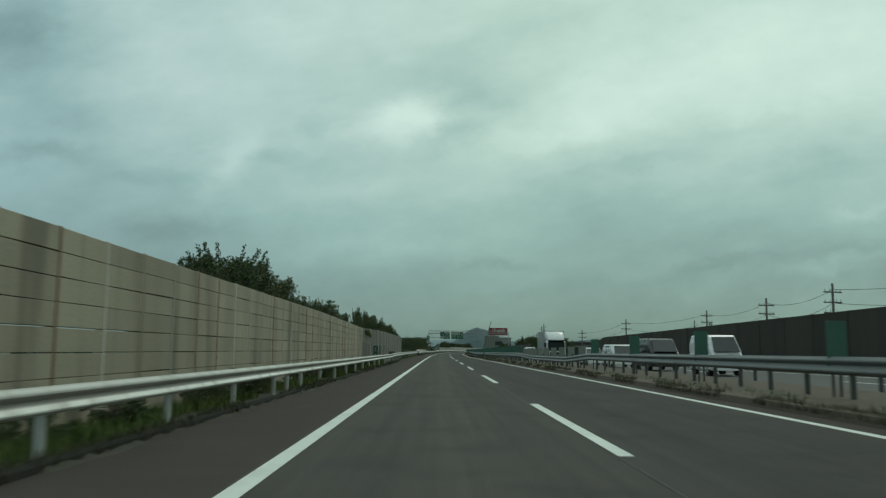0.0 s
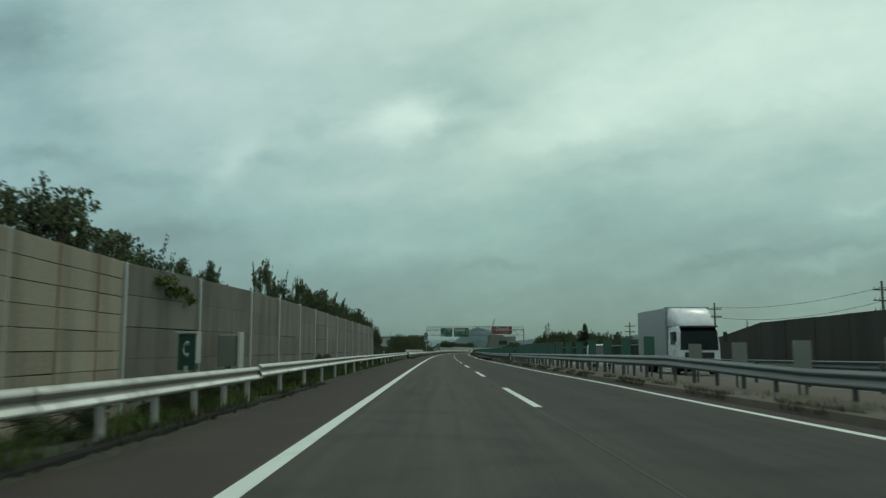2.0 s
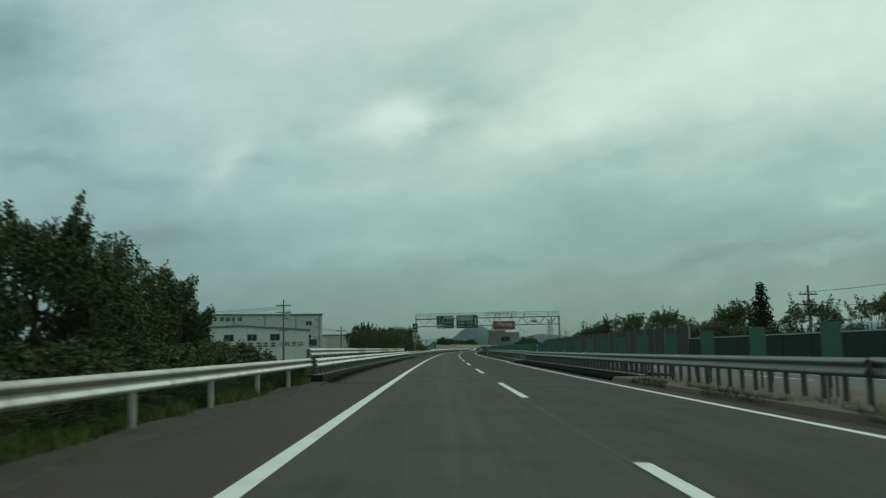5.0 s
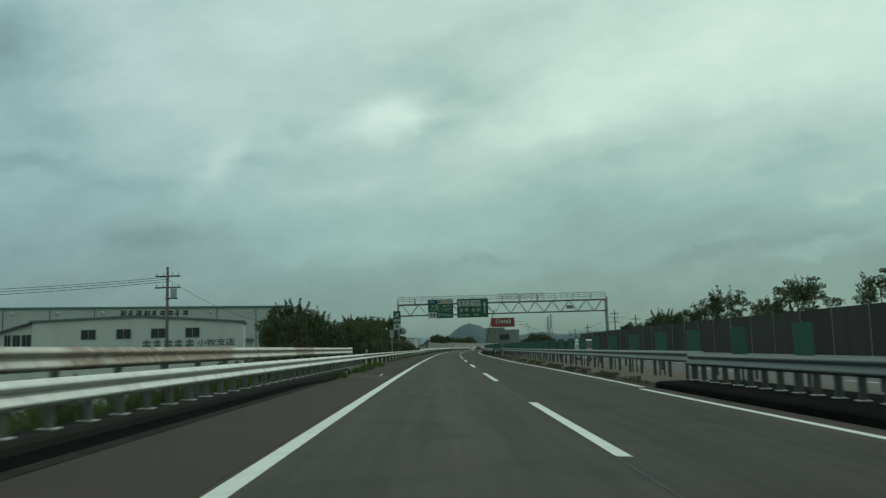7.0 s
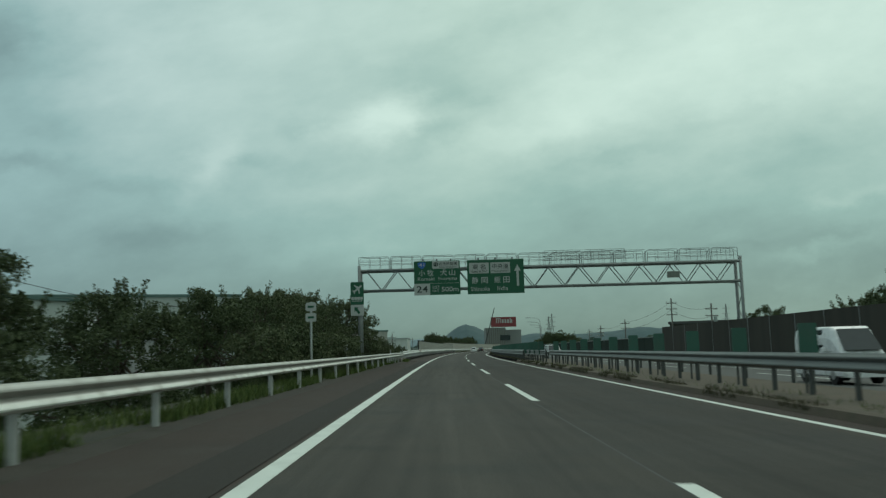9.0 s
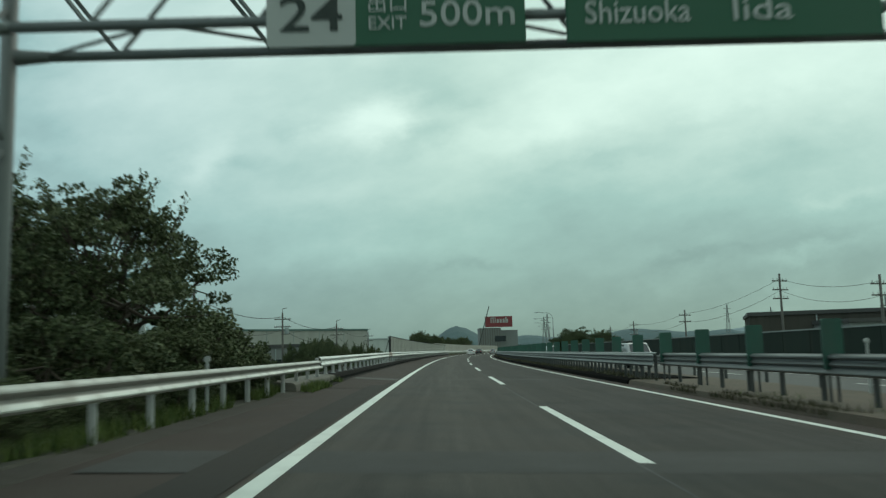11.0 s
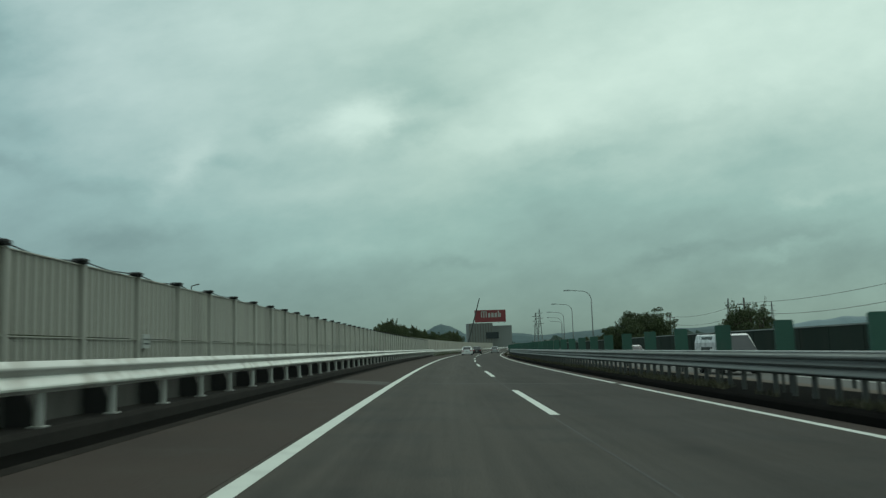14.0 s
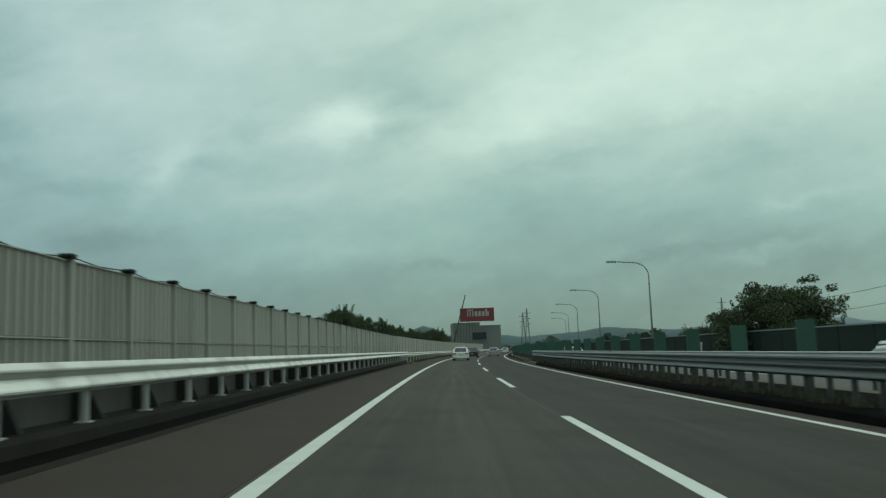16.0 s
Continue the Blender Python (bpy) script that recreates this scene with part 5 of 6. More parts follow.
# beyond the opposite lanes
for s, u, top, kind in ((172, 26, 4.4, "airy2"), (179, 26, 4.9, "airy"), (186, 25, 5.2, "airy2"), (197, 25, 5.6, "airy"), (203, 25.5, 5.4, "dense3"), (211, 26, 4.6, "airy2"), (221, 24.6, 6.2, "airy2"), (227, 25.2, 5.9, "airy"),
                        (236, 24.5, 6.2, "airy"), (252, 24.5, 6.6, "airy2"), (246, 26, 5.4, "airy"), (268, 25.5, 5.3, "dense"), (275, 25, 5.6, "dense2"), (283, 26, 4.9, "airy"), (300, 26.5, 5.0, "dense"),
                        (424, 25, 5.4, "airy2"), (429, 26, 5.0, "dense3"), (464.5, 24.0, 6.1, "spread"), (469, 26.5, 4.6, "dense3"), (482, 25.5, 4.4, "airy"), (490, 26, 3.9, "dense2"), (500, 27, 4.2, "airy2"), (525, 27, 4.4, "dense"), (550, 28, 4.4, "dense3"), (585, 28, 4.4, "dense")):
    plant(kind, stand(s, u, -2.5), top + 2.5, 0.8, " beyond the opposite lanes")
for s in np.arange(500, 760, 11):
    plant(rnd.choice(("dense", "dense2", "dense3")), stand(s, 27 + rnd.uniform(0, 8), -3), rnd.uniform(5, 7.2), 0.9, " beyond the bend")
for s in np.arange(486, 620, 7):
    plant(rnd.choice(("dense", "dense2", "dense3")), stand(s, -12 + rnd.uniform(-4, 1.5), -2), rnd.uniform(6.4, 8.4), 0.85, " behind the pale wall")
for d, u, top in ((82, -13, 2.8), (88, -15.5, 3.0), (94, -12, 2.7), (97, -17, 2.6), (80, -14.8, 3.2), (86, -16.3, 3.7), (92, -18.2, 3.4), (84, -18.6, 3.0), (74, -16, 1.4), (104, -11, 2.6), (58, -14, -1.2), (64, -19, -0.6), (70, -26, 0.2), (52, -24, -1.4)):
    plant(rnd.choice(("dense", "dense2", "dense3")), ahead(304, d, u, LAND), top - LAND, 0.6, " on low ground by the viaduct")


def conifer(m, high):
    root = thing("conifer", m, "tall dark pointed conifer", "tree", "roadside trees")
    part("trunk", Build().tube((0, 0, -0.5), (0, 0, high * 0.9), 0.16, 0.03, 8), root, material=bark)
    rng = np.random.default_rng(11)
    blobs = []
    for i in range(46):
        g = i / 46
        w = i * 2.4
        r = 1.55 * (1 - g) ** 0.85 * rng.uniform(0.6, 1.0)
        blobs.append((math.cos(w) * r, math.sin(w) * r, high * (0.1 + 0.88 * g), 0.22 + 0.6 * (1 - g), 0.8))
    part("crown", crown_mesh("crown", rng, blobs, 9000, 0.16, leaf_fir), root)
    return root


conifer(stand(190.6, 23.6, -2.2), 8.6)

vine = thing("hanging_vine", stand(71.0, -6.1, 2.62), "pale green vine hanging over the wall's top", "vine")
rng = np.random.default_rng(17)
part("foliage", crown_mesh("foliage", rng, [(0.02 + 0.05 * k % 0.1, 0.3 * k - 0.6, 0.1 * math.sin(2.1 * k) - 0.05 * k, 0.2, 0.4) for k in range(7)], 500, 0.09, grass_mat), vine)
part("stem", Build().path([(-0.12, -0.6, 0.3), (0.0, -0.5, 0.15), (0.05, 0.2, 0.0), (0.06, 1.2, -0.3)], 0.01), vine, material=bark)

# ---- grass on the verges ----


def grass_field(name, spans, seed, count, tall, material=grass_mat, label="patchy green roadside grass and weeds"):
    rng = np.random.default_rng(seed)
    v, f = [], []
    for s0, s1, u0, u1, h0, h1 in spans:
        for _ in range(int(count * (s1 - s0))):
            t = rng.uniform()
            s, u = rng.uniform(s0, s1), u0 + (u1 - u0) * t
            if noise.noise(Vector((s * 0.35, u * 0.9, seed))) < -0.08:
                continue
            p = place(s, u, h0 + (h1 - h0) * t - 0.02)
            k = tall * rng.uniform(0.4, 1.3)
            w = rng.uniform(0, 6.28)
            dx, dy = math.cos(w), math.sin(w)
            o = len(v)
            bend = rng.uniform(0.1, 0.7) * k
            v += [(p.x - dy * 0.012, p.y + dx * 0.012, p.z), (p.x + dy * 0.012, p.y - dx * 0.012, p.z), (p.x + dx * bend, p.y + dy * bend, p.z + k)]
            f.append((o, o + 1, o + 2))
    return tagged(new(name, mesh_of(name, v, f, material)), label, "grass", kind="stuff")


grass_field("grass", ((2, 80, -3.95, -4.6, 0.03, 0.0), (80, 157, -4.12, -4.6, 0.03, 0.0), (2, 157, -4.6, -5.6, 0.0, -0.12), (121, 157, -5.6, -6.5, -0.12, -0.23), (223, 306, -4.15, -4.5, 0.03, 0.02), (223, 306, -4.4, -6.5, 0.02, -0.23), (474, 560, -4.3, -7.2, 0.06, 0.1)), 5, 190, 0.24)
grass_field("grass", ((0, 157, 6.7, 7.4, 0.15, 0.18), (226, 300, 6.7, 7.6, 0.15, 0.18)), 6, 16, 0.16)
grass_field("grass", ((0, 80, -3.68, -4.0, 0.0, 0.03), (474, 560, -3.68, -4.2, 0.0, 0.05), (0, 158, 6.42, 6.72, 0.06, 0.15), (206, 306, 6.42, 6.72, 0.06, 0.15), (308, 480, 6.55, 7.3, 0.22, 0.23), (480, 620, 6.42, 6.9, 0.06, 0.15)), 9, 150, 0.15, weed_mat, "low dry dark weeds along the road's edges")
grass_field("grass", ((216, 222, -3.55, -3.95, 0.0, 0.02), (221.8, 233, -3.5, -4.15, 0.0, 0.03), (221.8, 229, -3.7, -4.3, 0.0, 0.03), (211.2, 212.2, -3.5, -3.85, 0.02, 0.05), (303, 310, -3.55, -3.98, 0.02, 0.06), (306, 309, -3.5, -3.98, 0.03, 0.06)), 41, 170, 0.22, grass_mat, "green weeds sprawling over the shoulder past the bridge")
grass_field("grass", ((158, 214, -4.22, -4.72, 0.24, 0.24),), 43, 120, 0.26, grass_mat, "weeds growing through the rails on the bridge kerb")
# loose earth and litter spread over the shoulder's edge
rng = np.random.default_rng(31)
v, f = [], []
for a_, b_ in ((0, 157), (474, 540)):
    for _ in range(int(4.2 * (b_ - a_))):
        s, u = rng.uniform(a_, b_), -3.72 + rng.normal() * 0.07
        w_, l_, h_ = rng.uniform(0.05, 0.16), rng.uniform(0.15, 0.6), rng.uniform(0.015, 0.05)
        o = len(v)
        v.append(tuple(place(s, u, h_)))
        for k in range(7):
            q = 2 * math.pi * k / 7
            g = rng.uniform(0.6, 1.2)
            v.append(tuple(place(s + math.sin(q) * l_ * g, u + math.cos(q) * w_ * g, -0.015)))
            f.append((o, o + 1 + k, o + 1 + (k + 1) % 7))
tagged(new("loose_earth", mesh_of("loose_earth", v, f, verge_mat)), "loose dark earth along the shoulder's edge", "earth", kind="stuff")

# ---- buildings ----


def hall(m, wide, deep, high, wall_mat, roof_mat, label, round_eave=None, seams=0, gable=0.0):
    """A plain hall whose front faces -y; its foot is at the origin, x runs from 0 to wide."""
    root = thing("hall", m, label, "building", "buildings by the road")
    b = Build()
    if gable:
        b.prism([(0, 0), (wide, 0), (wide, high - gable), (wide * 0.58, high - 0.03), (wide * 0.5, high), (wide * 0.45, high - 0.03), (0, high - gable * 0.5)], 0, deep)
    elif round_eave:
        ex, ez = round_eave
        pts = [(0, 0), (wide, 0), (wide, high)] + [(ex - ex * math.sin(a), high - ez + ez * math.cos(a)) for a in np.linspace(0, math.pi / 2, 9)]
        b.prism(pts, 0, deep)
    else:
        b.box(0, wide, 0, deep, 0, high)
    part("wall", b, root, material=wall_mat)
    b = Build()
    if gable:
        b.prism([(-0.3, high - gable * 0.5 + 0.02), (wide * 0.5, high + 0.02), (wide + 0.3, high - gable + 0.02), (wide + 0.3, high - gable + 0.25), (wide * 0.5, high + 0.25), (-0.3, high - gable * 0.5 + 0.25)], -0.3, deep + 0.3)
    else:
        x0 = round_eave[0] * 0.8 if round_eave else -0.25
        b.box(x0, wide + 0.25, -0.25, deep + 0.25, high + 0.004, high + 0.55)
    part("roof", b, root, material=roof_mat)
    for i in range(1, seams):
        x = wide * i / seams
        part("downpipe", Build().tube((x, -0.08, 0), (x, -0.08, high - (gable or 0.1)), 0.09, n=6), root, material=hall_grey)
    return root


def window(root, x, z, w, h, y=0.0):
    b = Build()
    b.box(x - w / 2 - 0.08, x + w / 2 + 0.08, y - 0.06, y - 0.004, z - h / 2 - 0.08, z + h / 2 + 0.08)
    fr = part("window", b, root, material=hall_grey)
    for k in (-1, 1):
        part("pane", Build().box(x + k * w / 4 - w / 4 + 0.03, x + k * w / 4 + w / 4 - 0.03, y - 0.09, y - 0.064, z - h / 2, z + h / 2), fr, material=window_dark)


# big hall with a lower office front, by the trees
hall_mid = paint("hall_cladding_pale", (0.35, 0.385, 0.37), 0.7, vary=0.07, scale=0.3, bump=0.03, stain=((0.28, 0.30, 0.285), 0.3), streak=6)
h1 = hall(pose(-36.8, 403.5, LAND, 0, 0, 20) @ Matrix.Translation((-72.4, 0, 0)), 72.4, 12, 18.55, hall_mid, roof_teal, "long tall pale metal-clad hall with a dark roof edge", round_eave=(3.3, 6.0))
for x in (4.6, 14.7, 24.7, 34.5, 44.2, 53.9, 63.8, 71.4):
    part("downpipe", Build().tube((x, -0.1, 0), (x, -0.1, 18.4), 0.11, n=6), h1, material=roof_teal)
for x, z in ((6.5, 17.6), (16.4, 17.6), (26.5, 17.6), (52.2, 17.6), (62.3, 17.6), (70.5, 17.6), (70.3, 11.8)):
    b = Build()
    b.tube((x, -0.55, z), (x, -0.004, z), 0.3, 0.45, 10)
    part("vent_hood", b, h1, material=hall_white)
for k in range(9):
    b = Build()
    x, w_ = 30.6 + 1.85 * k, 1.4 - 0.25 * (k * 5 % 3)
    b.box(x, x + w_, -0.15, -0.004, 17.0, 17.4)
    b.box(x + 0.15, x + w_, -0.15, -0.004, 17.6, 17.95)
    b.box(x + 0.2 + 0.35 * (k % 3), x + 0.5 + 0.35 * (k % 3), -0.17, -0.004, 16.8, 18.15)
    part("lettering_bar", b, h1, label="dark lettering too small to read", material=sign_black)
window(h1, 68.0, 16.0, 1.9, 1.2)
window(h1, 67.8, 11.7, 1.9, 1.2)
part("glazed_panel", Build().slab(64.8, 70.7, -0.25, -0.004, 8.7, 10.9, 0.05), h1, label="dark green-framed panel low on the wall", material=roof_teal)
part("dark_glass", Build().box(65.1, 70.4, -0.29, -0.254, 9.0, 10.6), bpy.data.objects["glazed_panel"], material=window_dark)
for x in (64.1, 71.8):
    part("stay", Build().tube((x, -0.2, 13.0), (x + 1.5, -1.5, 7.2), 0.11, n=6), h1, label="pale slanting stay", material=hall_white)
front = pose(-50.6, 289.4, LAND, 0, 0, 10)
h2 = hall(front, 26.4, 9, 11.9, hall_white, roof_teal, "white low-gabled office front of a warehouse", gable=1.0)
for x in (6.85, 11.2, 15.55, 19.9):
    window(h2, x, 9.7, 1.8, 1.2)
for k in range(5):
    b = Build()
    x, w_ = 13.6 + 1.36 * k, 1.0 - 0.1 * (k % 2)
    b.box(x, x + w_, -0.12, -0.004, 8.42, 8.66)
    b.box(x, x + w_, -0.12, -0.004, 7.9, 8.18)
    b.box(x + 0.38, x + 0.6, -0.13, -0.004, 7.85, 8.82)
    part("lettering_bar", b, h2, label="grey lettering too faint to read", material=roof_teal)
letters(h2, "小牧支店", 20.5, 7.85, 0.98, 4.85, sign_black, y=-0.05)
h2b = thing("hall", front @ Matrix.Translation((-4.9, 0.4, 0)), "low pale wing with a steep dark roof beside the office front", "building", "buildings by the road")
part("wall", Build().prism([(0, 0), (4.89, 0), (4.89, 11.25), (0, 9.75)], 0, 8), h2b, material=hall_white)
part("roof", Build().prism([(-0.3, 9.66), (4.88, 11.26), (4.88, 11.55), (-0.3, 10.0)], -0.4, 8.3), h2b, material=roof_tile)
for x, w_ in ((1.9, 0.75), (2.95, 0.9), (4.15, 1.1)):
    window(h2b, x, 9.1, w_, 1.5)

# long beige hall
h4 = hall(pose(-79.0, 506, LAND, 0, 0, 39), 84, 40, 14.2, hall_beige, roof_teal, "long beige metal hall with a green roof edge", round_eave=(4.0, 4.0), seams=9)
b = Build()
b.box(24, 36, -0.3, -0.004, 4.5, 10.4)
part("dock_door", b, h4, label="grey loading door", material=hall_grey)
hall(ahead(292, 330, -80, LAND), 60, 30, 12, hall_white, hall_grey, "far white warehouse beyond the fields", seams=5)
for s, d, u, w, h, lab in ((0, 330, -60, 26, 9, "far pale grey building"), (0, 420, -30, 18, 8, "far pale building with a flat roof"), (90, 300, 60, 30, 9, "far low grey building beyond the lanes"), (200, 420, 90, 50, 8, "far long grey building"), (292, 520, 140, 46, 8.5, "far grey works building"), (402, 620, 90, 60, 8.5, "far pale works building"), (402, 800, 180, 90, 9, "far long works building")):
    bl = hall(ahead(s, d, u, LAND), w, 14, h, haze_grey, roof_tile, lab, seams=4)
    for i in range(int(w / 6)):
        window(bl, 4 + 6 * i, h - 2.6, 2.6, 1.4)
# works beyond the opposite wall
hall(pose(52, 404, LAND, 0, 0, -20), 46, 22, 10.6, far_wall, roof_tile, "dark flat-roofed works building beyond the noise wall", seams=5)


def house(m, wide, deep, eave, ridge, label):
    root = thing("house", m, label, "house", "houses below the viaduct")
    part("wall", Build().box(0, wide, 0, deep, 0, eave), root, material=hall_beige)
    b = Build()
    o = 0.6
    b.prism([(-o, eave - 0.1), (wide + o, eave - 0.1), (wide + o, eave + 0.06), (wide / 2, ridge), (-o, eave + 0.06)], -o, deep + o)
    part("roof", b, root, material=roof_tile)
    b = Build()
    b.tube((wide / 2, -o, ridge), (wide / 2, deep + o, ridge), 0.14, n=6)
    part("ridge", b, root, material=roof_tile)
    for x in (wide * 0.25, wide * 0.7):
        window(root, x, eave * 0.6, 1.6, 1.2)
    return root


house(pose(-33, 398, LAND, 0, 0, 10), 11, 10, 4.9, 6.9, "dark tiled gable-roofed house below the road", )
house(pose(-25.5, 434, LAND), 9, 8, 5.6, 8.0, "small tiled house below the road")
house(pose(-46, 380, LAND), 10, 9, 4.6, 6.3, "tiled house with pale walls below the road")
for i, (d, u) in enumerate(((500, -70), (540, -48), (470, -95), (600, -20), (560, -120))):
    house(ahead(250, d, u, LAND), 12, 10, 6.5, 9.0, "far tiled house in the distance")

# rooftop board building and crane
sb = thing("office_block", pose(48.5, 884, LAND), "grey concrete block carrying a large red roof board", "building")
part("wall", Build().box(0, 15.5, 0, 20, 0, 22.4), sb, material=haze_grey)
part("wall", Build().box(15.5, 28, 3, 20, 0, 20.6), sb, material=haze_grey)
for i in range(9):
    part("fin", Build().box(0.6 + 1.7 * i, 1.0 + 1.7 * i, -0.4, -0.004, 0, 22), sb, material=concrete_grey)
part("window_band", Build().box(11, 19, -0.5, -0.41, 12.5, 16.5), sb, material=window_dark)
bd = part("roof_board", Build().slab(4.2, 24.0, -0.6, 0.4, 22.9, 30.6, 0.05), sb, label="large red board with white lettering shapes", material=sign_red)
for k, (x, w, h) in enumerate(((8.2, 0.7, 4.0), (9.7, 0.7, 4.0), (11.2, 0.7, 4.0), (12.7, 1.5, 2.8), (14.8, 1.5, 2.8), (16.9, 1.5, 2.8), (19.0, 0.8, 4.0), (20.0, 0.9, 2.6))):
    part("logo_bar", Build().box(x, x + w, -0.7, -0.604, 25.9, 25.9 + h), bd, material=sign_white)
part("logo_bar", Build().box(8.2, 11.9, -0.7, -0.604, 29.2, 29.9), bd, material=sign_white)
for k in range(6):
    part("strut", Build().tube((5 + 3.6 * k, 0.4, 22.4), (5 + 3.6 * k, 0.2, 25), 0.15, n=6), bd, material=black_metal)

cr = thing("crane", pose(44.5, 862, LAND), "lattice crane jib raised above the works", "crane")
b = Build()
for o in (-0.4, 0.4):
    b.tube((0, o, 4), (9.5, o * 0.3, 37), 0.5, 0.3, n=6)
for i in range(14):
    g = i / 14
    b.tube((9.5 * g, -0.4 * (1 - 0.7 * g), 4 + 33 * g), (9.5 * (g + 0.07), 0.4 * (1 - 0.7 * g), 4 + 33 * (g + 0.07)), 0.2, n=5)
part("jib", b, cr, material=post_dark)
part("cab", Build().slab(-2.5, 2.0, -1.6, 1.6, 1.2, 4.6, 0.2), cr, material=haze_grey)
part("undercarriage", Build().slab(-3, 3, -2, 2, -0.2, 1.2, 0.2), cr, material=black_metal)

# ---- poles and wires ----


def pole(m, high, label, group, arms=2, drum=False, lamp=False, turned=0):
    root = thing("utility_pole", m, label, "utility pole", group)
    part("mast", Build().tube((0, 0, -0.5), (0, 0, high), 0.19, 0.11, 10), root, material=pole_concrete, smooth=True)
    for i in range(arms):
        z = high - 0.9 - 1.0 * i
        arm = part("cross_arm", Build().box(-1.1, 1.1, -0.06, 0.06, z, z + 0.12), root, Matrix.Rotation(radians(turned), 4, "Z"), material=pole_concrete)
        for x in (-0.95, -0.35, 0.45, 0.95):
            part("insulator", Build().tube((x, 0, z + 0.12), (x, 0, z + 0.36), 0.06, 0.04, 6), arm, material=hall_white)
    if drum:
        part("transformer", Build().tube((0.55, 0, high - 2.75), (0.55, 0, high - 1.95), 0.27, n=12), root, label="grey transformer drum", material=hall_grey)
        part("bracket", Build().box(-0.2, 0.9, -0.05, 0.05, high - 2.85, high - 2.75), root, material=pole_concrete)
        part("cross_arm", Build().box(-0.7, 0.7, -0.05, 0.05, high - 4.6, high - 4.5), root, material=pole_concrete)
    if lamp:
        part("hook", Build().path([(0, 0, high), (0, 0, high + 0.5), (0.6, 0, high + 0.65)], 0.05), root, material=pole_concrete)
    return root


def wire(tops, sag, label, r=0.02):
    """One sagging cable between poles' tops."""
    b = Build()
    pts = []
    for p, q in zip(tops, tops[1:]):
        for i in range(13):
            g = i / 12
            if i or not pts:
                pts.append(Vector(p).lerp(Vector(q), g) - Vector((0, 0, sag * 4 * g * (1 - g))))
    b.path(pts, r, 4)
    ob = new("overhead_wire", b.mesh("overhead_wire", wire_mat))
    return tagged(ob, label, "cable", "overhead wires")


right = [(38, 40, 7.4), (38, 81, 7.8), (38, 97.4, 7.4), (42, 131.5, 7.6), (36.2, 162.2, 7.3), (35.7, 209, 6.4), (43.4, 353.4, 6.8), (43.7, 374.2, 8.8), (43.7, 408.2, 6.4), (49.4, 460.2, 6.4), (56, 510, 6.4)]
tops = []
for i, (x, y, top) in enumerate(right):
    m = pose(x, y, LAND)
    pole(m, top - LAND, "concrete utility pole with cross arms beyond the far wall", "poles beyond the far wall", arms=2 + i % 2, drum=i % 3 == 0, turned=20)
    tops.append(m @ Vector((0, 0, top - LAND - 0.6)))
for run in (tops[:6], tops[6:]):
    wire(run, 0.7, "thin dark cable sagging between the far poles")
    wire([p - Vector((0, 0, 1.3)) for p in run], 0.9, "lower dark cable between the far poles")
pole(pose(-22.4, 254.5, LAND), 14.5, "concrete utility pole with a transformer by the hall", "poles on the left", drum=True)
a1 = pose(-22.4, 254.5, LAND) @ Vector((0, 0, 13.4))
a0 = pose(-75, 243, LAND) @ Vector((0, 0, 13.2))
a2 = ahead(179.7, 130, -22, LAND) @ Vector((0, 0, 11.4))
for dz in (0, -0.35, 0.3):
    wire([a0 + Vector((0, 0, dz)), a1 + Vector((0, 0, dz * 0.6))], 1.2, "dark cable running to the pole by the hall")
wire([a1, a2], 1.5, "dark cable passing behind the trees")
pole(ahead(179.7, 130, -22, LAND), 12.0, "concrete utility pole among the trees", "poles on the left")
q = [pose(-28, 322, LAND), pose(-17.8, 357.7, LAND), pose(-15.2, 391.7, LAND), pose(-10.8, 420.1, LAND), pose(-8, 462, LAND)]
hs = [13.2, 12.7, 12.3, 11.7, 11.2]
lefts = []
for i, (m, h) in enumerate(zip(q, hs)):
    if i:
        pole(m, h, "concrete utility pole with a hooked top by the viaduct", "poles on the left", drum=i in (1, 2), lamp=True)
    lefts.append(m @ Vector((0, 0, h - 0.5)))
wire(lefts, 0.9, "dark cable drooping between the viaduct poles", 0.035)
wire([p - Vector((0, 0, 1.6)) for p in lefts], 1.3, "lower cable drooping between the viaduct poles", 0.03)
pole(pose(-28, 392, LAND), 8.4, "short service pole beside the houses", "poles on the left", 1)
pole(ahead(402, 250, -30, LAND), 13, "far utility pole behind the wall", "poles on the left", 2)


def pylon(m, high, label):
    root = thing("pylon", m, label, "pylon", "distant pylons")
    b = Build()
    n = 9
    for i in range(n):
        g0, g1 = i / n, (i + 1) / n
        r0, r1 = high * 0.09 * (1 - g0) ** 1.2 + 0.5, high * 0.09 * (1 - g1) ** 1.2 + 0.5
        for k in range(4):
            c0, c1 = math.pi / 2 * k + 0.78, math.pi / 2 * (k + 1) + 0.78
            b.tube((r0 * math.cos(c0), r0 * math.sin(c0), high * g0), (r1 * math.cos(c0), r1 * math.sin(c0), high * g1), 0.28, n=4)
            b.tube((r0 * math.cos(c0), r0 * math.sin(c0), high * g0), (r1 * math.cos(c1), r1 * math.sin(c1), high * g1), 0.16, n=4)
    part("lattice", b, root, material=gantry_steel)
    for z in (0.66, 0.78, 0.9):
        part("arm", Build().tube((-high * 0.09, 0, high * z), (high * 0.09, 0, high * z), 0.3, n=4), root, material=gantry_steel)


pylon(ahead(365, 1255, 500, LAND), 62, "distant grey lattice pylon")
pylon(ahead(402, 885, 94, LAND), 48, "grey lattice pylon behind the trees")
pylon(pose(443, 1444, LAND), 61.5, "tall thin lattice pylon in the distance")
pylon(ahead(0, 1300, 160, LAND), 45, "distant grey lattice pylon")

# ---- street lamps along the bend ----


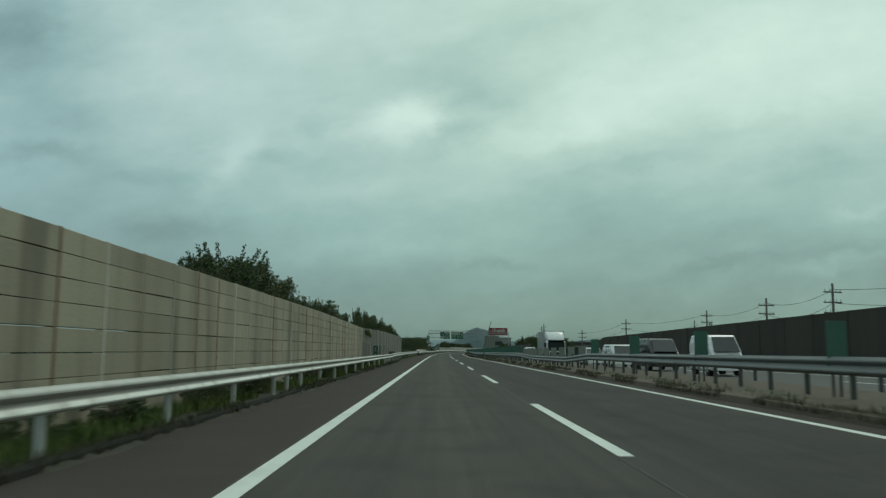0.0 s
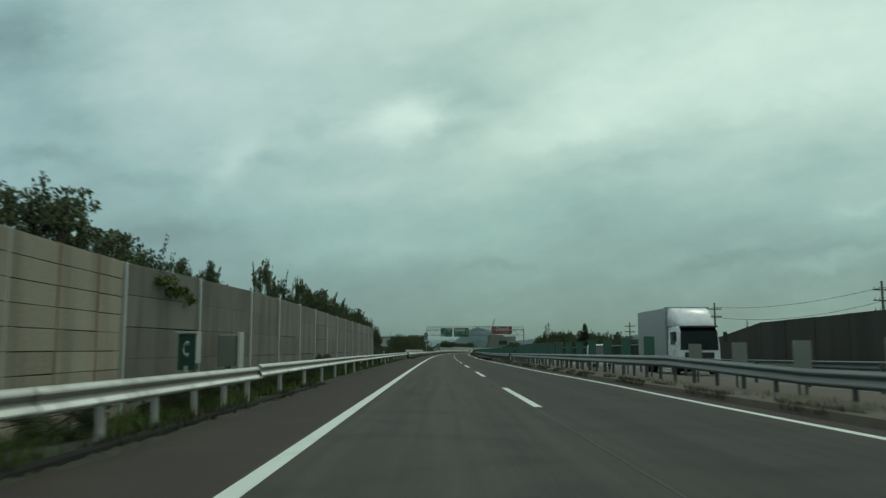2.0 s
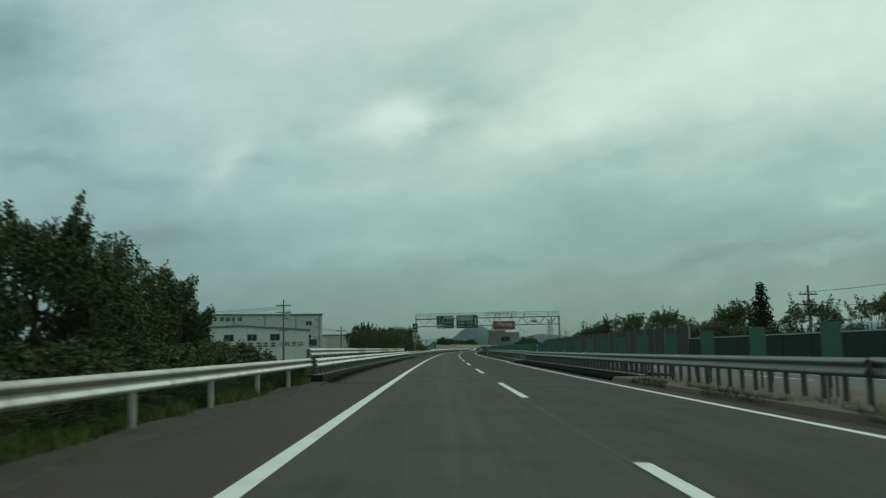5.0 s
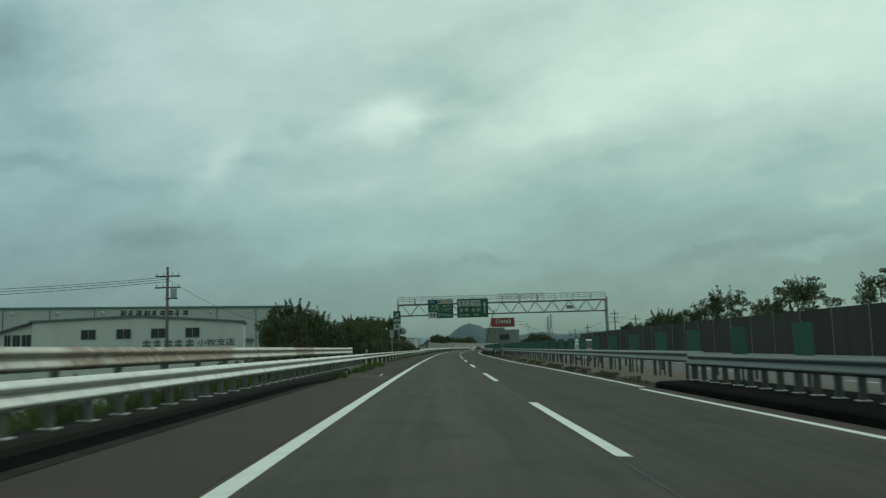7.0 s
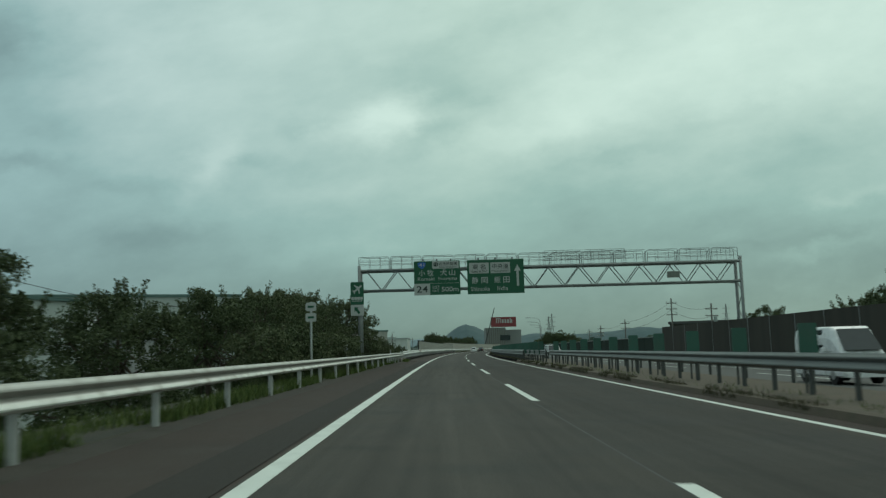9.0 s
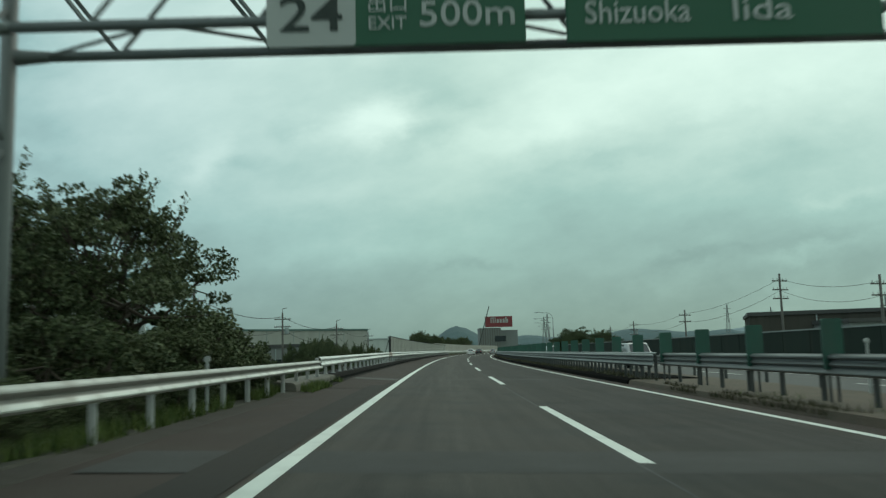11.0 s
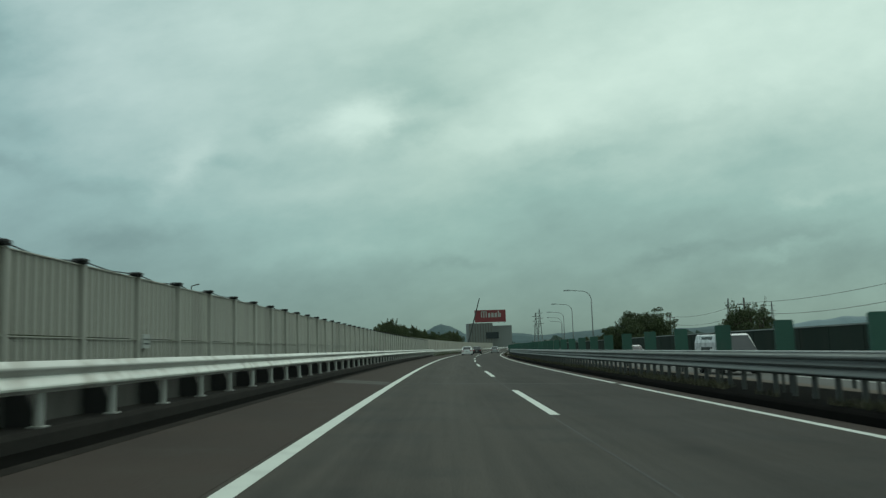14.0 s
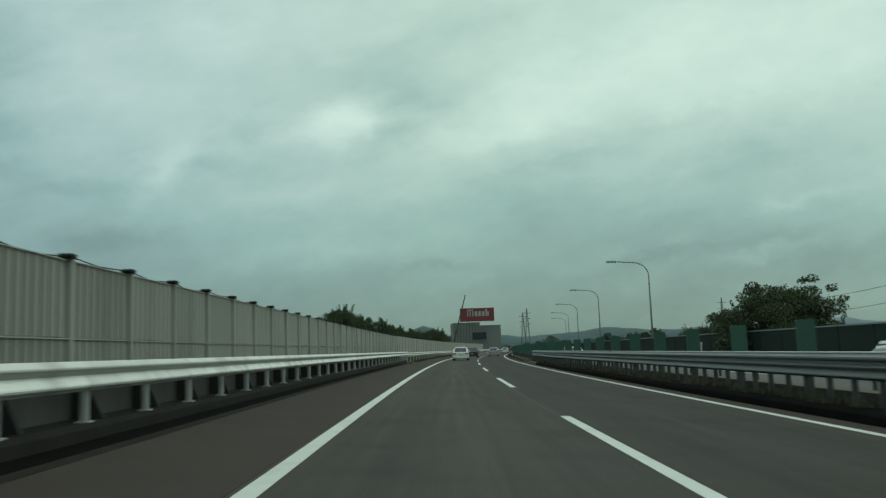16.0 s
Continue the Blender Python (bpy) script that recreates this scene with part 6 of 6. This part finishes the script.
def street_lamp(m, high):
    root = thing("street_lamp", m, "tall curved-arm street lamp beyond the opposite lanes", "street lamp", "street lamps along the bend")
    part("mast", Build().tube((0, 0, -0.3), (0, 0, high - 1.6), 0.13, 0.08, 10), root, material=gantry_steel, smooth=True)
    pts = [(-(1 - math.cos(a)) * 1.7, 0, high - 1.6 + 1.5 * math.sin(a)) for a in np.linspace(0, 1.45, 8)]
    pts.append((-3.6, 0, high + 0.08))
    part("arm", Build().path(pts, 0.06), root, material=gantry_steel)
    part("lamp_head", Build().slab(-4.6, -3.5, -0.18, 0.18, high - 0.02, high + 0.2, 0.06), root, material=hall_grey)
    return root


lamp_one = street_lamp(stand(496.5, 21.4, 0), 11.0)
for s in (542, 587, 632, 677):
    copy_thing(lamp_one, stand(s, 21.6, 0))

# ---- roadside small things ----


def call_box(m, label):
    root = thing("call_box", m @ Matrix.Diagonal((0.62, 0.8, 0.86, 1)), label, "call box", "emergency call boxes")
    part("stand", Build().box(-0.06, 0.06, -0.06, 0.06, -0.9, 0.1), root, material=post_bright)
    part("box", Build().slab(-0.30, 0.30, -0.02, 0.32, 0.0, 0.86, 0.03), root, material=sos_green)
    part("side_plate", Build().slab(0.305, 0.345, -0.06, 0.36, 0.16, 0.9, 0.01), root, label="white side plate", material=sign_white)
    part("hood", Build().slab(-0.34, 0.36, -0.1, 0.36, 0.88, 0.92, 0.01), root, material=sign_white)
    b = Build()
    pts = [(0.03 + 0.13 * math.cos(a), -0.03, 0.5 + 0.16 * math.sin(a)) for a in np.linspace(1.9, 4.4, 7)]
    b.path(pts, 0.03)
    b.tube(pts[0], (0.08, -0.03, 0.64), 0.05)
    b.tube(pts[-1], (0.08, -0.03, 0.36), 0.05)
    part("handset_symbol", b, root, material=sign_white)
    return root


call_box(stand(69.5, -5.25, 0.70), "green emergency call box with a white handset symbol")
bx = thing("equipment_cabinet", stand(73.0, -5.3, 0.7), "grey roadside cabinet with a white edge plate", "cabinet")
part("body", Build().slab(-0.24, 0.24, 0, 0.4, 0, 0.8, 0.03), bx, material=grey_board)
part("side_plate", Build().slab(0.26, 0.32, -0.05, 0.42, -0.06, 0.86, 0.01), bx, label="white plate", material=sign_white)
part("leg", Build().box(-0.06, 0.06, 0.1, 0.22, -1.0, 0), bx, material=post_bright)


def marker(m, high, label):
    root = thing("marker_post", m, label, "marker post", "marker posts")
    part("post", Build().tube((0, 0, -0.4), (0, 0, high), 0.035, n=8), root, material=sign_white)
    part("reflector", Build().tube((0, -0.03, high - 0.06), (0, 0.03, high - 0.06), 0.06, n=12), root, label="round white reflector", material=sign_white)
    return root


for s in (118, 230, 296):
    marker(stand(s, -4.4, 0.0), 1.02, "slim white marker post with a round reflector")
for s in (300, 345, 390, 436, 480, 530):
    marker(stand(s, 9.9, 0.1), 1.35, "white marker post on the median")
dg_ = thing("distance_sign", stand(262, -5.0, 0), "small white panel sign on a thin post", "road sign")
part("post", Build().tube((0, 0, -0.5), (0, 0, 2.9), 0.04, n=8), dg_, material=post_bright)
for z in (2.15, 2.55):
    plate(dg_, "panel", -0.2, 0.2, z, z + 0.32, sign_white, y=-0.05, deep=0.02)
    plate(dg_, "lettering_bar", -0.12, 0.12, z + 0.12, z + 0.2, sign_green, y=-0.056, deep=0.005)

drain = thing("drain_pipe", stand(215.4, -3.8, -0.02), "short black drain pipe standing at the kerb's end", "pipe")
part("tube", Build().tube((0, 0, 0), (0, 0, 0.16), 0.05, n=10), drain, material=black_metal)
part("elbow", Build().path([(0, 0, 0.15), (-0.03, 0, 0.21), (-0.12, 0, 0.24), (-0.2, 0, 0.24)], 0.045), drain, material=black_metal)
# clamps and cable along the louvred wall's top
inv = louvred.matrix_basis.inverted()
clamp = Build().slab(-0.08, 0.10, -0.13, 0.05, 0.0, 0.035, 0.01).slab(-0.04, 0.13, -0.20, -0.02, 0.025, 0.055, 0.01).mesh("clamp", black_metal)
b = Build()
last = None
for i in range(62):
    s = 349.5 + 2 * i
    m = stand(s, -4.72, 2.262)
    part("clamp", clamp, louvred, inv @ m, "black cable clamp" if i == 0 else "")
    p = inv @ (m @ Vector((0.03, 0, 0.035)))
    if last is not None:
        mid = last.lerp(p, 0.5) - Vector((0.05, 0, 0.03 + 0.02 * ((i * 7) % 3)))
        b.path([last, last.lerp(mid, 0.6), mid, mid.lerp(p, 0.4), p], 0.009, 5)
    last = p
part("cable", b, louvred, label="black cable sagging between clamps", material=black_metal)
m = stand(349.5, -4.72, 0.3)
e = Build()
e.slab(-0.08, 0.10, -0.17, -0.06, -0.3, 1.97, 0.02)
e.tube((-0.1, -0.16, 1.6), (-0.5, -0.3, 0.2), 0.03)
for z in (1.6, 1.9):
    e.slab(-0.16, 0.13, -0.2, -0.05, z, z + 0.08, 0.02)
part("end_post", e, louvred, inv @ m, "black end post", black_metal)
# brackets that carry the wall from the viaduct's kerb
br = Build()
br.add([(x, y, z) for y in (-0.02, 0.02) for x, z in ((-0.03, 0.0), (0.40, 0.0), (0.12, 0.60), (-0.03, 0.60))], [(3, 2, 1, 0), (4, 5, 6, 7), (0, 1, 5, 4), (1, 2, 6, 5), (2, 3, 7, 6), (3, 0, 4, 7)])
br = br.mesh("bracket", black_metal)
base = Build().box(-0.02, 0.02, 0.04, 1.96, 0.0, 0.34).mesh("base_panel", base_grey)
for i in range(61):
    at = inv @ stand(349.5 + 2 * i, -4.645, 0.29)
    part("bracket", br, louvred, at, "dark triangular bracket" if i == 0 else "")
    part("base_panel", base, louvred, at, "dark grey strip below the louvres" if i == 0 else "")
pl = thing("wall_plate", stand(367.7, -4.63, 1.25), "small white plate fixed on the louvred wall", "plate")
part("plate", Build().slab(0, 0.02, -0.17, 0.17, -0.11, 0.11, 0.004), pl, material=sign_white)
for z in (-0.04, 0.03):
    part("lettering_bar", Build().box(0.021, 0.024, -0.12, 0.12, z - 0.012, z + 0.012), pl, material=sign_black)

# ---- vehicles ----


def wheel(parent, x, y, r, w):
    a = 1 if x > 0 else -1
    t = part("wheel", Build().tube((x - a * w, y, r), (x, y, r), r * 0.6, r * 0.6, 14), parent, material=rubber)
    part("tyre", Build().tube((x - a * w, y, r), (x - a * 0.01, y, r), r, r, 18), t, material=rubber)
    part("rim", Build().tube((x - a * 0.02, y, r), (x + a * 0.012, y, r), r * 0.62, r * 0.5, 12), t, material=car_silver)


def loft(sections):
    """A skin over cross-sections (y, half width low, half width high, z low, z high), with rounded shoulders."""
    b = Build()
    k = 10
    v, f = [], []
    for y, wl_, wh, zl, zh in sections:
        zm = zl + (zh - zl) * 0.55
        pts = [(-wl_ * 0.93, zl), (-wl_, zl + 0.06), (-wl_, zm), (-wh, zh - 0.05), (-wh * 0.9, zh), (wh * 0.9, zh), (wh, zh - 0.05), (wl_, zm), (wl_, zl + 0.06), (wl_ * 0.93, zl)]
        v += [(x, y, z) for x, z in pts]
    n = len(sections)
    for i in range(n - 1):
        for j in range(k):
            a, c = i * k + j, i * k + (j + 1) % k
            f.append((a, c, c + k, a + k))
    f += [tuple(range(k - 1, -1, -1)), tuple(range((n - 1) * k, n * k))]
    return b.add(v, f)


def car(m, label, material, length=4.4, width=1.72, high=1.45, van=False, front_lamps=True):
    """A car with its nose towards +y, its middle at the origin."""
    root = thing("van" if van else "car", m, label, "van" if van else "car", "vehicles on the motorway")
    L, w = length / 2, width / 2
    belt = high * (0.56 if van else 0.6)
    if van:
        body = loft([(-L, w * 0.95, w * 0.9, 0.32, belt), (-L + 0.08, w, w * 0.96, 0.24, belt + 0.02), (L * 0.55, w, w * 0.96, 0.24, belt), (L * 0.86, w, w * 0.94, 0.24, belt - 0.08), (L - 0.06, w * 0.97, w * 0.9, 0.24, belt - 0.22), (L, w * 0.9, w * 0.82, 0.34, belt - 0.3)])
        cab = loft([(-L + 0.02, w * 0.93, w * 0.84, belt - 0.03, high - 0.1), (-L + 0.22, w * 0.95, w * 0.86, belt - 0.03, high), (L * 0.45, w * 0.95, w * 0.84, belt - 0.03, high - 0.02), (L * 0.6, w * 0.94, w * 0.8, belt - 0.03, high - 0.14), (L * 0.93, w * 0.9, w * 0.8, belt - 0.2, belt - 0.05)])
    else:
        body = loft([(-L, w * 0.92, w * 0.84, 0.38, belt - 0.02), (-L + 0.12, w, w * 0.93, 0.22, belt + 0.04), (-L * 0.2, w, w * 0.95, 0.2, belt), (L * 0.4, w, w * 0.94, 0.2, belt - 0.02), (L * 0.88, w * 0.97, w * 0.88, 0.2, belt - 0.17), (L, w * 0.86, w * 0.76, 0.3, belt - 0.27)])
        cab = loft([(-L * 0.86, w * 0.9, w * 0.7, belt - 0.03, belt + 0.06), (-L * 0.52, w * 0.92, w * 0.7, belt - 0.03, high - 0.03), (-L * 0.1, w * 0.93, w * 0.72, belt - 0.03, high), (L * 0.12, w * 0.93, w * 0.71, belt - 0.03, high - 0.04), (L * 0.5, w * 0.9, w * 0.74, belt - 0.05, belt + 0.03)])
    part("body", body, root, material=material, smooth=False)
    part("cabin", cab, root, material=material)
    # glass, set a little proud
    gz0, gz1 = belt + 0.03, high - 0.12
    if van:
        rear, front = (-L + 0.02, -L + 0.13), (L * 0.93, L * 0.58)
    else:
        rear, front = (-L * 0.86, -L * 0.55), (L * 0.5, L * 0.15)

    def pane(y0, y1, w0, w1, name, out):
        b = Build()
        b.add([(-w0, y0, gz0), (w0, y0, gz0), (w1, y1, gz1), (-w1, y1, gz1), (-w0, y0 + out, gz0 + 0.02), (w0, y0 + out, gz0 + 0.02), (w1, y1 + out, gz1 + 0.02), (-w1, y1 + out, gz1 + 0.02)], [(4, 5, 6, 7), (0, 1, 5, 4), (1, 2, 6, 5), (2, 3, 7, 6), (3, 0, 4, 7)])
        part(name, b, root, material=window_dark)

    pane(rear[0], rear[1], w * 0.74, w * 0.66, "rear_window", -0.06)
    pane(front[0], front[1], w * 0.78, w * 0.68, "windscreen", 0.06)
    for k in (-1, 1):
        for ya, yb in ((-L * 0.5, -L * 0.08), (-L * 0.03, L * 0.2)):
            b = Build()
            xo = k * w * 0.97
            xi = k * w * (0.90 if van else 0.80)
            b.add([(xo, ya, gz0), (xo, yb + 0.15, gz0), (xi, yb, gz1), (xi, ya, gz1), (xo - k * 0.05, ya, gz0), (xo - k * 0.05, yb, gz0), (xi - k * 0.05, yb, gz1), (xi - k * 0.05, ya, gz1)], [(0, 1, 2, 3), (4, 7, 6, 5), (0, 4, 5, 1), (1, 5, 6, 2), (2, 6, 7, 3), (3, 7, 4, 0)])
            part("side_window", b, root, material=window_dark)
        part("tail_lamp", Build().slab(k * w * 0.72 - 0.14, k * w * 0.72 + 0.14, -L - 0.02, -L + 0.1, belt - 0.22, belt - 0.06, 0.02), root, material=lamp_red)
        part("headlamp", Build().slab(k * w * 0.62 - 0.16, k * w * 0.62 + 0.16, L - 0.16, L + 0.01, belt - 0.42, belt - 0.28, 0.03), root, material=lamp_clear)
        part("mirror", Build().slab(k * (w + 0.08) - 0.09, k * (w + 0.08) + 0.09, L * 0.38, L * 0.38 + 0.1, belt, belt + 0.14, 0.02), root, material=material)
        for y in (-L * 0.6, L * 0.62):
            wheel(root, k * w * 0.985, y, 0.31, 0.2)
    part("number_plate", Build().box(-0.17, 0.17, -L - 0.025, -L - 0.003, 0.52, 0.68), root, material=sign_white)
    part("bumper", Build().slab(-w * 0.9, w * 0.9, -L - 0.03, -L + 0.15, 0.28, 0.46, 0.04), root, material=material)
    part("bumper", Build().slab(-w * 0.84, w * 0.84, L - 0.12, L + 0.03, 0.24, 0.42, 0.04), root, material=material)
    return root


def truck(m, label):
    """A box truck with its nose towards +y, the nose at the origin."""
    root = thing("truck", m, label, "truck", "vehicles on the motorway")
    part("cargo_box", Build().slab(-1.17, 1.17, -8.2, -2.0, 0.95, 3.55, 0.04), root, label="plain silver-grey cargo box", material=car_silver)
    part("chassis", Build().box(-0.5, 0.5, -8.1, -0.3, 0.5, 0.93), root, material=black_metal)
    part("cab", loft([(-1.85, 1.1, 1.05, 0.55, 2.5), (-0.35, 1.1, 1.04, 0.5, 2.5), (0, 1.06, 0.98, 0.45, 2.2)]), root, material=car_white)
    part("deflector", loft([(-1.88, 1.12, 1.06, 2.45, 3.5), (-1.55, 1.10, 1.02, 2.46, 3.47), (-1.2, 1.06, 0.97, 2.47, 3.34), (-0.85, 1.0, 0.9, 2.48, 3.1), (-0.55, 0.92, 0.8, 2.49, 2.82), (-0.38, 0.86, 0.72, 2.5, 2.62)]), root, label="white roof air deflector", material=car_white, smooth=True)
    part("visor", Build().slab(-0.95, 0.95, -0.25, 0.16, 2.42, 2.5, 0.02), root, label="dark sun visor", material=black_metal)
    part("box_frame", Build().box(-1.19, 1.19, -2.02, -1.97, 0.93, 1.05).box(-1.19, 1.19, -2.02, -1.97, 3.48, 3.57).box(-1.19, -1.11, -2.02, -1.97, 1.05, 3.48).box(1.11, 1.19, -2.02, -1.97, 1.05, 3.48), root, material=hall_grey)
    for z in (1.6, 2.2, 2.8):
        part("box_rib", Build().box(-1.19, -1.172, -8.1, -2.1, z, z + 0.03), root, material=hall_grey)
    part("windscreen", Build().prism([(-0.97, 1.28), (0.97, 1.28), (0.93, 2.2), (-0.93, 2.2)], -0.02, 0.045).add([(-0.93, 0.045, 2.2), (0.93, 0.045, 2.2), (0.9, -0.29, 2.5), (-0.9, -0.29, 2.5), (-0.93, -0.02, 2.16), (0.93, -0.02, 2.16), (0.9, -0.34, 2.45), (-0.9, -0.34, 2.45)], [(0, 1, 2, 3), (4, 7, 6, 5), (0, 4, 5, 1), (1, 5, 6, 2), (2, 6, 7, 3), (3, 7, 4, 0)]), root, material=window_dark)
    part("grille", Build().slab(-0.75, 0.75, 0.0, 0.05, 0.85, 1.15, 0.01), root, material=black_metal)
    for k in (-1, 1):
        part("headlamp", Build().slab(k * 0.85 - 0.18, k * 0.85 + 0.18, 0.0, 0.06, 0.62, 0.84, 0.02), root, material=lamp_clear)
        part("mirror", Build().slab(k * 1.3 - 0.1, k * 1.3 + 0.1, 0.1, 0.2, 1.7, 2.2, 0.03), root, material=black_metal)
        part("side_window", Build().box(min(k * 1.06, k * 1.11), max(k * 1.06, k * 1.11), -1.3, -0.45, 1.55, 2.2), root, material=window_dark)
        for y in (-0.9, -5.4, -6.5):
            wheel(root, k * 1.1, y, 0.45, 0.28)
    part("bumper", Build().slab(-1.08, 1.08, -0.1, 0.1, 0.4, 0.62, 0.04), root, material=car_white)
    return root


truck(stand(94.8, 13.3, 0.02, 180), "white box truck with a roof air deflector in the opposite lane")
car(stand(39, 12.9, 0.02, 180), "small white van in the opposite lane", car_white, 3.4, 1.5, 1.85, van=True)
car(stand(50.5, 13.1, 0.02, 180), "black minivan in the opposite lane", car_dark, 4.7, 1.75, 1.9, van=True)
car(stand(61, 13.1, 0.02, 180), "white compact minivan in the opposite lane", car_white, 4.0, 1.68, 1.65, van=True)
car(stand(121, 13.1, 0.02, 180), "small white van behind the truck", car_white, 3.5, 1.5, 1.85, van=True)
car(stand(339.5, 13.2, 0.02, 180), "silver minivan beside the viaduct rail", car_silver, 4.5, 1.72, 1.75, van=True)
car(stand(72, 13.2, 0.02, 180), "white compact car in the opposite lane", car_white, 4.2, 1.7, 1.5)
car(stand(259, 13.4, 0.02, 180), "white small van on the far lanes", car_white, 3.6, 1.55, 1.9, van=True)
car(stand(394, 13.2, 0.02, 180), "silver-white minivan on the far lanes", car_white, 4.6, 1.72, 1.85, van=True)
car(stand(434, 17.0, 0.02, 180), "white car on the far lanes beside the viaduct", car_white, 4.3, 1.7, 1.5)
car(stand(500, 13.2, 0.02, 180), "white car coming round the bend", car_white, 4.4, 1.7, 1.5)
car(stand(495.5, 0.15, 0.0), "white saloon car driving in the slow lane", car_white, 4.5, 1.76, 1.47)
car(stand(522, 1.0, 0.0), "dark car following a white saloon", car_dark, 4.4, 1.76, 1.5)
car(stand(548, 3.9, 0.0), "silver car ahead in the overtaking lane", car_silver, 4.4, 1.74, 1.5)
car(stand(640, 3.8, 0.0), "white car far ahead in the overtaking lane", car_white, 4.4, 1.74, 1.5)
for i, (d, u, rz, mt, lab) in enumerate(((38, -20, 70, car_blue, "blue car parked below the viaduct"), (34, -16.5, 75, car_white, "white car parked below the viaduct"), (46, -21, 60, car_white, "white car in the yard below the viaduct"), (28, -13.5, 80, car_dark, "dark car parked below the viaduct"), (52, -26, 65, car_silver, "silver car in the yard below the viaduct"))):
    car(ahead(300, d, u, LAND + 0.05, rz), lab, mt, 4.2, 1.7, 1.5)
yard = new("yard", mesh_of("yard", [tuple(ahead(300, d, u, LAND + 0.28).translation) for d, u in ((5, -46), (75, -46), (75, -10), (5, -8))], [(0, 3, 2, 1)], paint("yard_asphalt", (0.13, 0.13, 0.125), 0.9, vary=0.2, scale=0.3, bump=0.1)))
tagged(yard, "pale grey paved yard below the viaduct", "yard", kind="structure")

# ---- far hills ----


def hill(m, outline, deep, material, label):
    """A wooded ridge: (x, height) knots along its crest, falling off in front and behind."""
    v, f = [], []
    n = 90
    xs_ = np.linspace(outline[0][0], outline[-1][0], n)
    hs_ = np.interp(xs_, [p[0] for p in outline], [p[1] for p in outline])
    rowsn = 9
    for j in range(rowsn):
        g = j / (rowsn - 1)
        prof = math.sin(math.pi * g) ** 0.8
        for x, h in zip(xs_, hs_):
            z = h * prof * (1 + 0.10 * noise.noise(Vector((x * 0.012, g * 3, h * 0.01)))) + 2.2 * noise.noise(Vector((x * 0.05, g * 7, 1))) * prof
            v.append((x, (g - 0.5) * deep, z - 1.5 * (prof < 0.01)))
    for j in range(rowsn - 1):
        for i in range(n - 1):
            a = j * n + i
            f.append((a, a + 1, a + n + 1, a + n))
    ob = new("hill", mesh_of("hill", v, f, material))
    ob.matrix_basis = m
    return tagged(ob, label, "hill", "distant hills", "structure")


hill(pose(186, 3900, LAND), [(-260, 0), (-170, 22), (-95, 62), (-40, 104), (-5, 118), (30, 104), (95, 66), (180, 36), (290, 0)], 420, hill_mat, "steep wooded cone-shaped hill in the distance")
hill(pose(-350, 4150, LAND), [(-700, 0), (-450, 40), (-250, 66), (-60, 84), (60, 78), (260, 52), (420, 60), (640, 0)], 300, hill_far_haze, "low hazy ridge in the distance")
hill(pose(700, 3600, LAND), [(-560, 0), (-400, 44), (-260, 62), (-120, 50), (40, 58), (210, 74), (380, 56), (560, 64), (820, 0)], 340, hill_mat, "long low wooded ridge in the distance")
hill(pose(1750, 4100, LAND), [(-700, 0), (-420, 60), (-180, 84), (60, 66), (340, 96), (640, 60), (900, 0)], 320, hill_far_haze, "far hazy ridge behind the plain")
hill(pose(-1500, 4000, LAND), [(-900, 0), (-500, 50), (-200, 62), (200, 44), (560, 58), (900, 0)], 320, hill_far_haze, "far hazy ridge beyond the fields")
# distant woods and roofs along the plain
rng = np.random.default_rng(21)
v, f = [], []
for k in range(2300):
    d, x = rng.uniform(700, 2600), 0
    x = rng.uniform(-0.5, 0.6) * d
    if abs(x - d * 0.05) < 20:
        continue
    r, h = rng.uniform(5, 13), rng.uniform(5, 12)
    o = len(v)
    n = 9
    for j in range(6):
        g = j / 5
        for i in range(n):
            w = 6.283 * i / n
            rr = r * math.sin(math.pi * (0.2 + 0.72 * g)) * rng.uniform(0.6, 1.25)
            v.append((x + rr * math.cos(w), d + rr * math.sin(w), LAND + h * g * rng.uniform(0.8, 1.12)))
    for j in range(5):
        for i in range(n):
            a, c = o + j * n + i, o + j * n + (i + 1) % n
            f.append((a, c, c + n, a + n))
    f.append(tuple(o + 5 * n + i for i in range(n)))
tagged(new("far_woods", mesh_of("far_woods", v, f, leaf_far_haze)), "distant belts of trees across the plain", "woods", kind="stuff")

# small plate on a stake beside the rail
plate_post = thing("plate_marker", stand(272, -4.9, 0), "small pale plate on a thin stake by the guard rail", "marker")
part("stake", Build().tube((0, 0, -0.3), (0, 0, 1.3), 0.025, n=8), plate_post, material=post_grey)
part("plate", Build().slab(-0.1, 0.1, -0.045, -0.026, 1.0, 1.33, 0.005), plate_post, material=sign_white)
